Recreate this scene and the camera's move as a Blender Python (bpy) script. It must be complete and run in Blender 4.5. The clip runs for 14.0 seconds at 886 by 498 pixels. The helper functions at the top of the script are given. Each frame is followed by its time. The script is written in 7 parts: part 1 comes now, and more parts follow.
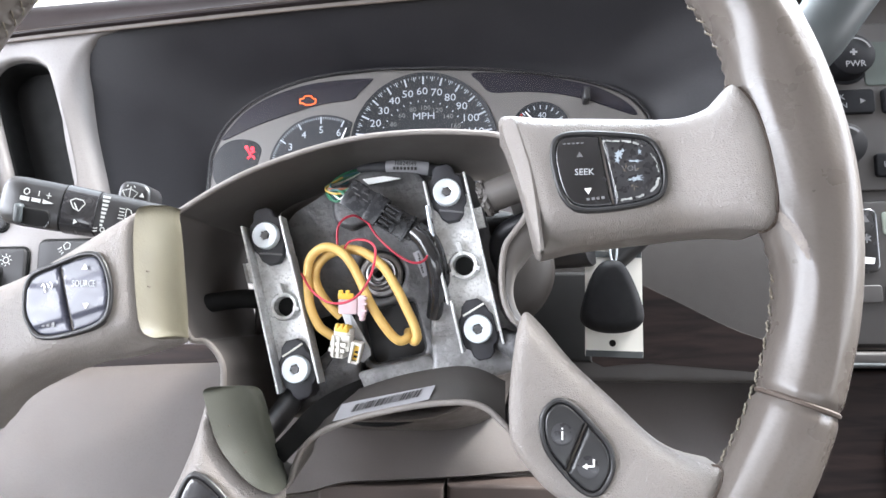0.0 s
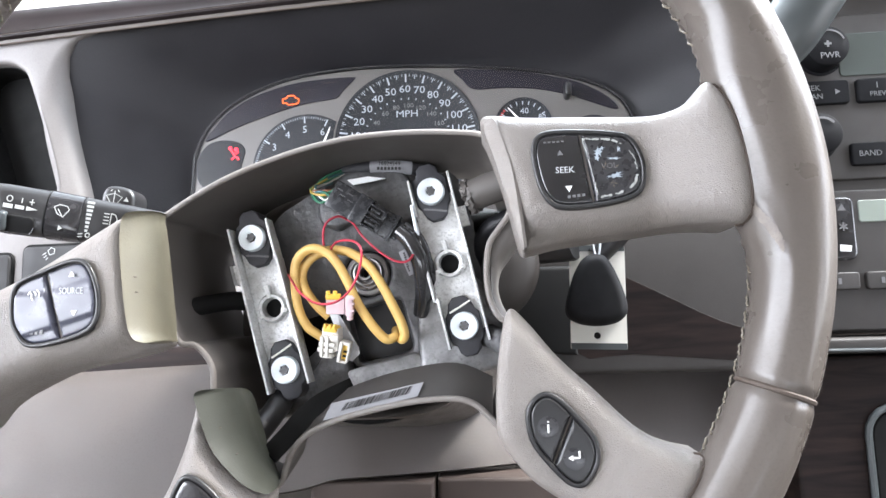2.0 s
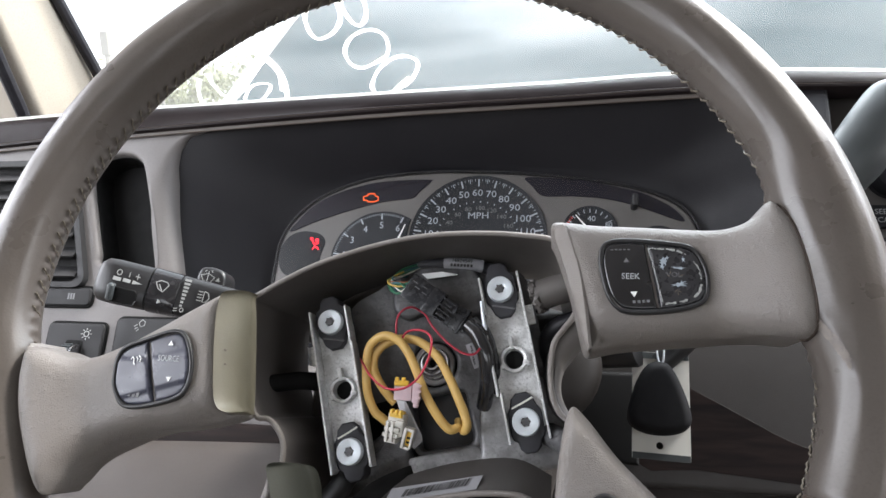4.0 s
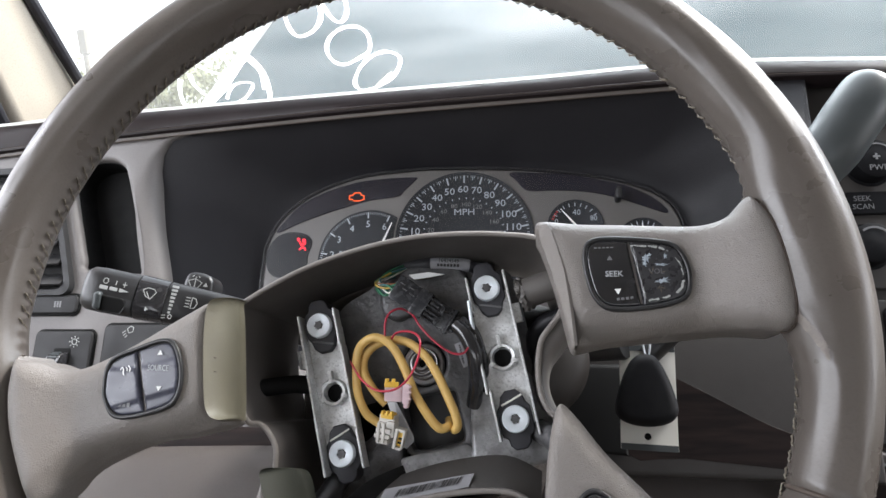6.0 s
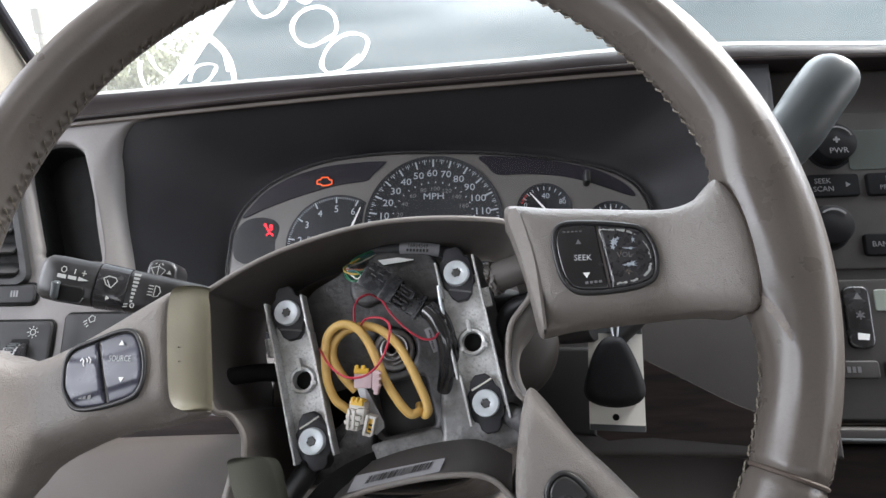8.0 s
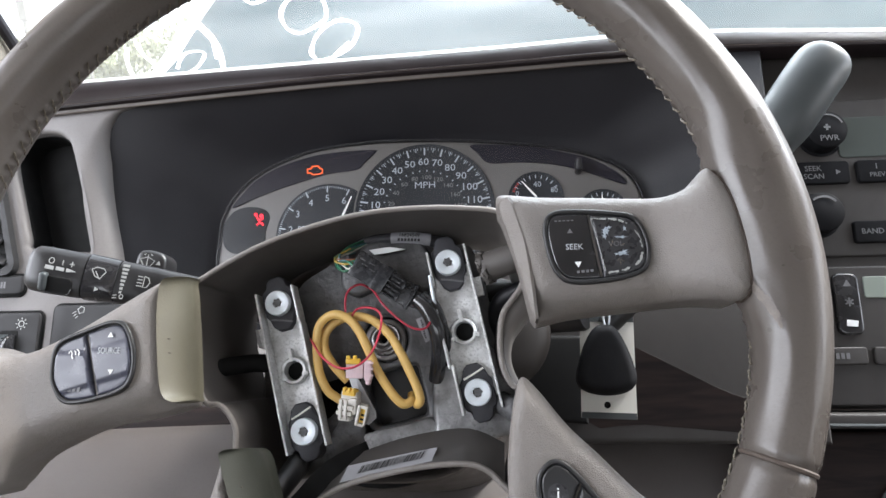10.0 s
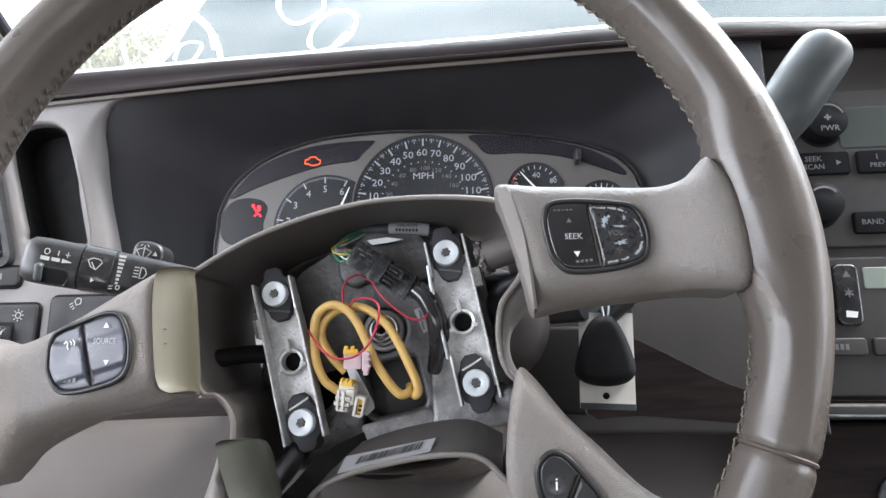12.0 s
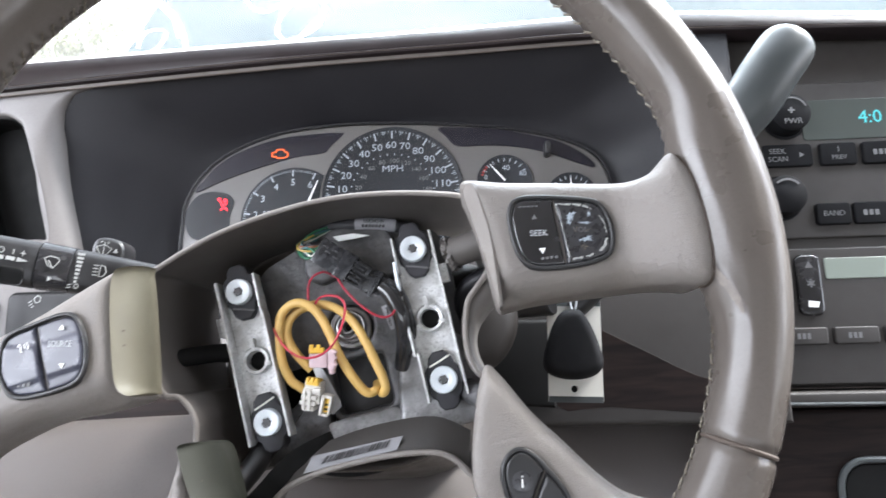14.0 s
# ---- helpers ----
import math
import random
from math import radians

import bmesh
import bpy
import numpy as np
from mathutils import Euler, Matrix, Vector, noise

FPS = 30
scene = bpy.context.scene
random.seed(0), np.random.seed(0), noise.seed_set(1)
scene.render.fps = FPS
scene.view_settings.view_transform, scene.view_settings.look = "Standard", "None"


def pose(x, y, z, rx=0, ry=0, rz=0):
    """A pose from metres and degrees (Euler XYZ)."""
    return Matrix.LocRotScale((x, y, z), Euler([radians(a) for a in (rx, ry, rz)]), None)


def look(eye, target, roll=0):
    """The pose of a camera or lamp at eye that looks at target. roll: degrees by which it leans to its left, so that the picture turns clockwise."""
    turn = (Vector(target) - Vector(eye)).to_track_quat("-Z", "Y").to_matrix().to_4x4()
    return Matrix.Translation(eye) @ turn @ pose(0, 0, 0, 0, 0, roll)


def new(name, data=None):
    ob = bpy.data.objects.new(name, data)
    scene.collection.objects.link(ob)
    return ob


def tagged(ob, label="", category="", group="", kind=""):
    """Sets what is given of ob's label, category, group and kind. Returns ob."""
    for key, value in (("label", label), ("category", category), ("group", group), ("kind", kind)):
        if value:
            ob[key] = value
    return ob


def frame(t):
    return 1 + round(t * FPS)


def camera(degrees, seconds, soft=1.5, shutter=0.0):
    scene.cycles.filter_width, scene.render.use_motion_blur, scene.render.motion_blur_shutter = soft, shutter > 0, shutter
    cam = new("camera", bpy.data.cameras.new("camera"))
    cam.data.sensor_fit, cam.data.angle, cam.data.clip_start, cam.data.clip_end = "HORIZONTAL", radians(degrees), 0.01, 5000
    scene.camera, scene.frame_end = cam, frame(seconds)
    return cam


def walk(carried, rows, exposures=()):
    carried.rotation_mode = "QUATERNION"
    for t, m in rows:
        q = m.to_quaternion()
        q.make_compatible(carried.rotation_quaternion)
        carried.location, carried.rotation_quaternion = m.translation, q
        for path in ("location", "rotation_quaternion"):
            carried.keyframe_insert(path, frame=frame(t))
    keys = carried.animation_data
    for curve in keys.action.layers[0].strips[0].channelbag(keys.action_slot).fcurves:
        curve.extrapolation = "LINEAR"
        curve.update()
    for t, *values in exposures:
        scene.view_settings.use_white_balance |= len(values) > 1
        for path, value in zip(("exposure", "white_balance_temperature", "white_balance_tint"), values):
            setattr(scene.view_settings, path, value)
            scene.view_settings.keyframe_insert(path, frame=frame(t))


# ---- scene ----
# ---- camera and its walk ----
cam = camera(70.1, 14.0, soft=1.5, shutter=0.5)
# seconds, eye (x, y, z), yaw, pitch, roll in degrees
PATH = [
    (0, 0.0726, -0.2215, 1.2733, 6.37, -20.00, -3.20),
    (0.5, 0.0733, -0.2242, 1.2768, 6.83, -19.80, -4.04),
    (1, 0.0736, -0.2246, 1.2766, 7.03, -19.81, -4.02),
    (1.5, 0.0721, -0.2275, 1.2767, 6.90, -19.76, -4.16),
    (2, 0.0740, -0.2241, 1.2764, 5.20, -20.62, -4.08),
    (2.5, 0.0712, -0.2300, 1.2795, 6.26, -19.05, -5.09),
    (3, 0.0719, -0.2348, 1.2807, 7.71, -15.41, -4.13),
    (3.1, 0.0709, -0.2309, 1.2809, 6.11, -15.63, -3.69),
    (3.3, 0.0721, -0.2403, 1.2843, 11.07, -13.33, -5.06),
    (3.5, 0.0700, -0.2399, 1.2806, 10.02, -12.34, -2.51),
    (4, 0.0716, -0.2412, 1.2797, 10.37, -11.36, -1.85),
    (4.2, 0.0721, -0.2405, 1.2816, 9.07, -11.47, -2.16),
    (6.3, 0.0732, -0.2432, 1.2856, 9.21, -12.39, -3.46),
    (6.5, 0.0731, -0.2437, 1.2867, 8.39, -12.58, -3.36),
    (7, 0.0742, -0.2431, 1.2861, 8.66, -12.25, -3.55),
    (7.5, 0.0738, -0.2440, 1.2863, 7.86, -12.50, -3.37),
    (8, 0.0734, -0.2398, 1.2842, 6.66, -13.74, -3.10),
    (8.2, 0.0735, -0.2425, 1.2858, 7.51, -13.47, -3.43),
    (10.3, 0.0736, -0.2380, 1.2838, 5.91, -15.27, -3.20),
    (10.5, 0.0734, -0.2378, 1.2831, 5.97, -15.49, -3.18),
    (11, 0.0734, -0.2361, 1.2833, 5.70, -15.57, -3.18),
    (11.5, 0.0737, -0.2365, 1.2835, 5.77, -15.52, -3.29),
    (12, 0.0737, -0.2367, 1.2827, 5.92, -15.51, -3.20),
    (12.5, 0.0730, -0.2364, 1.2827, 5.96, -16.05, -3.25),
    (13, 0.0726, -0.2354, 1.2812, 5.27, -16.38, -2.94),
    (13.5, 0.0714, -0.2365, 1.2811, 5.58, -16.78, -3.06),
    (14, 0.0775, -0.2331, 1.2850, 3.62, -16.62, -2.98),
]
EXPOSURES = [(0.0, 2.79, 6320, 10), (2.5, 2.70, 6350, 10), (3.0, 2.47, 6390, 10), (3.5, 1.86, 6450, 10), (4.0, 1.63, 6500, 10), (8.0, 1.58, 6450, 10), (10.5, 1.89, 6400, 10), (12.5, 2.03, 6320, 10), (13.5, 2.24, 6290, 10), (14.0, 2.32, 6290, 10)]
walk(cam, [(t, pose(x, y, z, 90 + pitch, 0, yaw) @ pose(0, 0, 0, 0, 0, roll)) for t, x, y, z, yaw, pitch, roll in PATH], EXPOSURES)

# ---- world, sun and large lights ----
world = bpy.data.worlds.new("sky")
scene.world = world
world.use_nodes = True
wn = world.node_tree.nodes
sky = wn.new("ShaderNodeTexSky")
sky.sky_type = "NISHITA"
sky.sun_disc = False
sky.sun_elevation = radians(46)
sky.sun_rotation = radians(64)
sky.air_density, sky.dust_density = 1.0, 1.0
wn["Background"].inputs["Strength"].default_value = 0.15
haze = wn.new("ShaderNodeMix")
haze.data_type = "RGBA"
haze.inputs[0].default_value = 0.72
haze.inputs[7].default_value = (6.0, 5.85, 6.05, 1)
world.node_tree.links.new(sky.outputs["Color"], haze.inputs[6])
world.node_tree.links.new(haze.outputs[2], wn["Background"].inputs["Color"])

sun_data = bpy.data.lights.new("sun", "SUN")
sun_data.energy, sun_data.angle, sun_data.color = 2.1, radians(10), (1.0, 0.96, 0.91)
sun = new("sun", sun_data)
sun.matrix_world = look((6.2, 3.0, 8.2), (0, 0, 1))


def window_lamp(name, eye, target, width, height, power, color=(1, 1, 1)):
    """The sky's light through one window's opening."""
    data = bpy.data.lights.new(name, "AREA")
    data.shape, data.size, data.size_y, data.energy, data.color = "RECTANGLE", width, height, power, color
    ob = new(name, data)
    ob.matrix_world = look(eye, target)
    return ob


window_lamp("driver_window_light", (-0.80, -0.36, 1.54), (0.3, -0.15, 1.20), 1.3, 0.42, 3.9, (0.955, 0.975, 1.035))
window_lamp("passenger_window_light", (2.0, -0.3, 1.42), (0.0, 0.0, 1.2), 0.8, 0.4, 1.1, (0.955, 0.975, 1.035))
window_lamp("rear_window_light", (0.6, -2.3, 1.5), (0.3, 0.0, 1.2), 1.6, 0.5, 0.5, (0.955, 0.975, 1.035))
window_lamp("windshield_light", (0.45, 0.42, 1.62), (0.25, -0.1, 1.1), 1.2, 0.35, 4.6, (0.955, 0.975, 1.035))

from mathutils.geometry import delaunay_2d_cdt


# ---- materials ----
def nodes_of(m):
    m.use_nodes = True
    return m.node_tree.nodes, m.node_tree.links, m.node_tree.nodes["Principled BSDF"]


def surface(name, color, rough=0.5, metal=0.0, grain=0.0, grain_size=0.001, blotch=0.0, blotch_size=0.03, bump=0.0,
            bump_size=0.0008, pebble=False, coat=0.0, dirt=None, dirt_amount=0.0, spec=0.5, wrinkle=0.0):
    """A painted, moulded or cast surface: base colour with blotches and grain at two scales, a fine relief and optional dirt."""
    m = bpy.data.materials.new(name)
    n, l, b = nodes_of(m)
    b.inputs["Roughness"].default_value, b.inputs["Metallic"].default_value = rough, metal
    b.inputs["Specular IOR Level"].default_value = spec
    b.inputs["Coat Weight"].default_value, b.inputs["Coat Roughness"].default_value = coat, 0.08
    tc = n.new("ShaderNodeTexCoord")

    def noise_at(size, detail=4.0):
        t = n.new("ShaderNodeTexNoise")
        t.inputs["Scale"].default_value, t.inputs["Detail"].default_value = 1.0 / size, detail
        l.new(tc.outputs["Object"], t.inputs["Vector"])
        return t

    def mixed(first, second, factor):
        x = n.new("ShaderNodeMix")
        x.data_type = "RGBA"
        for socket, value in ((x.inputs[6], first), (x.inputs[7], second)):
            if isinstance(value, tuple):
                socket.default_value = (*value, 1)
            else:
                l.new(value, socket)
        l.new(factor, x.inputs[0])
        return x.outputs[2]

    def ranged(value, low, high, to_low=0.0, to_high=1.0):
        r = n.new("ShaderNodeMapRange")
        r.inputs[1].default_value, r.inputs[2].default_value = low, high
        r.inputs[3].default_value, r.inputs[4].default_value = to_low, to_high
        l.new(value, r.inputs[0])
        return r.outputs[0]

    out = None
    if blotch:
        dark = tuple(c * (1 - blotch) for c in color)
        light = tuple(min(c * (1 + blotch * 0.6), 1) for c in color)
        out = mixed(dark, light, ranged(noise_at(blotch_size).outputs["Fac"], 0.3, 0.7))
    if grain:
        first = out if out is not None else color
        out = mixed(first, tuple(c * (1 - grain) for c in color), ranged(noise_at(grain_size, 2).outputs["Fac"], 0.5, 0.75))
    if dirt_amount:
        first = out if out is not None else color
        out = mixed(first, dirt, ranged(noise_at(blotch_size * 0.6, 8).outputs["Fac"], 0.45, 0.85, 0.0, dirt_amount))
    if out is None:
        b.inputs["Base Color"].default_value = (*color, 1)
    else:
        l.new(out, b.inputs["Base Color"])
    if blotch or grain:
        l.new(ranged(noise_at(blotch_size * 0.5, 5).outputs["Fac"], 0.3, 0.7, max(rough - 0.1, 0.03), min(rough + 0.1, 1)), b.inputs["Roughness"])
    if bump:
        bp = n.new("ShaderNodeBump")
        bp.inputs["Strength"].default_value, bp.inputs["Distance"].default_value = bump, bump_size * 0.5
        if pebble:
            v = n.new("ShaderNodeTexVoronoi")
            v.feature = "DISTANCE_TO_EDGE"
            v.inputs["Scale"].default_value = 1.0 / bump_size
            w = noise_at(bump_size * 2.5, 2)
            add = n.new("ShaderNodeMixRGB")
            add.blend_type = "ADD"
            add.inputs[0].default_value = bump_size * 1.5
            l.new(tc.outputs["Object"], add.inputs[1])
            l.new(w.outputs["Color"], add.inputs[2])
            l.new(add.outputs[0], v.inputs["Vector"])
            l.new(ranged(v.outputs["Distance"], 0.0, 0.35), bp.inputs["Height"])
        else:
            l.new(noise_at(bump_size, 3).outputs["Fac"], bp.inputs["Height"])
        l.new(bp.outputs["Normal"], b.inputs["Normal"])
        if wrinkle:
            w2, fold = n.new("ShaderNodeBump"), noise_at(0.0034, 3)
            fold.noise_type = "RIDGED_MULTIFRACTAL"
            w2.inputs["Strength"].default_value, w2.inputs["Distance"].default_value = wrinkle, 0.0006
            l.new(fold.outputs["Fac"], w2.inputs["Height"])
            l.new(w2.outputs["Normal"], bp.inputs["Normal"])
    return m


def glowing(name, color, strength):
    m = bpy.data.materials.new(name)
    n, l, b = nodes_of(m)
    b.inputs["Base Color"].default_value = (*[c * 0.3 for c in color], 1)
    b.inputs["Emission Color"].default_value, b.inputs["Emission Strength"].default_value = (*color, 1), strength
    return m


def clear(name, rough=0.0, tint=(1, 1, 1), mix=0.06):
    """Thin clear pane: mostly see-through, with a slight gloss."""
    m = bpy.data.materials.new(name)
    m.use_nodes = True
    n, l = m.node_tree.nodes, m.node_tree.links
    n.remove(n["Principled BSDF"])
    t, g, x = n.new("ShaderNodeBsdfTransparent"), n.new("ShaderNodeBsdfGlossy"), n.new("ShaderNodeMixShader")
    t.inputs["Color"].default_value = (*tint, 1)
    g.inputs["Roughness"].default_value = rough
    x.inputs[0].default_value = mix
    l.new(t.outputs[0], x.inputs[1])
    l.new(g.outputs[0], x.inputs[2])
    l.new(x.outputs[0], n["Material Output"].inputs["Surface"])
    return m


def wood(name):
    m = surface(name, (0.045, 0.022, 0.018), 0.50, spec=0.12)
    n, l, b = nodes_of(m)
    tc, mp, w, r = n.new("ShaderNodeTexCoord"), n.new("ShaderNodeMapping"), n.new("ShaderNodeTexNoise"), n.new("ShaderNodeValToRGB")
    mp.inputs["Scale"].default_value = (14, 120, 60)
    w.inputs["Scale"].default_value, w.inputs["Detail"].default_value, w.inputs["Distortion"].default_value = 1.0, 6, 1.2
    r.color_ramp.elements[0].position, r.color_ramp.elements[0].color = 0.35, (0.008, 0.006, 0.006, 1)
    r.color_ramp.elements[1].position, r.color_ramp.elements[1].color = 0.75, (0.026, 0.017, 0.015, 1)
    l.new(tc.outputs["Object"], mp.inputs["Vector"])
    l.new(mp.outputs["Vector"], w.inputs["Vector"])
    l.new(w.outputs["Fac"], r.inputs["Fac"])
    l.new(r.outputs["Color"], b.inputs["Base Color"])
    return m


LEATHER = surface("taupe_leather", (0.090, 0.078, 0.069), 0.33, blotch=0.14, blotch_size=0.045, grain=0.12, grain_size=0.0012, bump=0.12, bump_size=0.0012, coat=0.05, spec=0.5, dirt=(0.120, 0.102, 0.092), dirt_amount=0.12)
VINYL = surface("taupe_grained_vinyl", (0.200, 0.183, 0.170), 0.40, blotch=0.10, blotch_size=0.04, bump=0.40, bump_size=0.0008, pebble=True, wrinkle=0.45, dirt=(0.17, 0.14, 0.115), dirt_amount=0.35)
OLIVE = surface("olive_bare_vinyl", (0.140, 0.128, 0.090), 0.5, blotch=0.14, blotch_size=0.02, bump=0.22, bump_size=0.0009)
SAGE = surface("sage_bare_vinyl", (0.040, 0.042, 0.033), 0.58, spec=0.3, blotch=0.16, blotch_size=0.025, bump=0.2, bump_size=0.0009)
THREAD = surface("beige_thread", (0.145, 0.124, 0.094), 0.7, grain=0.3, grain_size=0.0006)
SEAM = surface("dark_seam", (0.065, 0.048, 0.038), 0.7)
TRAY = surface("dark_taupe_shell", (0.105, 0.097, 0.092), 0.5, blotch=0.15, blotch_size=0.02, bump=0.1, bump_size=0.001)
COVER = surface("taupe_back_cover", (0.098, 0.090, 0.084), 0.5, blotch=0.15, blotch_size=0.03, bump=0.1, bump_size=0.001)
CAST = surface("dark_cast_metal", (0.130, 0.130, 0.134), 0.40, metal=0.35, blotch=0.5, blotch_size=0.016, grain=0.4, grain_size=0.002, bump=0.35, bump_size=0.003, dirt=(0.030, 0.029, 0.029), dirt_amount=0.85)
CASTLIGHT = surface("scuffed_bright_casting", (0.34, 0.34, 0.345), 0.45, metal=0.3, blotch=0.4, blotch_size=0.012, grain=0.35, grain_size=0.0016, bump=0.3, bump_size=0.002, dirt=(0.09, 0.088, 0.085), dirt_amount=0.6)
STEEL = surface("bare_bracket_steel", (0.73, 0.74, 0.74), 0.40, metal=0.4, blotch=0.30, blotch_size=0.010, grain=0.45, grain_size=0.0011, bump=0.22, bump_size=0.0012, dirt=(0.20, 0.19, 0.17), dirt_amount=0.45)
ZINC = surface("zinc_screw", (0.66, 0.71, 0.75), 0.40, metal=0.3, blotch=0.10, blotch_size=0.005, bump=0.05, bump_size=0.0006)
PLUG = surface("charcoal_plug_plastic", (0.015, 0.016, 0.019), 0.26, blotch=0.3, blotch_size=0.006, bump=0.08, bump_size=0.0008)
RUBBER = surface("black_rubber", (0.024, 0.024, 0.029), 0.6, blotch=0.25, blotch_size=0.008, bump=0.15, bump_size=0.001)
BLACK = surface("black_plastic", (0.016, 0.016, 0.017), 0.38, blotch=0.3, blotch_size=0.02, bump=0.1, bump_size=0.0008)
GLOSS = surface("black_gloss_plastic", (0.02, 0.02, 0.022), 0.22, blotch=0.3, blotch_size=0.02, coat=0.5)
# black plastic whose base is lifted to blue-grey to imitate reflected sky
SHINY = surface("sky_tinted_black_plastic", (0.055, 0.058, 0.080), 0.32, blotch=0.1, blotch_size=0.01, coat=0.12, spec=0.5)
WORN = surface("worn_button_plastic", (0.03, 0.03, 0.033), 0.3, blotch=0.3, blotch_size=0.006)
PEEL = surface("bare_grey_plastic", (0.33, 0.38, 0.43), 0.5, grain=0.4, grain_size=0.001)
PRINT = surface("white_print", (0.78, 0.79, 0.78), 0.5)
DIM = surface("worn_switch_print", (0.43, 0.45, 0.47), 0.5)
FAINT = surface("faded_print", (0.13, 0.13, 0.135), 0.5)
YELLOW = surface("yellow_cable_sleeve", (0.62, 0.405, 0.125), 0.42, blotch=0.12, blotch_size=0.01, bump=0.06, bump_size=0.002)
RED = surface("red_wire_sleeve", (0.42, 0.024, 0.05), 0.35, blotch=0.1, blotch_size=0.01)
GREEN = surface("green_wire_sleeve", (0.03, 0.16, 0.085), 0.4)
TEAL = surface("blue_green_wire_sleeve", (0.04, 0.13, 0.15), 0.4)
OCHRE = surface("ochre_wire_sleeve", (0.45, 0.30, 0.06), 0.4)
BROWN = surface("brown_wire_sleeve", (0.22, 0.08, 0.04), 0.4)
WHITE = surface("white_nylon", (0.60, 0.58, 0.54), 0.4, blotch=0.06, blotch_size=0.004)
PINK = surface("pink_nylon", (0.62, 0.47, 0.50), 0.4, blotch=0.08, blotch_size=0.004)
AMBER = surface("yellow_nylon", (0.75, 0.48, 0.06), 0.4)
PAPER = surface("white_sticker_paper", (0.235, 0.235, 0.25), 0.5, blotch=0.05, blotch_size=0.01, bump=0.05, bump_size=0.004)
INK = surface("black_ink", (0.02, 0.02, 0.02), 0.5)
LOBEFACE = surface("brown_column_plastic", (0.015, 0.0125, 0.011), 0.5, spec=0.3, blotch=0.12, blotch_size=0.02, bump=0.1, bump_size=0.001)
SHROUD = surface("brown_taupe_shroud", (0.092, 0.080, 0.072), 0.5, blotch=0.10, blotch_size=0.03, bump=0.25, bump_size=0.0012, pebble=True)
NUT = surface("turned_hub_steel", (0.29, 0.28, 0.28), 0.36, metal=0.8, blotch=0.2, blotch_size=0.006)
DASH = surface("taupe_dash_plastic", (0.150, 0.140, 0.136), 0.55, blotch=0.06, blotch_size=0.05, grain=0.10, grain_size=0.0012, bump=0.25, bump_size=0.0012)
HOODIN = surface("charcoal_dash_plastic", (0.0175, 0.0172, 0.0200), 0.50, blotch=0.12, blotch_size=0.05, grain=0.15, grain_size=0.001, bump=0.2, bump_size=0.0012, spec=0.25)
PADTOP = surface("dark_brown_dash_pad", (0.026, 0.019, 0.020), 0.42, blotch=0.2, blotch_size=0.03, bump=0.08, bump_size=0.0015, spec=0.3)
DARKBOX = surface("black_recess_plastic", (0.008, 0.008, 0.008), 0.7, blotch=0.2, blotch_size=0.02, spec=0.15)
SWITCHGREY = surface("dark_grey_switch_plastic", (0.026, 0.026, 0.027), 0.5, blotch=0.1, blotch_size=0.02, bump=0.1, bump_size=0.001, spec=0.18)
KNEE = surface("taupe_knee_panel", (0.138, 0.121, 0.112), 0.5, blotch=0.07, blotch_size=0.06, grain=0.08, grain_size=0.0012, bump=0.12, bump_size=0.0010, dirt=(0.11, 0.088, 0.075), dirt_amount=0.25)
CONSOLE = surface("charcoal_console_plastic", (0.026, 0.0225, 0.0205), 0.6, blotch=0.1, blotch_size=0.03, bump=0.12, bump_size=0.001)
RADIOBLACK = surface("radio_button_plastic", (0.008, 0.008, 0.009), 0.7, blotch=0.12, blotch_size=0.02, bump=0.1, bump_size=0.001, spec=0.08)
WOOD = wood("dark_burl_trim")
FACE = surface("silver_taupe_cluster_face", (0.108, 0.102, 0.099), 0.45, blotch=0.06, blotch_size=0.03)
DIAL = surface("dark_dial_face", (0.014, 0.016, 0.020), 0.6, spec=0.3, blotch=0.2, blotch_size=0.03)
SMOKED = surface("smoked_warning_panel", (0.013, 0.012, 0.019), 0.45, spec=0.2, blotch=0.1, blotch_size=0.03)
DIALPRINT = surface("pale_dial_print", (0.34, 0.37, 0.41), 0.6)
REDPRINT = surface("red_scale_print", (0.30, 0.025, 0.025), 0.5)
STALKPRINT = surface("grey_stalk_print", (0.36, 0.37, 0.36), 0.5)
NEEDLE = surface("white_needle", (0.85, 0.85, 0.85), 0.5)
REDLAMP = glowing("red_telltale", (1.0, 0.012, 0.03), 0.8)
ORANGELAMP = glowing("orange_telltale", (1.0, 0.12, 0.01), 0.5)
DISPLAY = glowing("cyan_clock_segments", (0.10, 0.75, 0.80), 0.16)
ALU = surface("brushed_tag_plate", (0.72, 0.71, 0.66), 0.5, metal=0.2, blotch=0.06, blotch_size=0.02)
FOB = surface("black_fob_plastic", (0.007, 0.007, 0.008), 0.7, blotch=0.2, blotch_size=0.01, spec=0.2)
SHIFT = surface("grey_shift_knob", (0.052, 0.060, 0.063), 0.42, blotch=0.08, blotch_size=0.02)
PILLAR = surface("beige_pillar_fabric", (0.40, 0.36, 0.30), 0.8, grain=0.15, grain_size=0.0015, blotch=0.06, blotch_size=0.05, bump=0.2, bump_size=0.001)
CHALK = surface("white_marker_and_crest_glint", (0.92, 0.92, 0.90), 0.8)
_n, _l, _b = nodes_of(CHALK)
_t, _x = _n.new("ShaderNodeBsdfTranslucent"), _n.new("ShaderNodeMixShader")
_t.inputs["Color"].default_value, _x.inputs[0].default_value = (0.95, 0.95, 0.94, 1), 0.75
_l.new(_b.outputs[0], _x.inputs[1])
_l.new(_t.outputs[0], _x.inputs[2])
_l.new(_x.outputs[0], _n["Material Output"].inputs["Surface"])
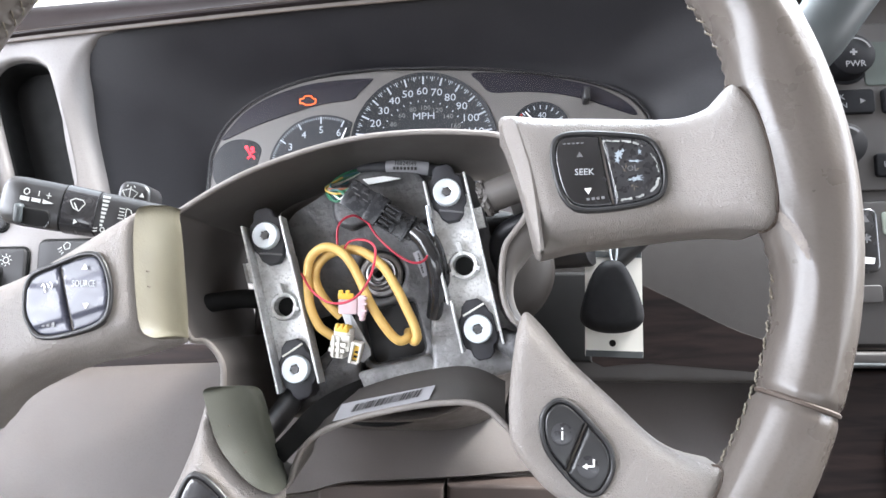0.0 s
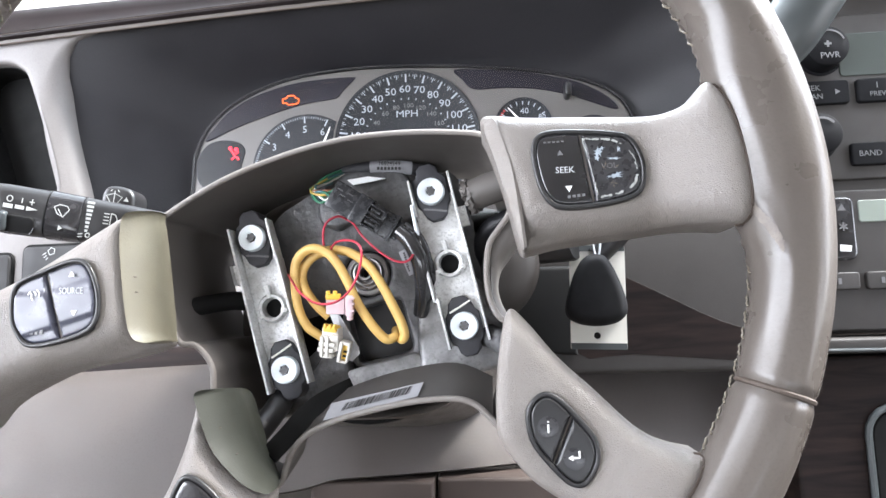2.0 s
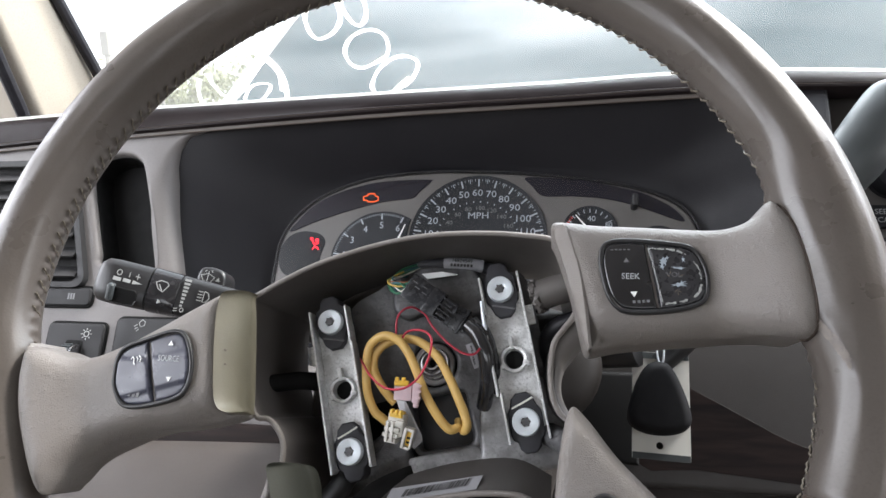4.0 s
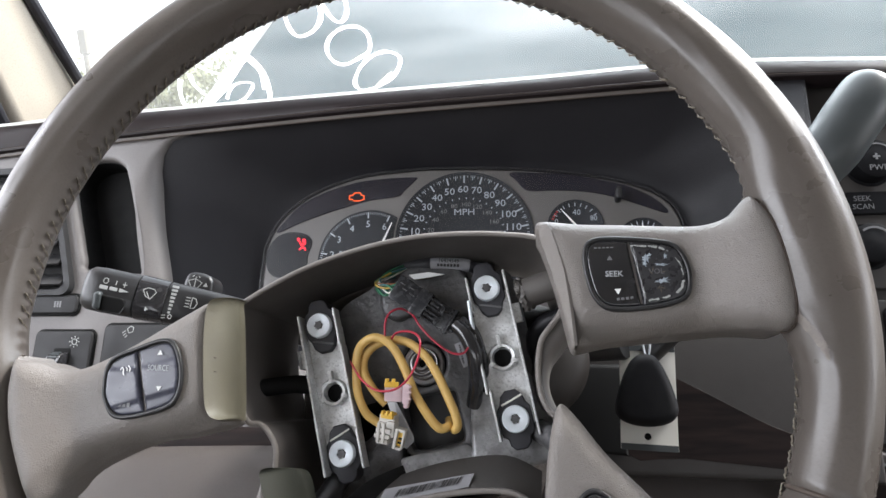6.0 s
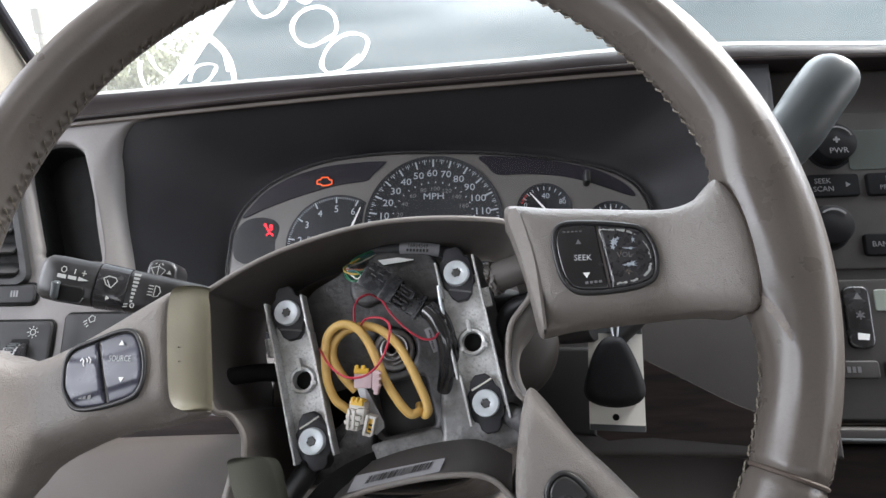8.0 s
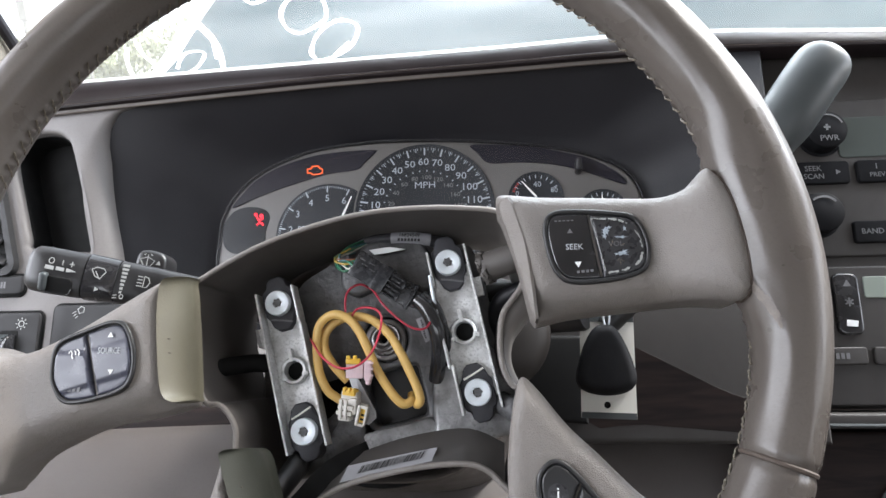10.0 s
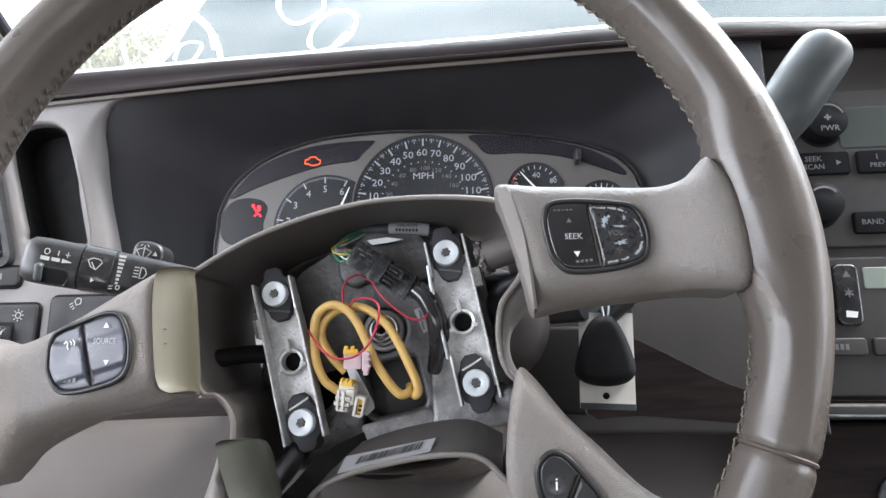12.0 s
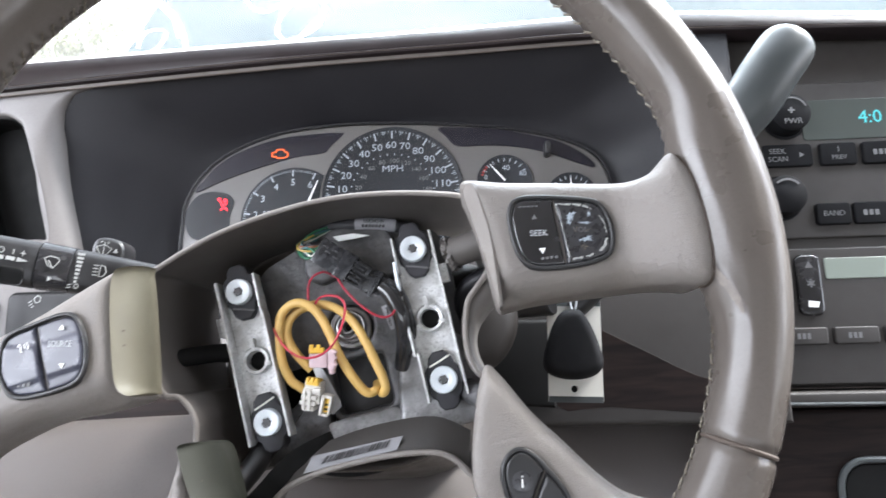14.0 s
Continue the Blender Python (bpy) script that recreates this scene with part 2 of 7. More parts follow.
PAINT = surface("grey_blue_car_paint", (0.046, 0.110, 0.134), 0.38, metal=0.4, blotch=0.06, blotch_size=0.3)
GLASS = clear("windshield_glass", 0.0, (0.93, 0.97, 0.97), 0.03)
_n, _l = GLASS.node_tree.nodes, GLASS.node_tree.links
_t, _x, _d, _r = _n.new("ShaderNodeBsdfTranslucent"), _n.new("ShaderNodeMixShader"), _n.new("ShaderNodeTexNoise"), _n.new("ShaderNodeMapRange")
_t.inputs["Color"].default_value = (0.86, 0.87, 0.86, 1)
_d.inputs["Scale"].default_value, _d.inputs["Detail"].default_value = 9.0, 6.0
_r.inputs[1].default_value, _r.inputs[2].default_value, _r.inputs[3].default_value, _r.inputs[4].default_value = 0.3, 0.75, 0.05, 0.105
_l.new(_d.outputs["Fac"], _r.inputs[0])
_l.new(_r.outputs[0], _x.inputs[0])
_l.new(_n["Mix Shader"].outputs[0], _x.inputs[1])
_l.new(_t.outputs[0], _x.inputs[2])
_l.new(_x.outputs[0], _n["Material Output"].inputs["Surface"])
LENS = clear("clear_lens", 0.25, (1, 1, 1), 0.012)
GROUND = surface("dusty_asphalt", (0.16, 0.15, 0.14), 0.9, blotch=0.2, blotch_size=1.5, grain=0.3, grain_size=0.03)
LEAF = surface("dry_green_leaves", (0.42, 0.42, 0.26), 0.7, blotch=0.4, blotch_size=0.5)
BARK = surface("grey_bark", (0.30, 0.27, 0.23), 0.9, blotch=0.2, blotch_size=0.1)
CARBLUE = surface("dark_car_paint", (0.02, 0.03, 0.035), 0.3, coat=0.8, blotch=0.1, blotch_size=0.4)


# ---- builders ----
def part(name, bm, material, parent=None, label="", smooth=None):
    """Links a bmesh as one mesh object under a thing or a part."""
    data = bpy.data.meshes.new(name)
    bmesh.ops.recalc_face_normals(bm, faces=bm.faces)
    layer = bm.faces.layers.int.get("flat")
    level = [f[layer] for f in bm.faces] if layer else None
    bm.to_mesh(data)
    bm.free()
    data.materials.append(material)
    if smooth is not None:
        for i, poly in enumerate(data.polygons):
            poly.use_smooth = not (level and level[i])
        data.set_sharp_from_angle(angle=radians(smooth))
    ob = new(name, data)
    if parent:
        ob.parent = parent
    if label:
        tagged(ob, label)
    return ob


def thing(name, matrix, label, category, group="", kind=""):
    ob = new(name)
    ob.empty_display_size = 0.02
    ob.matrix_world = matrix
    return tagged(ob, label, category, group, kind)


def spline(points, steps=8, closed=False):
    """A smooth line through the points (Catmull-Rom)."""
    p = [Vector(q) for q in points]
    out, count = [], len(p)
    for i in range(count if closed else count - 1):
        if closed:
            a, b, c, d = p[i - 1], p[i], p[(i + 1) % count], p[(i + 2) % count]
        else:
            a, b, c, d = p[max(i - 1, 0)], p[i], p[i + 1], p[min(i + 2, count - 1)]
        for k in range(steps):
            t = k / steps
            out.append(0.5 * (2 * b + (c - a) * t + (2 * a - 5 * b + 4 * c - d) * t * t + (3 * b - a - 3 * c + d) * t ** 3))
    if not closed:
        out.append(p[-1])
    return out


def mm(points, depth=None):
    """Millimetres to metres; depth adds a third coordinate (mm)."""
    return [Vector((*p, depth) if depth is not None else p) * 0.001 for p in points]


def tube(bm, points, radius, sides=10, closed=False, cap=True):
    """A round bar along points; radius is a number or one per point."""
    pts = [Vector(p) for p in points]
    count = len(pts)
    radii = radius if isinstance(radius, (list, tuple)) else [radius] * count
    rings, normal = [], None
    for i, p in enumerate(pts):
        if closed:
            tangent = pts[(i + 1) % count] - pts[i - 1]
        else:
            tangent = pts[min(i + 1, count - 1)] - pts[max(i - 1, 0)]
        tangent = tangent.normalized() if tangent.length > 1e-9 else Vector((0, 0, 1))
        if normal is None:
            normal = tangent.orthogonal().normalized()
        normal = (normal - tangent * normal.dot(tangent)).normalized()
        other = tangent.cross(normal)
        rings.append([bm.verts.new(p + radii[i] * (math.cos(2 * math.pi * k / sides) * normal + math.sin(2 * math.pi * k / sides) * other)) for k in range(sides)])
    for i in range(count if closed else count - 1):
        a, b = rings[i], rings[(i + 1) % count]
        shift = 0
        if closed and i == count - 1:
            shift = min(range(sides), key=lambda s: (a[0].co - b[s].co).length)
        for k in range(sides):
            bm.faces.new((a[k], a[(k + 1) % sides], b[(k + 1 + shift) % sides], b[(k + shift) % sides]))
    if cap and not closed:
        bm.faces.new(rings[0][::-1])
        bm.faces.new(rings[-1])


def lathe(bm, profile, sides=32, matrix=None):
    """Turns (radius, height) pairs round the z axis."""
    rings = []
    for r, h in profile:
        if r < 1e-7:
            rings.append([bm.verts.new((0, 0, h))])
        else:
            rings.append([bm.verts.new((r * math.cos(2 * math.pi * k / sides), r * math.sin(2 * math.pi * k / sides), h)) for k in range(sides)])
    for a, b in zip(rings, rings[1:]):
        for k in range(sides):
            j = (k + 1) % sides
            if len(a) == 1 and len(b) > 1:
                bm.faces.new((a[0], b[j], b[k]))
            elif len(b) == 1 and len(a) > 1:
                bm.faces.new((a[k], a[j], b[0]))
            elif len(a) > 1:
                bm.faces.new((a[k], a[j], b[j], b[k]))
    if matrix is not None:
        verts = [v for r in rings for v in r]
        bmesh.ops.transform(bm, matrix=matrix, verts=verts)


def offset_loop(loop, inset):
    """Moves a closed counter-clockwise 2D loop inwards along its normals."""
    count, out = len(loop), []
    for i in range(count):
        a, b, c = Vector(loop[i - 1]), Vector(loop[i]), Vector(loop[(i + 1) % count])
        d1, d2 = (b - a), (c - b)
        d1 = d1.normalized() if d1.length > 1e-9 else d2.normalized()
        d2 = d2.normalized() if d2.length > 1e-9 else d1
        n = Vector((-(d1.y + d2.y), d1.x + d2.x))
        n = n.normalized() if n.length > 1e-6 else Vector((-d1.y, d1.x))
        scale = 1.0 / max(n.dot(Vector((-d1.y, d1.x))), 0.5)
        out.append(b + n * inset * scale)
    return out


def ccw(loop):
    area = sum(loop[i - 1][0] * loop[i][1] - loop[i][0] * loop[i - 1][1] for i in range(len(loop)))
    return list(loop) if area > 0 else list(loop)[::-1]


def flat_layer(bm):
    return bm.faces.layers.int.get("flat") or bm.faces.layers.int.new("flat")


def keep_flat(bm, faces):
    """Marks faces that stay flat shaded."""
    layer = flat_layer(bm)
    for f in faces:
        f[layer] = 1


def pillow(bm, loop, top, bottom, radius=0.002, steps=4):
    """A solid over a closed 2D outline, from z bottom to z top, with a rounded upper edge."""
    flat_layer(bm)
    loop = ccw([Vector((p[0], p[1])) for p in loop])
    levels = [(0.0, bottom)] + [(radius * (1 - math.cos(a)), top - radius * (1 - math.sin(a))) for a in [math.pi / 2 * k / steps for k in range(steps + 1)]]
    rings = []
    for inset, z in levels:
        ring = offset_loop(loop, inset) if inset > 0 else loop
        rings.append([bm.verts.new((p[0], p[1], z)) for p in ring])
    count = len(loop)
    for a, b in zip(rings, rings[1:]):
        for k in range(count):
            bm.faces.new((a[k], a[(k + 1) % count], b[(k + 1) % count], b[k]))
    top_face, low_face = bm.faces.new(rings[-1]), bm.faces.new(rings[0][::-1])
    keep_flat(bm, [top_face, low_face])


def edge_distance(x, y, loop):
    """How far a 2D point lies from a closed outline."""
    a = np.array([(q[0], q[1]) for q in loop])
    b = np.roll(a, -1, axis=0)
    d = b - a
    t = np.clip(((x - a[:, 0]) * d[:, 0] + (y - a[:, 1]) * d[:, 1]) / np.maximum((d ** 2).sum(1), 1e-14), 0, 1)
    return float(np.sqrt(((a[:, 0] + t * d[:, 0] - x) ** 2 + (a[:, 1] + t * d[:, 1] - y) ** 2).min()))


def inside(x, y, loop):
    hit, n = False, len(loop)
    for i in range(n):
        (x1, y1), (x2, y2) = loop[i - 1][:2], loop[i][:2]
        if (y1 > y) != (y2 > y) and x < (x2 - x1) * (y - y1) / (y2 - y1) + x1:
            hit = not hit
    return hit


def cushion(bm, loop, top, depth, radius, step):
    """A moulded solid over a closed outline: top(x, y) gives its face, whose edges round off over radius; its sides run down by depth."""
    loop = [Vector((q[0], q[1])) for q in ccw(loop)]
    n = len(loop)
    points = list(loop)
    for inset in (0.06, 0.18, 0.36, 0.6, 0.9):
        for q in offset_loop(loop, radius * inset):
            if inside(q[0], q[1], loop) and edge_distance(q[0], q[1], loop) > radius * inset * 0.9:
                points.append(Vector((q[0], q[1])))
    xs, ys = [q.x for q in loop], [q.y for q in loop]
    y = min(ys) + step / 2
    odd = 0
    while y < max(ys):
        x = min(xs) + step * (0.25 + 0.5 * odd)
        while x < max(xs):
            if inside(x, y, loop) and edge_distance(x, y, loop) > radius * 1.05:
                points.append(Vector((x, y)))
            x += step
        y += step * 0.87
        odd = 1 - odd
    made, _, faces, *_ = delaunay_2d_cdt(points, [], [list(range(n))], 1, 1e-7)
    verts = []
    for q in made:
        d = min(edge_distance(q.x, q.y, loop) / radius, 1.0)
        verts.append(bm.verts.new((q.x, q.y, top(q.x, q.y) - radius * (1 - math.sqrt(max(1 - (1 - d) ** 2, 0))))))
    for f in faces:
        bm.faces.new([verts[i] for i in f])
    rim = [e for e in bm.edges if e.is_boundary]
    low = bmesh.ops.extrude_edge_only(bm, edges=rim)
    for v in low["geom"]:
        if isinstance(v, bmesh.types.BMVert):
            v.co.z -= depth


def smooth_loop(outline, steps=6):
    """A smooth closed 2D outline through points in millimetres."""
    return [Vector((q.x, q.y)) for q in spline([Vector((x * 0.001, y * 0.001, 0)) for x, y in outline], steps, True)]


def rounded(x0, y0, x1, y1, r, steps=5):
    """The outline of a rectangle with round corners."""
    out = []
    for cx, cy, a in ((x1 - r, y0 + r, -90), (x1 - r, y1 - r, 0), (x0 + r, y1 - r, 90), (x0 + r, y0 + r, 180)):
        for k in range(steps + 1):
            t = radians(a + 90 * k / steps)
            out.append(Vector((cx + r * math.cos(t), cy + r * math.sin(t))))
    return out


def block(bm, x0, y0, z0, x1, y1, z1, bevel=0.0, matrix=None):
    v = [bm.verts.new((x, y, z)) for x in (x0, x1) for y in (y0, y1) for z in (z0, z1)]
    f = [bm.faces.new([v[i] for i in q]) for q in ((0, 1, 3, 2), (4, 6, 7, 5), (0, 4, 5, 1), (2, 3, 7, 6), (0, 2, 6, 4), (1, 5, 7, 3))]
    made = v
    if bevel:
        edges = list({e for q in f for e in q.edges})
        res = bmesh.ops.bevel(bm, geom=edges, offset=bevel, segments=2, profile=0.6, affect="EDGES")
        made = list({x for q in res["faces"] for x in q.verts} | {x for x in v if x.is_valid})
    if matrix is not None:
        bmesh.ops.transform(bm, matrix=matrix, verts=[x for x in made if x.is_valid])


def slab(bm, corners, normal, thickness):
    """A plate with the given corner loop, thickened against its normal."""
    a = [bm.verts.new(Vector(c)) for c in corners]
    b = [bm.verts.new(Vector(c) - Vector(normal) * thickness) for c in corners]
    bm.faces.new(a)
    bm.faces.new(b[::-1])
    for k in range(len(a)):
        j = (k + 1) % len(a)
        bm.faces.new((a[k], b[k], b[j], a[j]))


def wall_of(bm, near, far, thickness):
    """A curved strip between two open or closed lines of equal length, with thickness."""
    count = len(near)
    closed = (Vector(near[0]) - Vector(near[-1])).length < 1e-6
    rings = []
    for i in range(count):
        a, b = Vector(near[i]), Vector(far[i])
        t = Vector(near[min(i + 1, count - 1)]) - Vector(near[max(i - 1, 0)])
        n = t.cross(b - a).normalized() * thickness
        rings.append([bm.verts.new(q) for q in (a, b, b + n, a + n)])
    for p, q in zip(rings, rings[1:]):
        for k in range(4):
            bm.faces.new((p[k], p[(k + 1) % 4], q[(k + 1) % 4], q[k]))
    if not closed:
        bm.faces.new(rings[0])
        bm.faces.new(rings[-1][::-1])


def strip(bm, points, width, normal, height=0.0003):
    """A flat painted or printed line along points on a surface with that normal."""
    n = Vector(normal).normalized()
    pts = [Vector(p) for p in points]
    rings = []
    for i, p in enumerate(pts):
        t = (pts[min(i + 1, len(pts) - 1)] - pts[max(i - 1, 0)]).normalized()
        s = t.cross(n).normalized() * width * 0.5
        rings.append([bm.verts.new(q) for q in (p - s, p + s, p + s + n * height, p - s + n * height)])
    for a, b in zip(rings, rings[1:]):
        for k in range(4):
            bm.faces.new((a[k], a[(k + 1) % 4], b[(k + 1) % 4], b[k]))
    bm.faces.new(rings[0])
    bm.faces.new(rings[-1][::-1])


def lettering(name, body, size, material, parent, x, y, z, turn=0.0, wide=1.0, align="CENTER"):
    """Built-in font lettering, flat on the parent's xy plane."""
    curve = bpy.data.curves.new(name, "FONT")
    curve.body, curve.size, curve.align_x, curve.align_y = body, size, align, "CENTER"
    curve.extrude, curve.resolution_u = 0.0001, 2
    holder = new(name, curve)
    bpy.context.view_layer.update()
    data = bpy.data.meshes.new_from_object(holder.evaluated_get(bpy.context.evaluated_depsgraph_get()))
    bpy.data.objects.remove(holder)
    data.transform(pose(x, y, z, 0, 0, turn) @ Matrix.Diagonal((wide, 1, 1, 1)))
    data.materials.clear()
    data.materials.append(material)
    ob = new(name, data)
    ob.parent = parent
    return ob


def ring_loop(cx, cy, r, count=32, squash=1.0, start=0.0, end=360.0):
    return [Vector((cx + r * math.cos(radians(start + (end - start) * k / count)), cy + squash * r * math.sin(radians(start + (end - start) * k / count)))) for k in range(count)]


# The wheel's plane: u to the right, v up along the wheel, n towards the driver. The dash is laid out in it too.
RAKE, STEER = 27.5, 13.0
HUB = Vector((0, 0, 1.20))
DASHFRAME = Matrix.Translation(HUB) @ pose(0, 0, 0, 90 - RAKE, 0, 0)
WHEELFRAME = DASHFRAME @ pose(0, 0, 0, 0, 0, STEER)


# ---- large structure: cabin shell ----
def shell_piece(name, boxes, material, label, category):
    bm = bmesh.new()
    for b in boxes:
        block(bm, *b)
    ob = part(name, bm, material)
    return tagged(ob, label, category, kind="structure")


LINING = surface("beige_cabin_lining", (0.36, 0.33, 0.29), 0.8, blotch=0.06, blotch_size=0.1, grain=0.1, grain_size=0.002)
CARPET = surface("dark_taupe_carpet", (0.085, 0.075, 0.065), 0.95, blotch=0.2, blotch_size=0.03, bump=0.4, bump_size=0.003)
shell_piece("floor", [(-0.72, -2.6, 0.50, 1.55, 1.05, 0.55)], CARPET, "dark taupe carpeted cabin floor of the truck", "floor")
shell_piece("ceiling", [(-0.72, -2.6, 1.84, 1.55, 0.02, 1.90)], LINING, "beige fabric headliner over the cabin", "ceiling")
shell_piece("wall_left", [(-0.74, -2.6, 0.55, -0.69, 1.05, 1.20), (-0.74, -2.6, 1.20, -0.69, -1.20, 1.84), (-0.74, -1.20, 1.77, -0.69, 0.10, 1.84)], LINING, "beige driver door side with a window opening", "door panel")
shell_piece("wall_right", [(1.50, -2.6, 0.55, 1.55, 1.05, 1.20), (1.50, -2.6, 1.20, 1.55, -1.05, 1.84), (1.50, -1.05, 1.68, 1.55, 0.10, 1.84)], LINING, "beige passenger door side with a window opening", "door panel")
shell_piece("wall_rear", [(-0.74, -2.65, 0.55, 1.55, -2.60, 1.25), (-0.74, -2.65, 1.75, 1.55, -2.60, 1.84)], LINING, "beige rear wall with a wide window opening", "rear wall")
shell_piece("firewall", [(-0.72, 0.62, 0.55, 1.55, 0.66, 1.10)], CARPET, "dark firewall under the dashboard", "firewall")

# A-pillar: a tapered beige cover with dark seals along its two edges
pillar = thing("a_pillar", Matrix.Identity(4), "beige fabric windshield pillar cover with black rubber seals", "pillar", kind="structure")
bm = bmesh.new()
low = [Vector(p) for p in ((-0.540, 0.455, 1.215), (-0.503, 0.560, 1.255), (-0.560, 0.640, 1.240), (-0.690, 0.560, 1.200))]
rise = Vector((0.24, -1.0, 1.05)).normalized() * 0.62
high = [low[0] + Vector((0.24, -0.46, 0.55)), low[1] + rise, low[2] + rise, low[3] + Vector((0.10, -0.46, 0.55))]
ringa, ringb = [bm.verts.new(p) for p in low], [bm.verts.new(p) for p in high]
for k in range(4):
    bm.faces.new((ringa[k], ringa[(k + 1) % 4], ringb[(k + 1) % 4], ringb[k]))
bm.faces.new(ringa)
bm.faces.new(ringb[::-1])
bmesh.ops.bevel(bm, geom=[e for e in bm.edges if abs((e.verts[0].co - e.verts[1].co).z) > 0.2], offset=0.02, segments=4, profile=0.5, affect="EDGES")
part("cover", bm, PILLAR, pillar, smooth=50)
for i, side in ((0, -0.004), (1, 0.006)):
    bm = bmesh.new()
    a, b = low[i] + Vector((side, -0.004, 0)), high[i] + Vector((side, -0.004, 0))
    tube(bm, [a, a.lerp(b, 0.5), b], 0.0065, 10)
    part("seal", bm, RUBBER, pillar, "black rubber seal")

# windshield with marker writing
WS = Vector((0, 0.78, 1.28))
WSN = Vector((0, -math.sin(radians(38)), -math.cos(radians(38))))


def on_glass(x, s):
    """A place on the glass: x across, s metres up along it from its foot line."""
    return Vector((x, WS.y - s * math.cos(radians(38)), WS.z + s * math.sin(radians(38))))


windshield = thing("windshield", Matrix.Identity(4), "raked clear windshield with white marker scrawls on it", "windshield", kind="structure")
bm = bmesh.new()
slab(bm, [on_glass(-0.66, -0.12), on_glass(1.46, -0.12), on_glass(1.40, 0.90), on_glass(-0.60, 0.90)], WSN, 0.005)
glass = part("pane", bm, GLASS, windshield)
glass.visible_shadow = False


def scrawl(points, width, closed=False, name="scrawl"):
    """One wobbly stroke of white window marker."""
    bm = bmesh.new()
    pts = [on_glass(x, (z - 1.28) / math.sin(radians(38))) + WSN * 0.002 for x, z in points]
    line = spline(pts, 8, closed)
    if closed:
        line.append(line[0])
    side = list(line)
    rows_s = []
    for i, q in enumerate(side):
        t = (side[min(i + 1, len(side) - 1)] - side[max(i - 1, 0)]).normalized()
        s = t.cross(WSN).normalized() * width * (0.31 + 0.12 * noise.noise(q * 60))
        rows_s.append((bm.verts.new(q - s), bm.verts.new(q + s)))
    for a, b in zip(rows_s, rows_s[1:]):
        bm.faces.new((a[0], a[1], b[1], b[0]))
    return part(name, bm, CHALK, windshield, "white marker stroke on the glass")


scrawl([(-0.222, 1.383), (-0.208, 1.397), (-0.186, 1.405), (-0.166, 1.404), (-0.157, 1.394), (-0.163, 1.377), (-0.183, 1.368), (-0.206, 1.362), (-0.221, 1.368)], 0.010, True, "scrawled_ring")
scrawl([(-0.200, 1.341), (-0.185, 1.357), (-0.162, 1.370), (-0.140, 1.374), (-0.124, 1.368), (-0.127, 1.356), (-0.145, 1.340), (-0.170, 1.330), (-0.194, 1.326), (-0.202, 1.332)], 0.010, True, "scrawled_ring")
scrawl([(-0.171, 1.330), (-0.157, 1.339), (-0.140, 1.347)], 0.011)
scrawl([(-0.164, 1.333), (-0.153, 1.337), (-0.147, 1.345)], 0.006)
scrawl([(-0.258, 1.423), (-0.260, 1.407), (-0.252, 1.399), (-0.230, 1.404), (-0.212, 1.417), (-0.207, 1.433), (-0.212, 1.442), (-0.231, 1.441), (-0.248, 1.433)], 0.010, True, "scrawled_ring")
scrawl([(-0.203, 1.432), (-0.197, 1.416), (-0.187, 1.411), (-0.175, 1.420), (-0.171, 1.434), (-0.177, 1.444), (-0.191, 1.444), (-0.202, 1.437)], 0.010, True, "scrawled_ring")
scrawl([(-0.342, 1.383), (-0.334, 1.370), (-0.333, 1.351), (-0.348, 1.320)], 0.011)
scrawl([(-0.345, 1.378), (-0.338, 1.360), (-0.347, 1.336)], 0.009)
scrawl([(-0.417, 1.326), (-0.395, 1.343), (-0.373, 1.348), (-0.360, 1.344), (-0.382, 1.328), (-0.405, 1.319)], 0.009)
scrawl([(-0.459, 1.315), (-0.421, 1.336), (-0.380, 1.361), (-0.352, 1.378)], 0.020)
scrawl([(-0.467, 1.358), (-0.482, 1.343), (-0.492, 1.325), (-0.491, 1.314)], 0.011)
scrawl([(-0.447, 1.364), (-0.452, 1.350), (-0.448, 1.336), (-0.439, 1.327)], 0.011)
scrawl([(-0.427, 1.374), (-0.412, 1.365), (-0.392, 1.358)], 0.009)
scrawl([(-0.374, 1.392), (-0.377, 1.378), (-0.376, 1.366)], 0.010)
scrawl([(-0.361, 1.394), (-0.352, 1.391), (-0.342, 1.385)], 0.010)

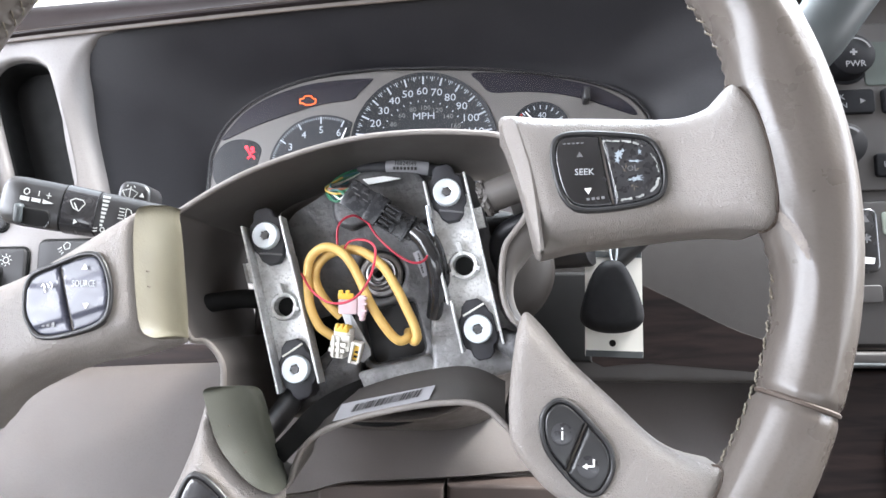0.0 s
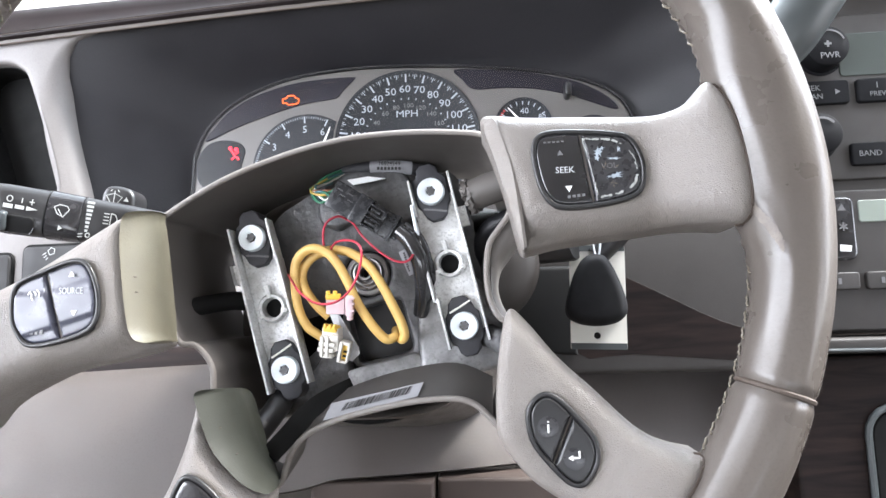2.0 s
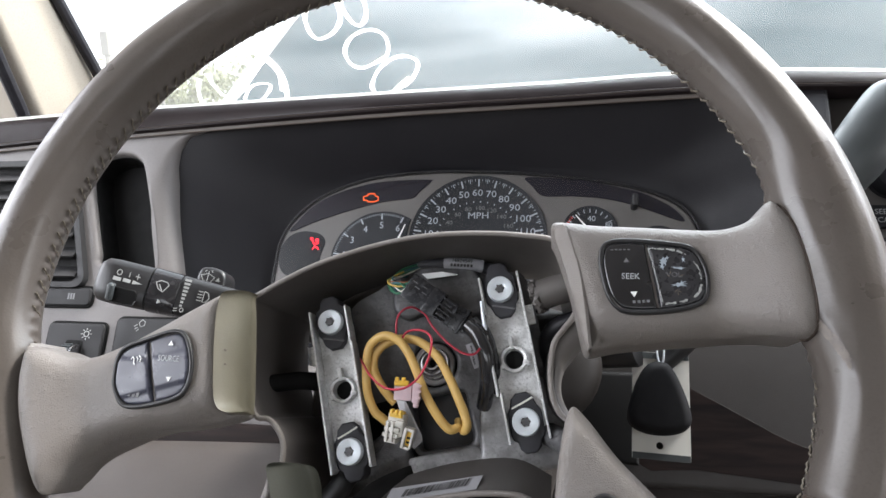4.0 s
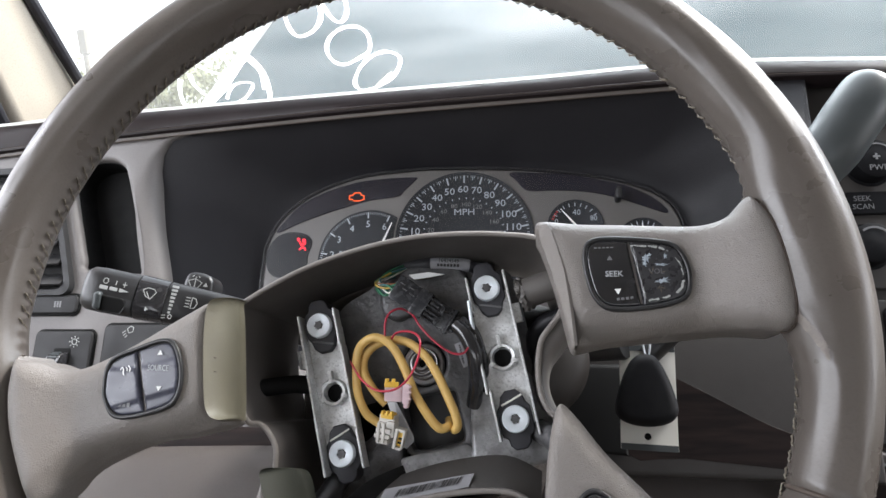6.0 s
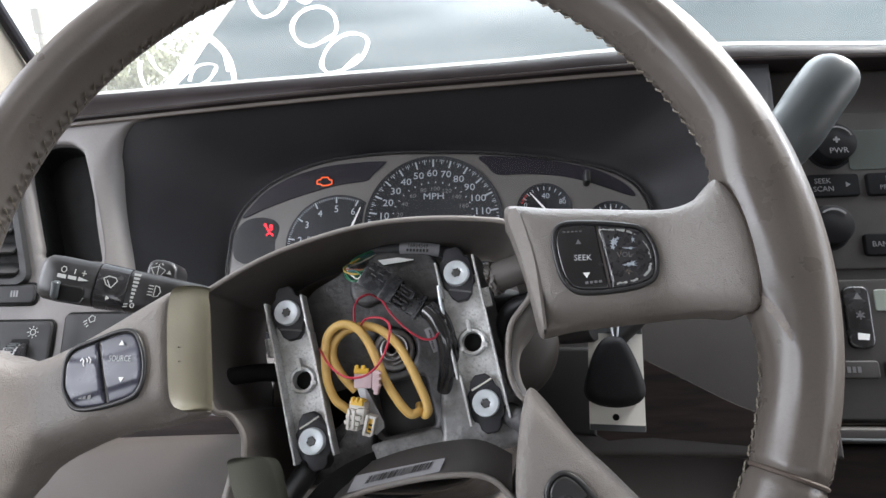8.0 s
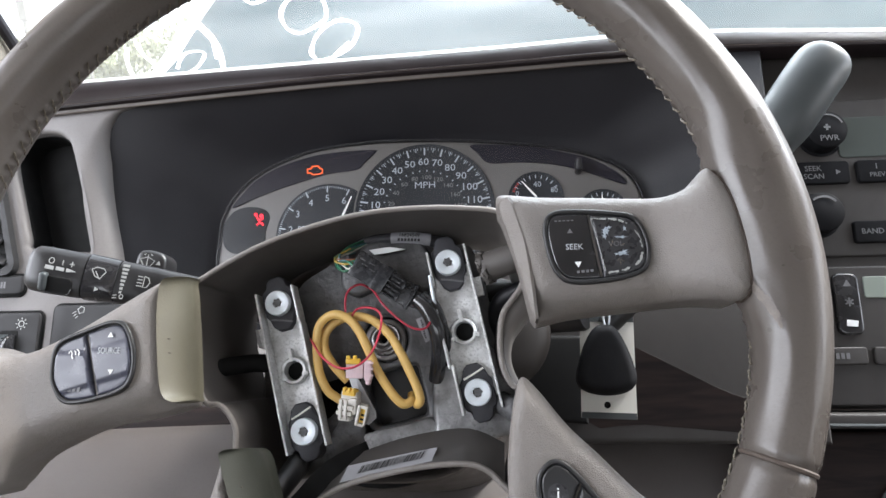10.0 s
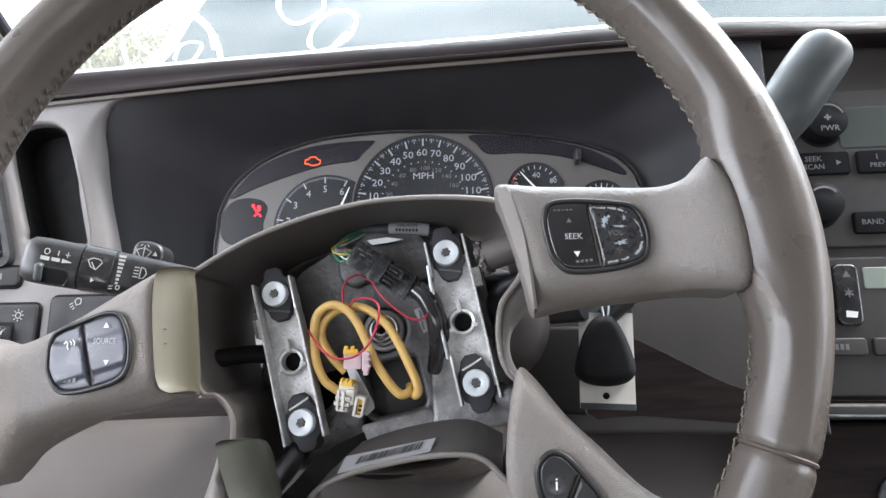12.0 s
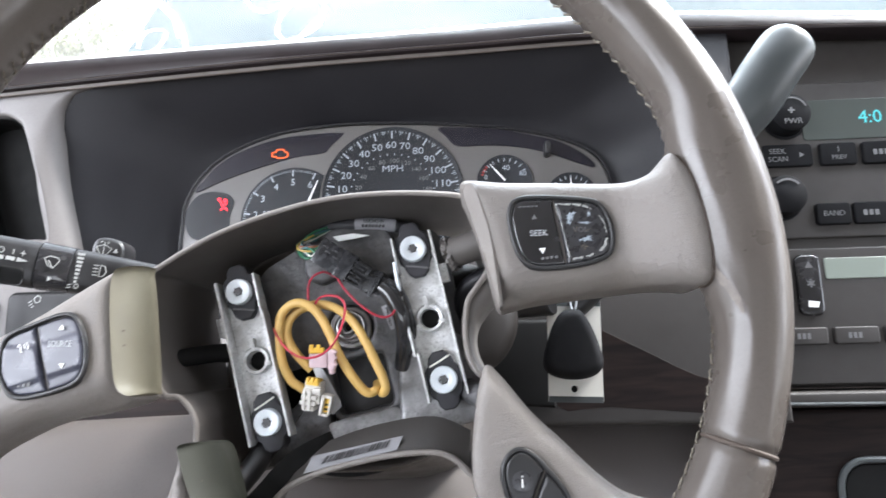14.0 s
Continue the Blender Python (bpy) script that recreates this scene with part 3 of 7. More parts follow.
# ---- dashboard ----
def panel_with_holes(bm, outer, holes, z, depth, radius):
    """A plate at height z with openings whose edges are rounded and whose sides run back to z - depth. All loops are 2D; a list of radii gives one for each of a loop's points."""
    edges = []
    flat_layer(bm)

    def ring(loop, height):
        return [bm.verts.new((p[0], p[1], height)) for p in loop]

    def bridge(a, b):
        for k in range(len(a)):
            bm.faces.new((a[k], a[(k + 1) % len(a)], b[(k + 1) % len(b)], b[k]))

    def close(r):
        return [bm.edges.get((r[k], r[(k + 1) % len(r)])) or bm.edges.new((r[k], r[(k + 1) % len(r)])) for k in range(len(r))]

    outer = ccw(outer)
    first = ring(outer, z)
    back = ring(outer, z - depth)
    bridge(back, first)
    edges += close(first)
    radii = radius if isinstance(radius, (list, tuple)) else [radius] * len(holes)
    for loop, radius in zip(holes, radii):
        loop = ccw(loop)
        rings = []
        for k in range(5):
            a = math.pi / 2 * k / 4
            if isinstance(radius, list):
                unit = offset_loop(loop, -0.001)
                rings.append([bm.verts.new((*(Vector(p) + (Vector(q) - Vector(p)) * (r * 1000 * (1 - math.sin(a)))), z - r * (1 - math.cos(a)))) for p, q, r in zip(loop, unit, radius)])
            else:
                rings.append(ring(offset_loop(loop, -radius * (1 - math.sin(a))), z - radius * (1 - math.cos(a))))
        rings.append(ring(loop, z - depth))
        for a, b in zip(rings, rings[1:]):
            bridge(a, b)
        edges += close(rings[0])
    made = bmesh.ops.triangle_fill(bm, use_beauty=True, use_dissolve=False, edges=edges)
    keep_flat(bm, [g for g in made["geom"] if isinstance(g, bmesh.types.BMFace)])


def flat(points):
    return [Vector((x * 0.001, y * 0.001)) for x, y in points]


dash = thing("dashboard", DASHFRAME, "two-tone dashboard with taupe bezel and dark brown top pad", "dashboard", kind="structure")
RECESS = [(-224, 45), (-229, 70), (-241, 112), (-248, 150), (-246, 174), (-231, 189), (-190, 195), (-120, 199), (0, 203.5), (120, 207), (215, 208.5), (240, 201), (246, 150), (246, 70), (240, 20), (150, 0), (-150, 0), (-225, 15)]
SLOT = [(-296, 74), (-256, 71), (-249, 79), (-272, 152), (-281, 166), (-292, 170.5), (-308, 169.5), (-319, 162), (-322, 148), (-310, 110), (-301, 84)]
recess_loop = [Vector((p.x, p.y)) for p in spline([Vector((*p, 0)) for p in flat(RECESS)], 5, True)]
slot_loop = [Vector((p.x, p.y)) for p in spline([Vector((*p, 0)) for p in flat(SLOT)], 5, True)]
def mouth_round(v):
    """How softly the bezel rolls into the instrument recess at a height: sharp under the pad, wide lower down."""
    return 0.003 + 0.013 * min(max((0.186 - v) / 0.040, 0), 1)


hood_mouth = ccw(recess_loop)
soft_edge = [mouth_round(p[1]) for p in hood_mouth]
bm = bmesh.new()
panel_with_holes(bm, flat([(-560, -50), (-160, -50), (60, -60), (262, -60), (262, 206), (190, 211), (100, 212), (-60, 207.5), (-240, 197.5), (-340, 190), (-440, 182), (-560, 171)]), [hood_mouth, slot_loop], -0.195, 0.020, (soft_edge, 0.004))
part("bezel", bm, DASH, dash, "taupe plastic instrument bezel", smooth=40)

CLUSTER = [(-164, 60), (-165, 90), (-163, 107), (-152, 128), (-128, 148), (-88, 163), (-38, 168.5), (7, 168), (59, 164.5), (106, 158), (142, 149), (169, 135), (181, 112), (181, 70), (160, 40), (0, 28), (-140, 38)]
cluster_loop = [Vector((p.x, p.y)) for p in spline([Vector((*p, 0)) for p in flat(CLUSTER)], 5, True)]


def by_angle(loop, centre, count=120):
    """A loop resampled evenly by angle round a centre."""
    out, c = [], Vector(centre)
    for k in range(count):
        d = Vector((math.cos(2 * math.pi * k / count), math.sin(2 * math.pi * k / count)))
        best = None
        for i in range(len(loop)):
            a, b = loop[i - 1] - c, loop[i] - c
            e = b - a
            den = d.x * e.y - d.y * e.x
            if abs(den) < 1e-12:
                continue
            r, s = (a.x * e.y - a.y * e.x) / den, (a.x * d.y - a.y * d.x) / den
            if r > 0 and -1e-6 <= s <= 1 + 1e-6 and (best is None or r > best):
                best = r
        out.append(c + d * best)
    return out


bm = bmesh.new()
first, last = by_angle(hood_mouth, (0, 0.095)), by_angle([Vector(p) for p in offset_loop(ccw(cluster_loop), -0.0012)], (0, 0.095))
rings = []
for k in range(7):
    t = k / 6
    ring = []
    for a, b in zip(first, last):
        start = 0.1955 + mouth_round(a.y)
        ring.append(bm.verts.new((*a.lerp(b, t), -start - (0.252 - start) * t ** 1.15)))
    rings.append(ring)
for a, b in zip(rings, rings[1:]):
    for k in range(len(a)):
        bm.faces.new((a[k], a[(k + 1) % len(a)], b[(k + 1) % len(a)], b[k]))
bm.faces.new(rings[-1])
part("cluster_hood", bm, HOODIN, dash, "charcoal recess round the instrument cluster", smooth=60)

bm = bmesh.new()
pillow(bm, [Vector(p) for p in offset_loop(ccw(slot_loop), -0.004)], -0.222, -0.232, 0.002)
part("recess_floor", bm, DARKBOX, dash, "black floor of an empty slot")

bm = bmesh.new()
lined = [Vector(p) for p in offset_loop(ccw(slot_loop), 0.0006)]
lined.append(lined[0])
wall_of(bm, [Vector((q[0], q[1], -0.2015)) for q in lined], [Vector((q[0], q[1], -0.2230)) for q in lined], 0.0005)
part("slot_lining", bm, DARKBOX, dash, "black lining of the slot", smooth=40)

# top pad: a rounded nose that runs on forward under the glass
bm = bmesh.new()
nose = [(-560, 188, 205.5), (-440, 197, 210.5), (-340, 206, 215.5), (-278, 211.5, 217.5), (-79, 219, 222.5), (70, 224.5, 226), (151, 228, 229.1), (232, 230, 229), (344, 224, 222), (480, 216, 214.5), (700, 200, 198.5), (1100, 170, 168.5)]
seamline = [(-560, 166), (-440, 176), (-340, 184), (-278, 188.5), (-79, 199), (70, 203.5), (151, 206), (232, 207), (344, 203), (480, 197), (700, 186), (1100, 160)]
rings = []
for (u, v1, v2), (_, v0) in zip(nose, seamline):
    roll = 15.0
    cv, cn = v2 - roll * math.sin(radians(65)), -203 - roll * math.cos(radians(65))
    prof = [(v0, -206), (v0 + 0.2, -192), (v0 + 1.5, -190.2), (v0 + 3.2, -190.0), (v0 + 3.8, -192.0), (v0 + 4.4, -190.4)]
    prof += [(cv + roll * math.sin(radians(a)), cn + roll * math.cos(radians(a))) for a in (-8, 5, 15, 25, 35, 45, 52, 58, 64, 70)]
    pts = [Vector((u, v, n)) * 0.001 for v, n in prof]
    ahead = Vector((0, math.sin(radians(RAKE)), -math.cos(radians(RAKE))))
    pts += [pts[-1] + ahead * 0.06 - Vector((0, 0.004, 0)), pts[-1] + ahead * 0.42 - Vector((0, 0.03, 0))]
    rings.append(pts)
deep = len(rings[0])
cols = [spline([r[k] for r in rings], 6) for k in range(deep)]
grid = [[bm.verts.new(cols[k][i]) for k in range(deep)] for i in range(len(cols[0]))]
for a, b in zip(grid, grid[1:]):
    for k in range(deep - 1):
        bm.faces.new((a[k], a[k + 1], b[k + 1], b[k]))
bmesh.ops.solidify(bm, geom=bm.faces[:], thickness=0.002)
part("top_pad", bm, PADTOP, dash, "dark brown padded dash top", smooth=45)
# added white bead: imitates the bright sky glint along the pad's crest
bm = bmesh.new()
tube(bm, spline([Vector((u, v2 + 0.2, -203.0)) * 0.001 for u, _, v2 in nose], 6), 0.0024, 12)
part("crest_glint_strip", bm, CHALK, dash, "added milky strip standing in for the sky's glint on the pad crest", smooth=60)
bm = bmesh.new()
tube(bm, spline([Vector((u, v + 3.8, -191.4)) * 0.001 for u, v in seamline], 6), 0.0008, 6)
part("pad_seam", bm, SEAM, dash, "fine dark seam along the pad")

# dark lower panel to the side of the column, and the wood strip
bm = bmesh.new()
pillow(bm, flat([(60, -70), (270, -70), (270, 60), (240, 75), (150, 60), (100, 40), (60, 20)]), -0.176, -0.215, 0.004)
part("lower_panel", bm, CONSOLE, dash, "charcoal panel beside the steering column", smooth=40)
bm = bmesh.new()
trim = [Vector((*p, 0)) for p in flat([(122, -4), (146, -6), (162, -13), (181, -23), (212, -39), (240, -47), (258, -50), (258, -67), (235, -64.5), (157, -58), (122, -56)])]
pillow(bm, [Vector((p.x, p.y)) for p in spline(trim, 3, True)], -0.1757, -0.20, 0.0001, 1)
part("wood_trim", bm, WOOD, dash, "glossy dark burl wood strip")
# solid black block in place of the gap: its shade is painted
bm = bmesh.new()
pillow(bm, flat([(72, -2), (121, -2), (121, -57), (72, -54)]), -0.160, -0.20, 0.003)
part("column_shade_block", bm, DARKBOX, dash, "black block standing in for the shaded gap beside the steering column", smooth=40)
bm = bmesh.new()
pillow(bm, flat([(-420, -72), (-420, -44), (-230, -46), (-90, -46), (-60, -60), (-90, -66), (-230, -66)]), -0.163, -0.20, 0.004)
part("wood_trim", bm, WOOD, dash, "glossy dark burl wood strip", smooth=60)

bm = bmesh.new()
pillow(bm, rounded(0.240, -0.045, 0.2635, 0.2085, 0.002), -0.1940, -0.205, 0.002)
part("side_trim", bm, HOODIN, dash, "charcoal strip beside the centre stack", smooth=40)
# narrow taupe lip under the pad, between two fine dark lines
bm = bmesh.new()
lipline = spline([Vector((u, v - 1.0, -193.6)) * 0.001 for u, v in seamline[:8]], 6)
strip(bm, lipline, 0.0034, (0, 0, 1), 0.0008)
part("pad_lip", bm, SHROUD, dash, "narrow taupe lip under the pad")
for shift in (0.0020, -0.0020):
    bm = bmesh.new()
    tube(bm, [q + Vector((0, shift, 0.0010)) for q in lipline], 0.0006, 6)
    part("pad_seam", bm, SEAM, dash, "fine dark seam under the pad")

# knee panel
knee = thing("knee_panel", DASHFRAME, "taupe grained knee bolster panel under the steering column", "dash panel", kind="structure")
bm = bmesh.new()
rows_k = []
for u, top, bottom in ((-420, -72, -150), (-330, -66, -146), (-250, -62, -140), (-180, -58.5, -134), (-100, -56, -131), (-45, -57, -127), (-20, -57.5, -121), (0, -58, -120), (45, -58, -119.5), (90, -58, -119.5), (120, -58.5, -121), (150, -59, -124), (195, -61, -130), (240, -64, -136), (300, -70, -140)):
    prof = [(top, -200), (top, -168), (top - 2, -156), (top - 9, -148), (top - 25, -140), (bottom + 10, -122), (bottom + 2, -119), (bottom, -124), (bottom, -190)]
    back = 0.45 * max(min(u, 60) + 30, 0) ** 2 / 180 + 0.45 * max(u - 60, 0)
    rows_k.append([Vector((u, v, n - back)) * 0.001 for v, n in prof])
cols = [spline([r[k] for r in rows_k], 5) for k in range(9)]
grid = [[bm.verts.new(cols[k][i]) for k in range(9)] for i in range(len(cols[0]))]
for a, b in zip(grid, grid[1:]):
    for k in range(8):
        bm.faces.new((a[k], a[k + 1], b[k + 1], b[k]))
bmesh.ops.solidify(bm, geom=bm.faces[:], thickness=0.003)
part("panel", bm, KNEE, knee, smooth=60)
bm = bmesh.new()
for u0, u1 in ((-34.5, 34.6), (36.2, 110)):
    pillow(bm, flat([(u0, -190), (u1, -190), (u1, -121), (u0, -121)]), -0.122 if u0 < 0 else -0.128, -0.15, 0.002)
part("lower_flap", bm, surface("brown_lower_trim", (0.050, 0.036, 0.030), 0.6, blotch=0.15, blotch_size=0.03), knee, "brown plastic flap under the panel")

# centre stack
stack = thing("centre_console", DASHFRAME, "charcoal centre stack with radio and climate controls", "console", kind="structure")
bm = bmesh.new()
pillow(bm, rounded(0.264, -0.05, 0.62, 0.226, 0.012), -0.214, -0.26, 0.004)
part("stack_panel", bm, CONSOLE, stack, smooth=40)
bm = bmesh.new()
pillow(bm, flat([(262, -62), (640, -62), (640, -52), (262, -52)]), -0.196, -0.25, 0.003)
part("ledge", bm, CONSOLE, stack, "charcoal ledge", smooth=40)
bm = bmesh.new()
pillow(bm, rounded(0.262, -0.24, 0.64, -0.064, 0.006), -0.205, -0.25, 0.003)
part("wood_panel", bm, WOOD, stack, "dark burl wood panel", smooth=40)
bm = bmesh.new()
tube(bm, [Vector(p) * 0.001 for p in ((262, -59.5, -195.5), (450, -61, -195.5), (640, -62, -195.5))], 0.0012, 8)
part("bright_line", bm, SHIFT, stack, "thin bright trim line")
bm = bmesh.new()
line = [Vector((p.x, p.y, -0.203)) for p in rounded(0.306, -0.20, 0.43, -0.096, 0.018)]
tube(bm, line, 0.0022, 8, closed=True)
part("cup_recess_rim", bm, SHIFT, stack, "satin rim of a recess")
bm = bmesh.new()
pillow(bm, rounded(0.309, -0.197, 0.427, -0.099, 0.016), -0.2035, -0.21, 0.001)
part("cup_recess", bm, DARKBOX, stack)


# ---- steering wheel ----
wheel = thing("steering_wheel", WHEELFRAME, "taupe leather steering wheel with its airbag removed, hub open", "steering wheel")
R_RIM, STITCHES = 0.1795, 176


def grip(angle):
    """The rim's half thickness at an angle in degrees: slimmer just below the right spoke."""
    a = (angle + 180) % 360 - 180
    return 0.0140 - 0.0010 * math.exp(-((a + 28) / 14) ** 2) + 0.0014 * math.exp(-(((angle % 360) - 218) / 30) ** 2)


def seam_at(angle):
    """Where the stitched seam runs round the rim's section, degrees: on the inner side, nearer the front on the driver window side."""
    w = min(max(-math.cos(radians(angle)), 0), 1)
    return 197 - 9 * w * w * (3 - 2 * w)


def collar(angle):
    """How far the leather reaches in towards the two upper spoke covers."""
    a = (angle + 180) % 360 - 180
    return 0.0058 * (math.exp(-((a + 4.5) / 12.5) ** 4) + math.exp(-(((angle % 360) - 183.5) / 13.5) ** 4))


# the gathered edge of the leather beside the right spoke: where it runs round the rim and round its section, degrees
WRAP_AT, WRAP_LINE = (-33, -26, -20, -16, -10, -4, 3, 10, 16, 24), (119, 112, 113, 122, 147, 149, 148, 145, 133, 124)


def rim_arc(start, end):
    """A stretch of the leather-wrapped rim between two angles, gathered in small folds along the stitched inner line."""
    bm = bmesh.new()
    count, sides = max(int(abs(end - start) * 3.4), 8), 72
    rings = []
    for i in range(count + 1):
        a = start + (end - start) * i / count
        t = radians(a)
        turned = (a + 180) % 360 - 180
        r0 = grip(a)
        edge = min(i, count - i) / 4.0
        ease = 1.0 if edge >= 1 else 0.93 + 0.07 * math.sin(edge * math.pi / 2)
        e = Vector((math.cos(t), math.sin(t), 0))
        ring = []
        for k in range(sides):
            p = 2 * math.pi * k / sides
            away = abs((p - math.radians(seam_at(a)) + math.pi) % (2 * math.pi) - math.pi)
            fold = math.exp(-(away / 0.16) ** 2)
            wob = 0.0005 * fold * math.cos(t * STITCHES) + 0.0006 * fold
            crease = -0.0005 * math.exp(-(away / 0.06) ** 2)
            if -34 < turned < 24:
                off = math.degrees(p) - np.interp(turned, WRAP_AT, WRAP_LINE)
                crease += 0.00020 * math.exp(-(off / 6) ** 2) * min((24 - turned) / 8, 1) * (1 + 0.5 * noise.noise(Vector((a * 0.9, 0, 5))))
            swell = 0.00025 * noise.noise(Vector((a * 0.12, k * 0.4, 3.1)))
            r = (r0 + wob + crease + swell) * ease
            ring.append(bm.verts.new(e * (R_RIM + (r + (collar(a) if math.cos(p) < 0 else 0)) * math.cos(p)) + Vector((0, 0, r * 1.08 * math.sin(p)))))
        rings.append(ring)
    for a, b in zip(rings, rings[1:]):
        for k in range(sides):
            bm.faces.new((a[k], a[(k + 1) % sides], b[(k + 1) % sides], b[k]))
    bm.faces.new(rings[0][::-1])
    bm.faces.new(rings[-1])
    return bm


for name, start, end in (("upper_rim", -32.95, 213.35), ("lower_rim", 213.85, 326.55)):
    part(name, rim_arc(start, end), LEATHER, wheel, "taupe leather wrap worn shiny", smooth=60)
for a in (-33.2, 213.6):
    bm = bmesh.new()
    t = radians(a)
    e = Vector((math.cos(t), math.sin(t), 0))
    r = grip(a) * 0.94
    tube(bm, [e * (R_RIM + r * math.cos(p)) + Vector((0, 0, 1.08 * r * math.sin(p))) for p in [2 * math.pi * k / 40 for k in range(40)]], 0.0010, 6, closed=True)
    part("rim_seam", bm, SEAM, wheel, "dark worn joint in the leather")
bm = bmesh.new()
for i in range(STITCHES):
    t0 = 2 * math.pi * (i + 0.5) / STITCHES
    for side in (-1, 1):
        pts = []
        for s in (0.0, 0.5, 1.0):
            t = t0 + side * s * 0.4 * 2 * math.pi / STITCHES
            p = radians(seam_at(math.degrees(t)) + side * (2 + 10 * s))
            r = grip(math.degrees(t)) + 0.0006 + 0.0004 * math.sin(math.pi * s)
            pts.append(Vector((math.cos(t), math.sin(t), 0)) * (R_RIM + r * math.cos(p)) + Vector((0, 0, 1.08 * r * math.sin(p))))
        tube(bm, pts, 0.00038, 5)
tagged(part("stitching", bm, THREAD, wheel, "beige cross stitching along the inner rim"), kind="stuff")


# scuffed patch where the hand slides off the spoke: a thin worn layer with a torn edge
bm = bmesh.new()
rows_w = []
for i in range(41):
    a = -10.5 - 7.5 * i / 40
    mid_p = np.interp(-a, (10.5, 13, 15, 17, 20), (156, 144, 132, 125, 120))
    wide_p = 6.5 * math.sin(math.pi * i / 40) ** 0.6 * (1 + 0.5 * noise.noise(Vector((a * 2.3, 1, 0)))) + 0.3
    e = Vector((math.cos(radians(a)), math.sin(radians(a)), 0))
    row_w = []
    for k in range(9):
        p = radians(mid_p + wide_p * (k / 4 - 1) + (2.5 * noise.noise(Vector((a * 5, k, 3))) if k in (0, 8) else 0))
        r = grip(a) + 0.00042
        row_w.append(bm.verts.new(e * (R_RIM + (r + collar(a)) * math.cos(p)) + Vector((0, 0, 1.08 * r * math.sin(p)))))
    rows_w.append(row_w)
for c, d in zip(rows_w, rows_w[1:]):
    for k in range(8):
        bm.faces.new((c[k], c[k + 1], d[k + 1], d[k]))
part("worn_patch", bm, surface("scuffed_leather", (0.150, 0.127, 0.110), 0.5, blotch=0.3, blotch_size=0.004, grain=0.3, grain_size=0.0008, bump=0.2, bump_size=0.0008), wheel, "pale scuffed patch in the leather", smooth=60)


def soft_pad(outline, base, radius, material, name, label, roll=(), wide=0.014, drop=0.007, inner=0.1555, depth=0.040, rise=0.0105, fade=0.8):
    """A moulded spoke cover: rounded edges, a face that rises where it meets the rim, and a dark joint along the rim."""
    loop = ccw(smooth_loop(outline))

    def top(x, y):
        t = min(max((math.hypot(x, y) - 0.130) / 0.030, 0), 1)
        fall = 0.0
        if roll:
            d = min(max((abs(y - np.interp(x, [q[0] * 0.001 for q in roll], [q[1] * 0.001 for q in roll]))) / wide, 0), 1)
            fall = drop * (1 - d) ** 2 * (1 - fade * t)
        return base - fall + rise * t * t * (3 - 2 * t) + 0.00015 * noise.noise(Vector((x * 40, y * 40, base * 900)))

    bm = bmesh.new()
    cushion(bm, loop, top, depth, radius, 0.0024)
    cover = part(name, bm, material, wheel, label, smooth=75)
    # dark joint where the cover dips into the leather
    joint, insets = [], [radius * k / 12 for k in range(0, 19)]
    rings = [offset_loop(loop, d) if d > 0 else loop for d in insets]
    for k in range(len(loop)):
        if math.hypot(*loop[k]) < inner:
            continue
        for d, ring in zip(insets, rings):
            q = ring[k]
            r = math.hypot(q[0], q[1]) - R_RIM
            g = grip(math.degrees(math.atan2(q[1], q[0])))
            reach = g + collar(math.degrees(math.atan2(q[1], q[0])))
            leather = 1.08 * g * math.sqrt(max(1 - (r / reach) ** 2, 0))
            share = min(d / radius, 1.0)
            height = top(q[0], q[1]) - radius * (1 - math.sqrt(max(1 - (1 - share) ** 2, 0)))
            if height > leather:
                joint.append(Vector((q[0], q[1], height)))
                break
    far = [k for k in range(1, len(joint)) if (joint[k] - joint[k - 1]).length > 0.02]
    if far:
        joint = joint[far[0]:] + joint[:far[0]]
    joint = joint[3:-3]
    if len(joint) > 3:
        bm = bmesh.new()
        tube(bm, joint, 0.0006, 6)
        part("rim_joint", bm, SEAM, cover, "dark joint between cover and leather")
    return cover


POD_R = [(76.8, 24), (80, 27), (95, 22), (111, 17.5), (130, 12), (142, 8.3), (150.5, 8.6), (155.6, 12), (159.4, 13.6), (163, 8.4), (165, 1), (165.3, -9.7), (164.2, -22.7), (162.3, -32), (159.6, -38), (155.2, -39.4), (148.4, -36.9), (139.5, -34.2), (128, -32), (108, -29.4), (94, -28), (84, -28.2), (80.4, -27.6), (79.4, -22), (79.2, 0), (77.8, 18)]
POD_L = [(-70, 27.6), (-67.8, 25.5), (-69.2, 17), (-71.0, 6), (-72.4, -10), (-72.2, -19), (-72, -24), (-74.5, -26.4), (-85, -27), (-98, -26.8), (-110, -26), (-122, -27), (-133, -29.5), (-141, -34), (-147, -41), (-152, -42), (-159.5, -14), (-160.5, 6), (-157, 21), (-154.5, 19.5), (-150, 17.8), (-142, 13), (-133, 11.6), (-118, 14), (-104, 17.5), (-85, 23.5)]
POD_BR = [(69, -47.5), (73.6, -53.4), (81.2, -68.8), (90.6, -83.2), (99.2, -96.8), (105.8, -104.8), (111.8, -109.2), (116.8, -111.6), (119.8, -113.2), (119.6, -116), (116, -120), (103, -131), (91, -135), (78, -125), (63.5, -111.5), (57, -101.5), (53.2, -91.5), (54.4, -82), (56.6, -74), (60, -64.5), (64.4, -54)]
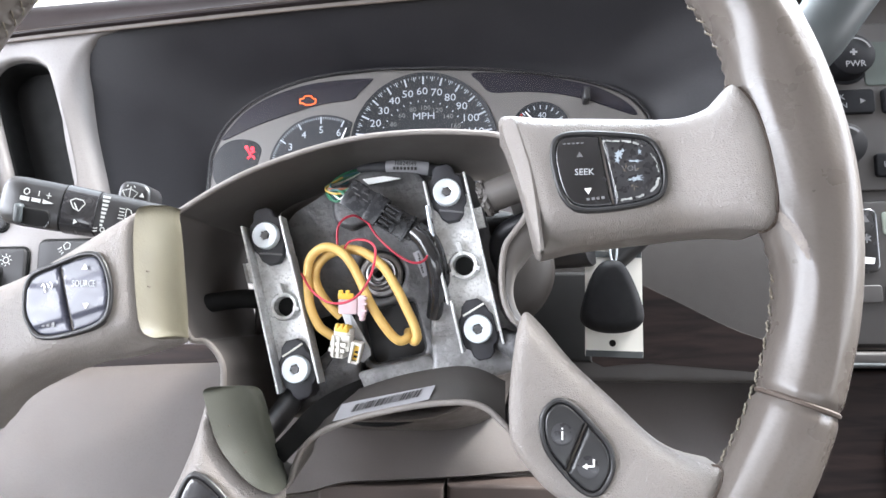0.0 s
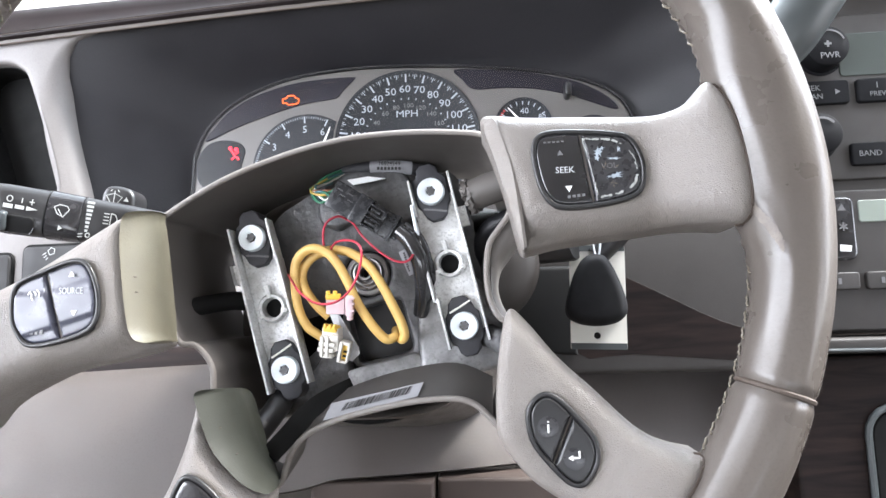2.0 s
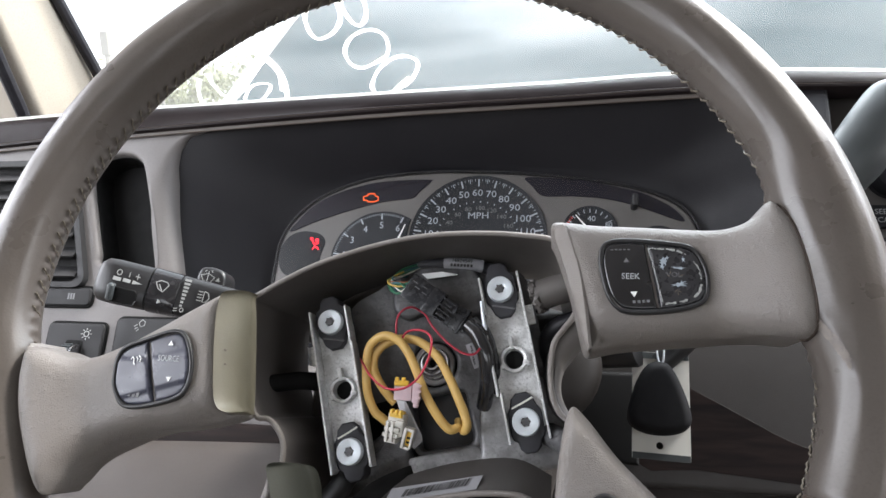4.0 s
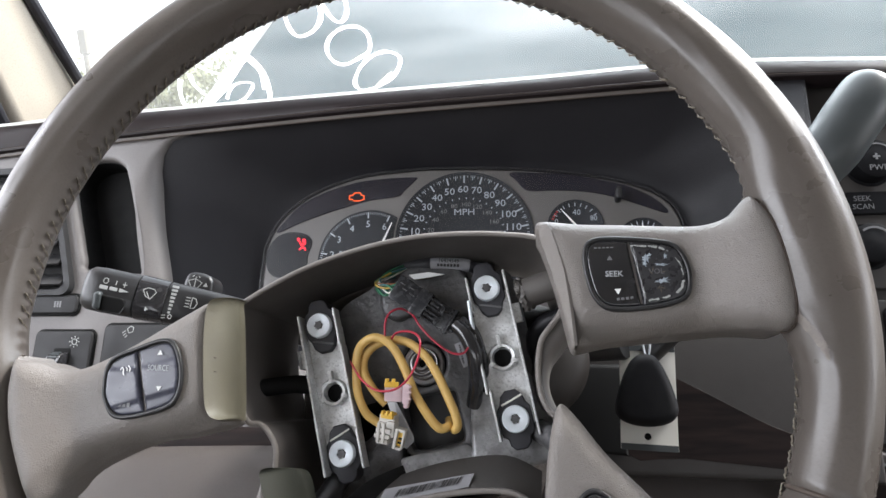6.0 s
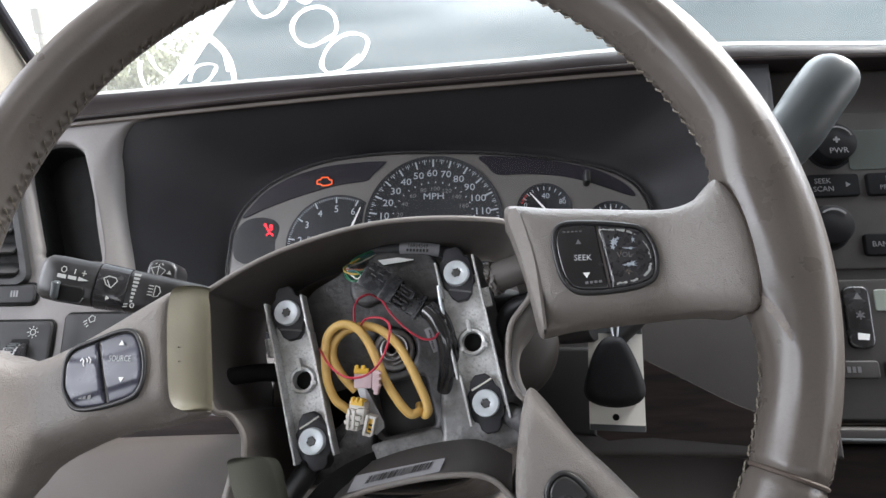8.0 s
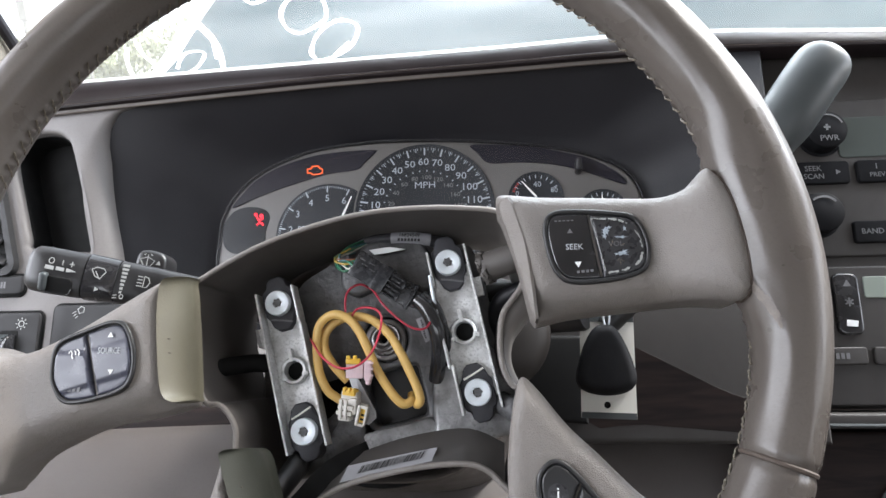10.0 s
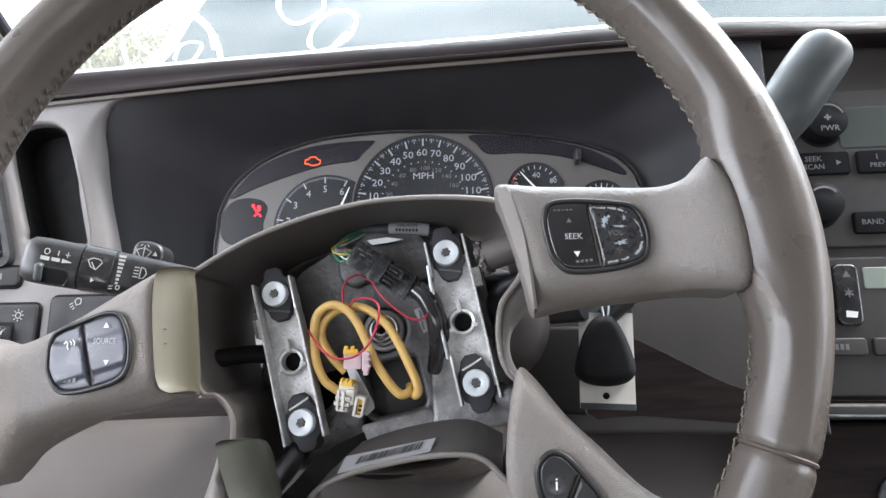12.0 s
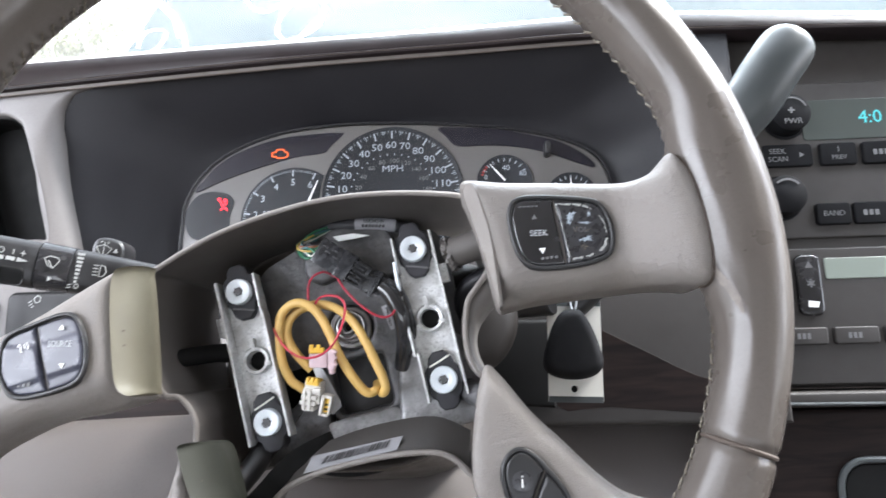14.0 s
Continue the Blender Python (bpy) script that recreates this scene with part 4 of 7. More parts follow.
POD_BL = [(-58.5, -57.5), (-55, -50.5), (-53.4, -50.6), (-52.9, -55), (-52.2, -62), (-50.4, -70.3), (-45.6, -79.4), (-40.4, -86.4), (-37.5, -90.5), (-38.5, -97), (-43, -107), (-52, -117), (-66, -129), (-82, -137), (-101, -128), (-117, -114), (-122, -107.5), (-117, -107.5), (-108, -104.5), (-98, -98), (-86, -90), (-75, -82), (-64.5, -68)]
soft_pad(POD_R, 0.0015, 0.0085, VINYL, "spoke_cover", "taupe grained spoke cover with two rocker switches", ((78, -23.5), (94, -27), (128, -32), (155, -41)), depth=0.022)
soft_pad(POD_L, 0.0015, 0.0085, VINYL, "spoke_cover", "taupe grained spoke cover with four glossy switches", ((-150, -45), (-141, -36), (-133, -30), (-98, -26.8), (-70, -24)), depth=0.018)
soft_pad(POD_BR, 0.0045, 0.0045, VINYL, "spoke_cover", "taupe grained lower spoke cover with info switches", ((68, -46), (81.2, -68.8), (99.2, -96.8), (111.8, -109.2), (122, -114.6)), 0.013, 0.0045, 0.1600, depth=0.013, rise=0.0030, fade=0.0)
soft_pad(POD_BL, 0.0035, 0.0095, VINYL, "spoke_cover", "taupe grained lower spoke cover with a black switch", inner=0.1600, depth=0.012)
# bare flanks that the missing airbag used to hide: the covers' sides, from a crisp front edge back into the hub
def flank(front, back, z_front, z_back, label, material, swell=0.0022):
    """A side wall lofted between a front edge and a back edge (mm), slightly swollen, with rounded ends."""
    count = 28
    a = spline([Vector((x, y, z_front)) * 0.001 for x, y in front], 8)
    b = spline([Vector((x, y, z_back)) * 0.001 for x, y in back], 8)

    def along(line, t):
        k = t * (len(line) - 1)
        i = min(int(k), len(line) - 2)
        return line[i].lerp(line[i + 1], k - i)

    bm = bmesh.new()
    rows_f = []
    for i in range(count + 1):
        t = i / count
        p, q = along(a, t), along(b, t)
        ends = min(t, 1 - t) * count
        dip = 0.0016 * max(1 - ends / 2.5, 0) ** 2
        out = Vector((1, 0, 0.55)).normalized()
        column = [p + Vector((-0.0008, 0, -0.0016)), p + Vector((0, 0, -dip * 0.4))]
        for k in range(1, 10):
            w = k / 9
            bulge = swell * math.sin(math.pi * min(w * 1.15, 1)) ** 0.8 if w < 0.87 else 0.0
            column.append(p.lerp(q, w) + out * (bulge - dip * math.sin(math.pi * w)))
        rows_f.append([bm.verts.new(c) for c in column])
    for c, d in zip(rows_f, rows_f[1:]):
        for k in range(len(c) - 1):
            bm.faces.new((c[k], c[k + 1], d[k + 1], d[k]))
    for end in (rows_f[0], rows_f[-1]):
        low = bm.verts.new(sum((v.co for v in end), Vector()) / len(end) + Vector((-0.006, 0, -0.008)))
        for k in range(len(end) - 1):
            bm.faces.new((end[k], end[k + 1], low))
    bmesh.ops.recalc_face_normals(bm, faces=bm.faces)
    return part("inner_flank", bm, material, wheel, label, smooth=60)


flank([(-64.5, 26.9), (-67.2, 26.4), (-68.9, 24.2), (-70.9, 17.1), (-72.6, 6.2), (-74.2, -10.4), (-74.2, -18.7), (-72.6, -22.6), (-69.5, -24.6)],
      [(-62.6, 30.4), (-63.6, 30.2), (-64.9, 27), (-64.9, 22), (-66.2, 7.5), (-68.0, -10), (-69.0, -18), (-69.8, -22.5), (-69.5, -24.8)], 1.2, -26, "bare olive side of the spoke cover", OLIVE, 0.0030)
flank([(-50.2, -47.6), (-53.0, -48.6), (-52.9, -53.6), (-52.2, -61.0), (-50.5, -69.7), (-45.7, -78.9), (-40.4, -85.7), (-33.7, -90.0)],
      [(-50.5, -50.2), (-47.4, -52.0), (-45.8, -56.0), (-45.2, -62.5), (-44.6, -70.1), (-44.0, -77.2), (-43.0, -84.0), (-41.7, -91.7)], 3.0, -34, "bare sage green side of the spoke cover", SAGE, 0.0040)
# narrow bevel along the hub edge of the spoke cover with the rockers
bm = bmesh.new()
ridge = spline([Vector((x, y, 1.4)) * 0.001 for x, y in ((81.6, 23.6), (82.6, 20), (83.2, 11.7), (83.5, 2.7), (82.3, -10.2), (80.6, -22.8), (79.9, -27.4))], 6)
edge = spline([Vector((x, y, -1.6)) * 0.001 for x, y in ((78.4, 24.4), (77.6, 19), (78.3, 11), (78.8, 2.2), (79.0, -9), (79.0, -19), (79.6, -28.4))], 6)
rows_e = [[bm.verts.new(c) for c in (q + Vector((0.0012, 0, -0.0009)), q, p.lerp(q, 0.5) + Vector((-0.0002, 0, 0.0003)), p, p + Vector((0.0010, 0, -0.010)), p + Vector((0.0020, 0, -0.026)))] for p, q in zip(edge, ridge)]
for c, d in zip(rows_e, rows_e[1:]):
    for k in range(5):
        bm.faces.new((c[k], c[k + 1], d[k + 1], d[k]))
part("inner_flank", bm, VINYL, wheel, "rough moulded edge of the spoke cover", smooth=50)
for outline in ([(-69.2, 14, -2.2), (-69.8, 2, -2.2), (-70.4, -4, -2.2)], [(-48.2, -63, -2.4), (-46.6, -72, -2.4), (-44.6, -74, -3.4)]):
    bm = bmesh.new()
    for x, y, z in outline:
        lathe(bm, [(0.0, 0.0002), (0.00022, 0.0001), (0.00022, -0.0015)], 8, pose(x * 0.001, y * 0.001, z * 0.001))
    tagged(part("pinhole", bm, SEAM, wheel, "tiny dark pinholes in the bare flank"), kind="stuff")


# switches
def switch_bank(outline, top, label, centre):
    """A switch bezel sunk into a spoke cover."""
    bm = bmesh.new()
    loop = [Vector((p.x, p.y)) for p in spline([Vector((*p, 0)) for p in flat(outline)], 14, True)]
    pillow(bm, [Vector(p) for p in offset_loop(ccw(loop), -0.0012)], top - 0.0012, top - 0.012, 0.0004)
    bezel = part("switch_bezel", bm, BLACK, wheel, label, smooth=50)
    bm = bmesh.new()
    tube(bm, [Vector((q[0], q[1], top + 0.0002)) for q in thin(offset_loop(ccw(loop), -0.0003), 0.0008)], 0.0010, 10, closed=True)
    part("raised_rim", bm, BLACK, bezel, "rounded black rim", smooth=60)
    return bezel, ccw(loop)


def cut_loop(loop, point, normal):
    """The part of a convex loop on the side of a line that normal points to."""
    out, p, n = [], Vector(point), Vector(normal).normalized()
    for i in range(len(loop)):
        a, b = Vector(loop[i - 1]), Vector(loop[i])
        da, db = (a - p).dot(n), (b - p).dot(n)
        if da * db < 0:
            out.append(a.lerp(b, da / (da - db)))
        if db >= 0:
            out.append(b)
    return out


def thin(loop, gap=0.0005):
    """Drops points that lie closer together than gap."""
    out = []
    for p in loop:
        if not out or (Vector(p) - Vector(out[-1])).length > gap:
            out.append(p)
    return out


def key(parent, loop, top, material, label, point=None, normal=None):
    """A low domed key that fills a switch bank, or its share on one side of a dividing line."""
    outline = thin(offset_loop(loop, 0.0007), 0.0004)
    if point is not None:
        outline = thin(cut_loop(outline, Vector(point) + Vector(normal).normalized() * 0.00045, normal), 0.0003)
    cx, cy = sum(q[0] for q in outline) / len(outline), sum(q[1] for q in outline) / len(outline)
    bm = bmesh.new()
    cushion(bm, outline, lambda x, y: top + 0.0004 - 2.0 * ((x - cx) ** 2 + (y - cy) ** 2), 0.006, 0.0009, 0.0011)
    return part("button", bm, material, parent, label, smooth=60)


def arrow(parent, x, y, size, turn, material, z, name="arrow_mark"):
    bm = bmesh.new()
    pts = [Vector((size * math.cos(radians(a + turn)), size * math.sin(radians(a + turn)), 0)) + Vector((x, y, z)) for a in (90, 210, 330)]
    slab(bm, pts, (0, 0, 1), 0.0002)
    return part(name, bm, material, parent, "printed triangle")


def bars(parent, x, y, z, width, height, count, material, name="print_mark", turn=0.0):
    """Unreadable small print as plain bars."""
    bm = bmesh.new()
    step = width / count
    for k in range(count):
        x0 = -width / 2 + k * step
        block(bm, x0, -height / 2, -0.0001, x0 + step * 0.65, height / 2, 0.0001)
    bmesh.ops.transform(bm, matrix=pose(x, y, z, 0, 0, turn), verts=bm.verts)
    return part(name, bm, material, parent, "small printed mark")


def lines(parent, paths, width, z, material, name, label="printed symbol"):
    """A printed line symbol from 2D strokes."""
    bm = bmesh.new()
    for path in paths:
        strip(bm, [Vector((x, y, z)) for x, y in path], width, (0, 0, 1), 0.0002)
    return part(name, bm, material, parent, label)


BTN_R = [(93, 6), (96.5, 11), (105, 10.2), (121, 5), (127.5, 1), (129.4, -8), (127, -16.5), (122, -19.3), (110, -19), (97, -16.2), (92.8, -11), (92, -3)]
BTN_L = [(-117.8, -1), (-114.2, 9.5), (-101.7, 12.2), (-89.2, 13), (-84.1, 8.5), (-83.1, -4), (-87.8, -13.5), (-101.7, -15.4), (-113.2, -13.8), (-117.0, -8)]
BTN_BR = [(66, -84), (71.5, -80), (76.5, -82.5), (82, -92), (84.8, -99), (83.6, -106), (78, -111.5), (73, -110), (67.5, -101), (64.6, -93)]
BTN_BL = [(-64, -78.5), (-59, -77.8), (-52, -86), (-48, -97), (-53, -104), (-60, -104), (-68, -97), (-70, -88)]
bank, loop = switch_bank(BTN_R, 0.0025, "black rocker switch bank, worn", None)
d = Vector((0.1108 - 0.1090, 0.0075 + 0.0184)).normalized()
mid = Vector((0.1099, -0.0054))
side = Vector((d.y, -d.x))
seek = key(bank, loop, 0.0032, GLOSS, "black seek rocker", mid, -side)
volume = key(bank, loop, 0.0032, WORN, "volume rocker with its black coating peeling off", mid, side)
tilt = -3.0
lettering("seek_lettering", "SEEK", 0.0033, DIM, seek, 0.1018, -0.0038, 0.0036, tilt - 10)
arrow(seek, 0.1018, 0.0027, 0.0013, -10, FAINT, 0.0037)
arrow(seek, 0.1014, -0.0106, 0.0015, 170, PRINT, 0.0037)
bars(seek, 0.1010, 0.0075, 0.0036, 0.008, 0.0005, 5, FAINT, "wear_mark", -12)
bars(seek, 0.1035, -0.0142, 0.0036, 0.007, 0.0010, 4, FAINT, "wear_mark", -8)
lettering("volume_lettering", "VOL", 0.0030, FAINT, volume, 0.1177, -0.0066, 0.0036, tilt - 10)
rng = random.Random(4)


def flake(bm, cx, cy, wide, high, turn, spikes, z):
    """A ragged bare flake with fingers, as a flat star of uneven reach."""
    c, sn = math.cos(radians(turn)), math.sin(radians(turn))
    rim_f = []
    for k in range(spikes * 2):
        a = 2 * math.pi * (k + rng.uniform(-0.3, 0.3)) / (spikes * 2)
        reach = rng.uniform(0.75, 1.25) if k % 2 == 0 else rng.uniform(0.30, 0.55)
        px, py = wide * reach * math.cos(a), high * reach * math.sin(a)
        rim_f.append(bm.verts.new((cx + px * c - py * sn, cy + px * sn + py * c, z)))
    mid_f = bm.verts.new((cx, cy, z + 0.00005))
    for k in range(len(rim_f)):
        bm.faces.new((rim_f[k - 1], rim_f[k], mid_f))


bm = bmesh.new()
for cx, cy, wide, high, turn, spikes in ((115.2, -0.6, 2.3, 1.9, 35, 7), (116.9, 0.4, 1.7, 0.8, 5, 5), (114.2, -2.6, 1.3, 1.4, 60, 5), (120.2, -4.4, 2.9, 0.6, -14, 5), (118.4, -10.7, 4.2, 1.1, -4, 7), (119.4, -10.6, 2.0, 1.3, 20, 5), (122.6, -1.4, 0.8, 1.3, 0, 5)):
    flake(bm, cx * 0.001, cy * 0.001, wide * 0.001, high * 0.001, turn, spikes, 0.00368)
part("peeled_patch", bm, PEEL, volume, "bare blue-grey patches where the coating peeled")
bm = bmesh.new()
for cx, cy, turn in ((116.8, -12.9, 40), (118.0, -13.4, -35), (117.2, -14.2, 80), (115.6, -6.6, -60), (120.4, -7.4, 10), (116.6, -5.4, 70)):
    flake(bm, cx * 0.001, cy * 0.001, 0.0013, 0.00028, turn, 4, 0.00370)
part("print_wear", bm, THREAD, volume, "yellowed crazing over the print")
bm = bmesh.new()
for pts, width in ((((111.0, 5.6), (114, 4.9), (117.6, 3.9), (121.2, 2.4), (124.2, 0.2)), 0.0008), (((111.2, -16.7), (113.6, -17.1), (117.8, -17.2), (121.9, -16.9), (124.9, -14.8), (126.4, -12.4)), 0.0009), (((111.0, 5.2), (111.0, -5.1), (110.9, -16.0)), 0.0003), (((126.0, -2.8), (127.2, -6.5), (127.0, -10.5)), 0.0004)):
    line = spline([Vector((*q, 3.45)) * 0.001 for q in pts], 8)
    for i in range(0, len(line) - 2, 2):
        if rng.random() < 0.85:
            strip(bm, [q + Vector((rng.gauss(0, 0.00012), rng.gauss(0, 0.00012), 0)) for q in line[i:i + 3]], width * rng.uniform(0.35, 1.15), (0, 0, 1), 0.0002)
part("edge_wear", bm, STALKPRINT, volume, "white worn edges")

bank, loop = switch_bank(BTN_L, 0.0025, "black bezel with four glossy switches", None)
centre = Vector((-0.1012, -0.0020))
lean = Vector((1, 0.05)).normalized()
across = Vector((-lean.y, lean.x))


def rocker(outline, bend, label):
    """A glossy rocker key with a raised middle band and sunken ends."""
    bm = bmesh.new()

    def top(x, y):
        s = (Vector((x, y)) - centre).dot(across)
        up, low = min(max((s - 0.0045 + bend * (x - centre.x)) / 0.0022, 0), 1), min(max((-0.0065 - s) / 0.0022, 0), 1)
        return 0.0038 - 3.0 * s * s - 0.0007 * up * up * (3 - 2 * up) - 0.0007 * low * low * (3 - 2 * low)

    cushion(bm, outline, top, 0.006, 0.0009, 0.0009)
    return part("button", bm, SHINY, bank, label, smooth=60)


inner = thin(offset_loop(loop, 0.0007), 0.0004)
left_key = rocker(thin(cut_loop(inner, centre - lean * 0.0005, -lean), 0.0003), 0.25, "glossy black rocker reflecting the window")
right_key = rocker(thin(cut_loop(inner, centre + lean * 0.0005, lean), 0.0003), 0.0, "glossy black source rocker reflecting the window")
arrow(right_key, -0.0908, 0.0080, 0.0014, -12, PRINT, 0.0039)
lettering("source_lettering", "SOURCE", 0.0036, DIM, right_key, -0.0920, 0.0018, 0.0042, -14, 0.72)
arrow(right_key, -0.0925, -0.0065, 0.0014, 168, PRINT, 0.0041)
bars(left_key, -0.1098, -0.0098, 0.0033, 0.008, 0.0020, 4, FAINT, "print_mark", -14)
lines(left_key, [[(-0.1092, 0.0048), (-0.1082, 0.0058), (-0.1077, 0.0046), (-0.1081, 0.0034), (-0.1077, 0.0022)], [(-0.1066, 0.0054), (-0.1060, 0.0046), (-0.1063, 0.0036)], [(-0.1054, 0.0058), (-0.1046, 0.0045), (-0.1051, 0.0030)]], 0.0004, 0.0042, PRINT, "voice_symbol")
bank, loop = switch_bank(BTN_BR, 0.0055, "black bezel with info and enter switches", None)
d = Vector((0.0790 - 0.0699, -0.0901 + 0.1024)).normalized()
mid = Vector((0.07445, -0.0962))
side = Vector((d.y, -d.x))
info = key(bank, loop, 0.0065, BLACK, "black info switch", mid, -side)
enter = key(bank, loop, 0.0065, BLACK, "black enter switch", mid, side)
bm = bmesh.new()
lathe(bm, [(0.0, 0.0069), (0.0030, 0.0071), (0.0040, 0.0068)], 24, pose(0.0708, -0.0905, 0))
part("dimple", bm, WORN, info, "round dimple", smooth=60)
lettering("info_letter", "i", 0.0064, PRINT, info, 0.0708, -0.0905, 0.0073, -14)
bm = bmesh.new()
lathe(bm, [(0.0, 0.0069), (0.0030, 0.0071), (0.0040, 0.0068)], 24, pose(0.0768, -0.1030, 0))
part("dimple", bm, WORN, enter, "round dimple", smooth=60)
lines(enter, [[(0.0789, -0.1007), (0.0784, -0.1029), (0.0760, -0.1024)]], 0.0007, 0.0072, PRINT, "enter_symbol")
arrow(enter, 0.0757, -0.1024, 0.0011, 78, PRINT, 0.0073)
bank, loop = switch_bank(BTN_BL, 0.0045, "black bezel with a glossy switch", None)
key(bank, loop, 0.0055, GLOSS, "black lower switch")

# back cover: an open bowl behind the spokes, with a pale front lip
LIP = [(-70, 30), (-65.8, 31.5), (-51.6, 36.2), (-35, 40.3), (-16.2, 42.6), (2.1, 43.5), (19.9, 42.7), (34.7, 40.5), (49.2, 37.3), (63.2, 33.3), (77.7, 27.8), (84, 20), (86, 4), (80, -8), (74, -13.5), (68.6, -18.5), (65.4, -26), (63.4, -34), (62.8, -42), (64.5, -49), (68, -55), (66, -72), (56, -93), (51.5, -89.5), (45.5, -81), (36.5, -76.4), (18.1, -73.6), (-3, -73.0), (-14, -73.6), (-22.9, -75.2), (-29.6, -78.1), (-34.1, -82.2), (-37.5, -87.2), (-41, -92.5), (-50, -95), (-58, -84), (-60, -68), (-60.8, -56), (-60.7, -47.7), (-59.5, -40), (-61.1, -33.5), (-65.1, -27.6), (-72, -23.5), (-75, 0), (-73, 20)]
lip_line = spline([Vector((*p, 0)) for p in flat(LIP)], 5, True)
lip_line.append(lip_line[0])
bm = bmesh.new()
near = [Vector((p.x, p.y, -0.031)) for p in lip_line]
centre = Vector((0.005, -0.015, 0))
far = [Vector((p.x, p.y, -0.092 + 0.045 * min(max((-0.066 - p.y) / 0.008, 0), 1))) + (centre - p) * 0.10 for p in lip_line]
wall_of(bm, near, far, 0.0012)
part("back_cover", bm, COVER, wheel, "taupe plastic shell behind the hub", smooth=50)
bm = bmesh.new()
tube(bm, [Vector((p.x, p.y, -0.0305)) for p in lip_line[:-1]], 0.0013, 8, closed=True)
part("cover_lip", bm, VINYL, wheel, "pale front lip of the shell", smooth=60)
bm = bmesh.new()
pillow(bm, flat([(-52, 24), (0, 37), (52, 29), (68, 6), (58, -30), (52, -52), (20, -60), (-30, -60), (-50, -46), (-58, -10)]), -0.088, -0.094, 0.001)
part("cover_floor", bm, DARKBOX, wheel, "dark bottom of the shell")
bm = bmesh.new()
notch = spline([Vector((*q, 0)) for q in flat([(80, -8.5), (74, -14), (68.8, -19), (65.6, -26.5), (63.6, -34), (63.0, -42), (64.6, -48.6), (67.6, -51.5)])], 6)
notch_in = spline([Vector((*q, 0)) for q in flat([(86, -16), (80, -20.5), (74.5, -25), (70, -29.5), (67.2, -36), (66.8, -42.7), (68.2, -48.6), (70, -51)])], 6)
rows_n = [[bm.verts.new(c) for c in (Vector((p.x, p.y, -0.0325)), p.lerp(q, 0.35) + Vector((0, 0, -0.0318)), p.lerp(q, 0.75) + Vector((0, 0, -0.0336)), Vector((q.x, q.y, -0.0375)), q + (q - p) * 0.12 + Vector((0, 0, -0.0560)))] for p, q in zip(notch, notch_in)]
for c, d in zip(rows_n, rows_n[1:]):
    for m in range(4):
        bm.faces.new((c[m], c[m + 1], d[m + 1], d[m]))
part("notch_flange", bm, COVER, wheel, "taupe rounded flange of the shell", smooth=60)
# bottom tray that carries the barcode
bm = bmesh.new()
tray_top = [(-36, -72.6), (-24, -65.5), (-4, -61.8), (18, -60.7), (41, -63.4), (55, -73)]
tray_low = [(-35.0, -83.6), (-29.0, -77.6), (-10, -73.0), (18, -73.2), (38, -76.6), (51, -89)]
a = spline([Vector((*p, -45)) * 0.001 for p in tray_top], 5)
m = spline([Vector(((p[0] + q[0]) / 2, (p[1] + q[1]) / 2, -35.5)) * 0.001 for p, q in zip(tray_top, tray_low)], 5)
b = spline([Vector((*p, -31)) * 0.001 for p in tray_low], 5)
grid = [[bm.verts.new(c[i]) for c in (a, m, b)] for i in range(len(a))]
for p, q in zip(grid, grid[1:]):
    for k in range(2):
        bm.faces.new((p[k], p[k + 1], q[k + 1], q[k]))
bmesh.ops.solidify(bm, geom=bm.faces[:], thickness=0.0015)
tray = part("lower_tray", bm, TRAY, wheel, "taupe lower shell with a barcode sticker", smooth=60)
bm = bmesh.new()
slab(bm, [Vector(p) * 0.001 for p in ((-18, -72.2, -31.2), (23.2, -72.2, -31.6), (26.8, -67.4, -33.4), (-13.4, -66.2, -33.4))], (0, 0, 1), 0.0003)
sticker = part("barcode_sticker", bm, PAPER, tray, "white barcode sticker")
bm = bmesh.new()
rng = random.Random(7)
x = -8.5
while x < 20:
    w = rng.choice((0.25, 0.25, 0.4, 0.7))
    q = [(x - 1.2, -70.2), (x - 1.2 + w, -70.2), (x + 1.4 + w, -67.6), (x + 1.4, -67.6)]
    slab(bm, [Vector((px, py, -32.75 - (py + 68.9) * 0.42 + 0.55)) * 0.001 for px, py in q], (0, 0, 1), 0.0002)
    x += w + rng.choice((0.3, 0.45, 0.8))
tagged(part("barcode", bm, INK, sticker, "black barcode bars"), kind="stuff")

# flat black harness strap that leaves the hub past the lower spoke
for run in (((-45.8, -79.7, -33.4), (-35.9, -73.1, -34.4), (-26.5, -66.6, -37), (-18.2, -63.0, -41.5), (-6.5, -60.6, -48)), ((-42.8, -82.3, -32.4), (-33.1, -76.0, -33.2), (-23.8, -69.8, -35.4), (-16.4, -66.0, -39.4), (-7.0, -63.0, -47))):
    bm = bmesh.new()
    line = spline([Vector(q) * 0.001 for q in run[::-1]], 8)
    strip(bm, [q + Vector((0, 0, 0.0004 * math.sin(i * 0.7))) for i, q in enumerate(line)], 0.0046, (0, 0, 1), 0.0012)
    part("harness_strap", bm, DARKBOX, wheel, "flat black taped harness strap", smooth=40)

# hub: cast armature
bm = bmesh.new()
hub_loop = [Vector((p.x, p.y)) for p in spline([Vector((*p, 0)) for p in flat([(-30, 24), (-14, 31), (0, 36), (18, 39), (36, 34), (52, 27), (62, 22), (64, 0), (63, -30), (66, -58), (66, -69.5), (40, -69.5), (24, -69.5), (10, -69.5), (-10, -69.5), (-34, -69.5), (-46, -66), (-42, -50), (-40, -20), (-38, 4)])], 4, True)]
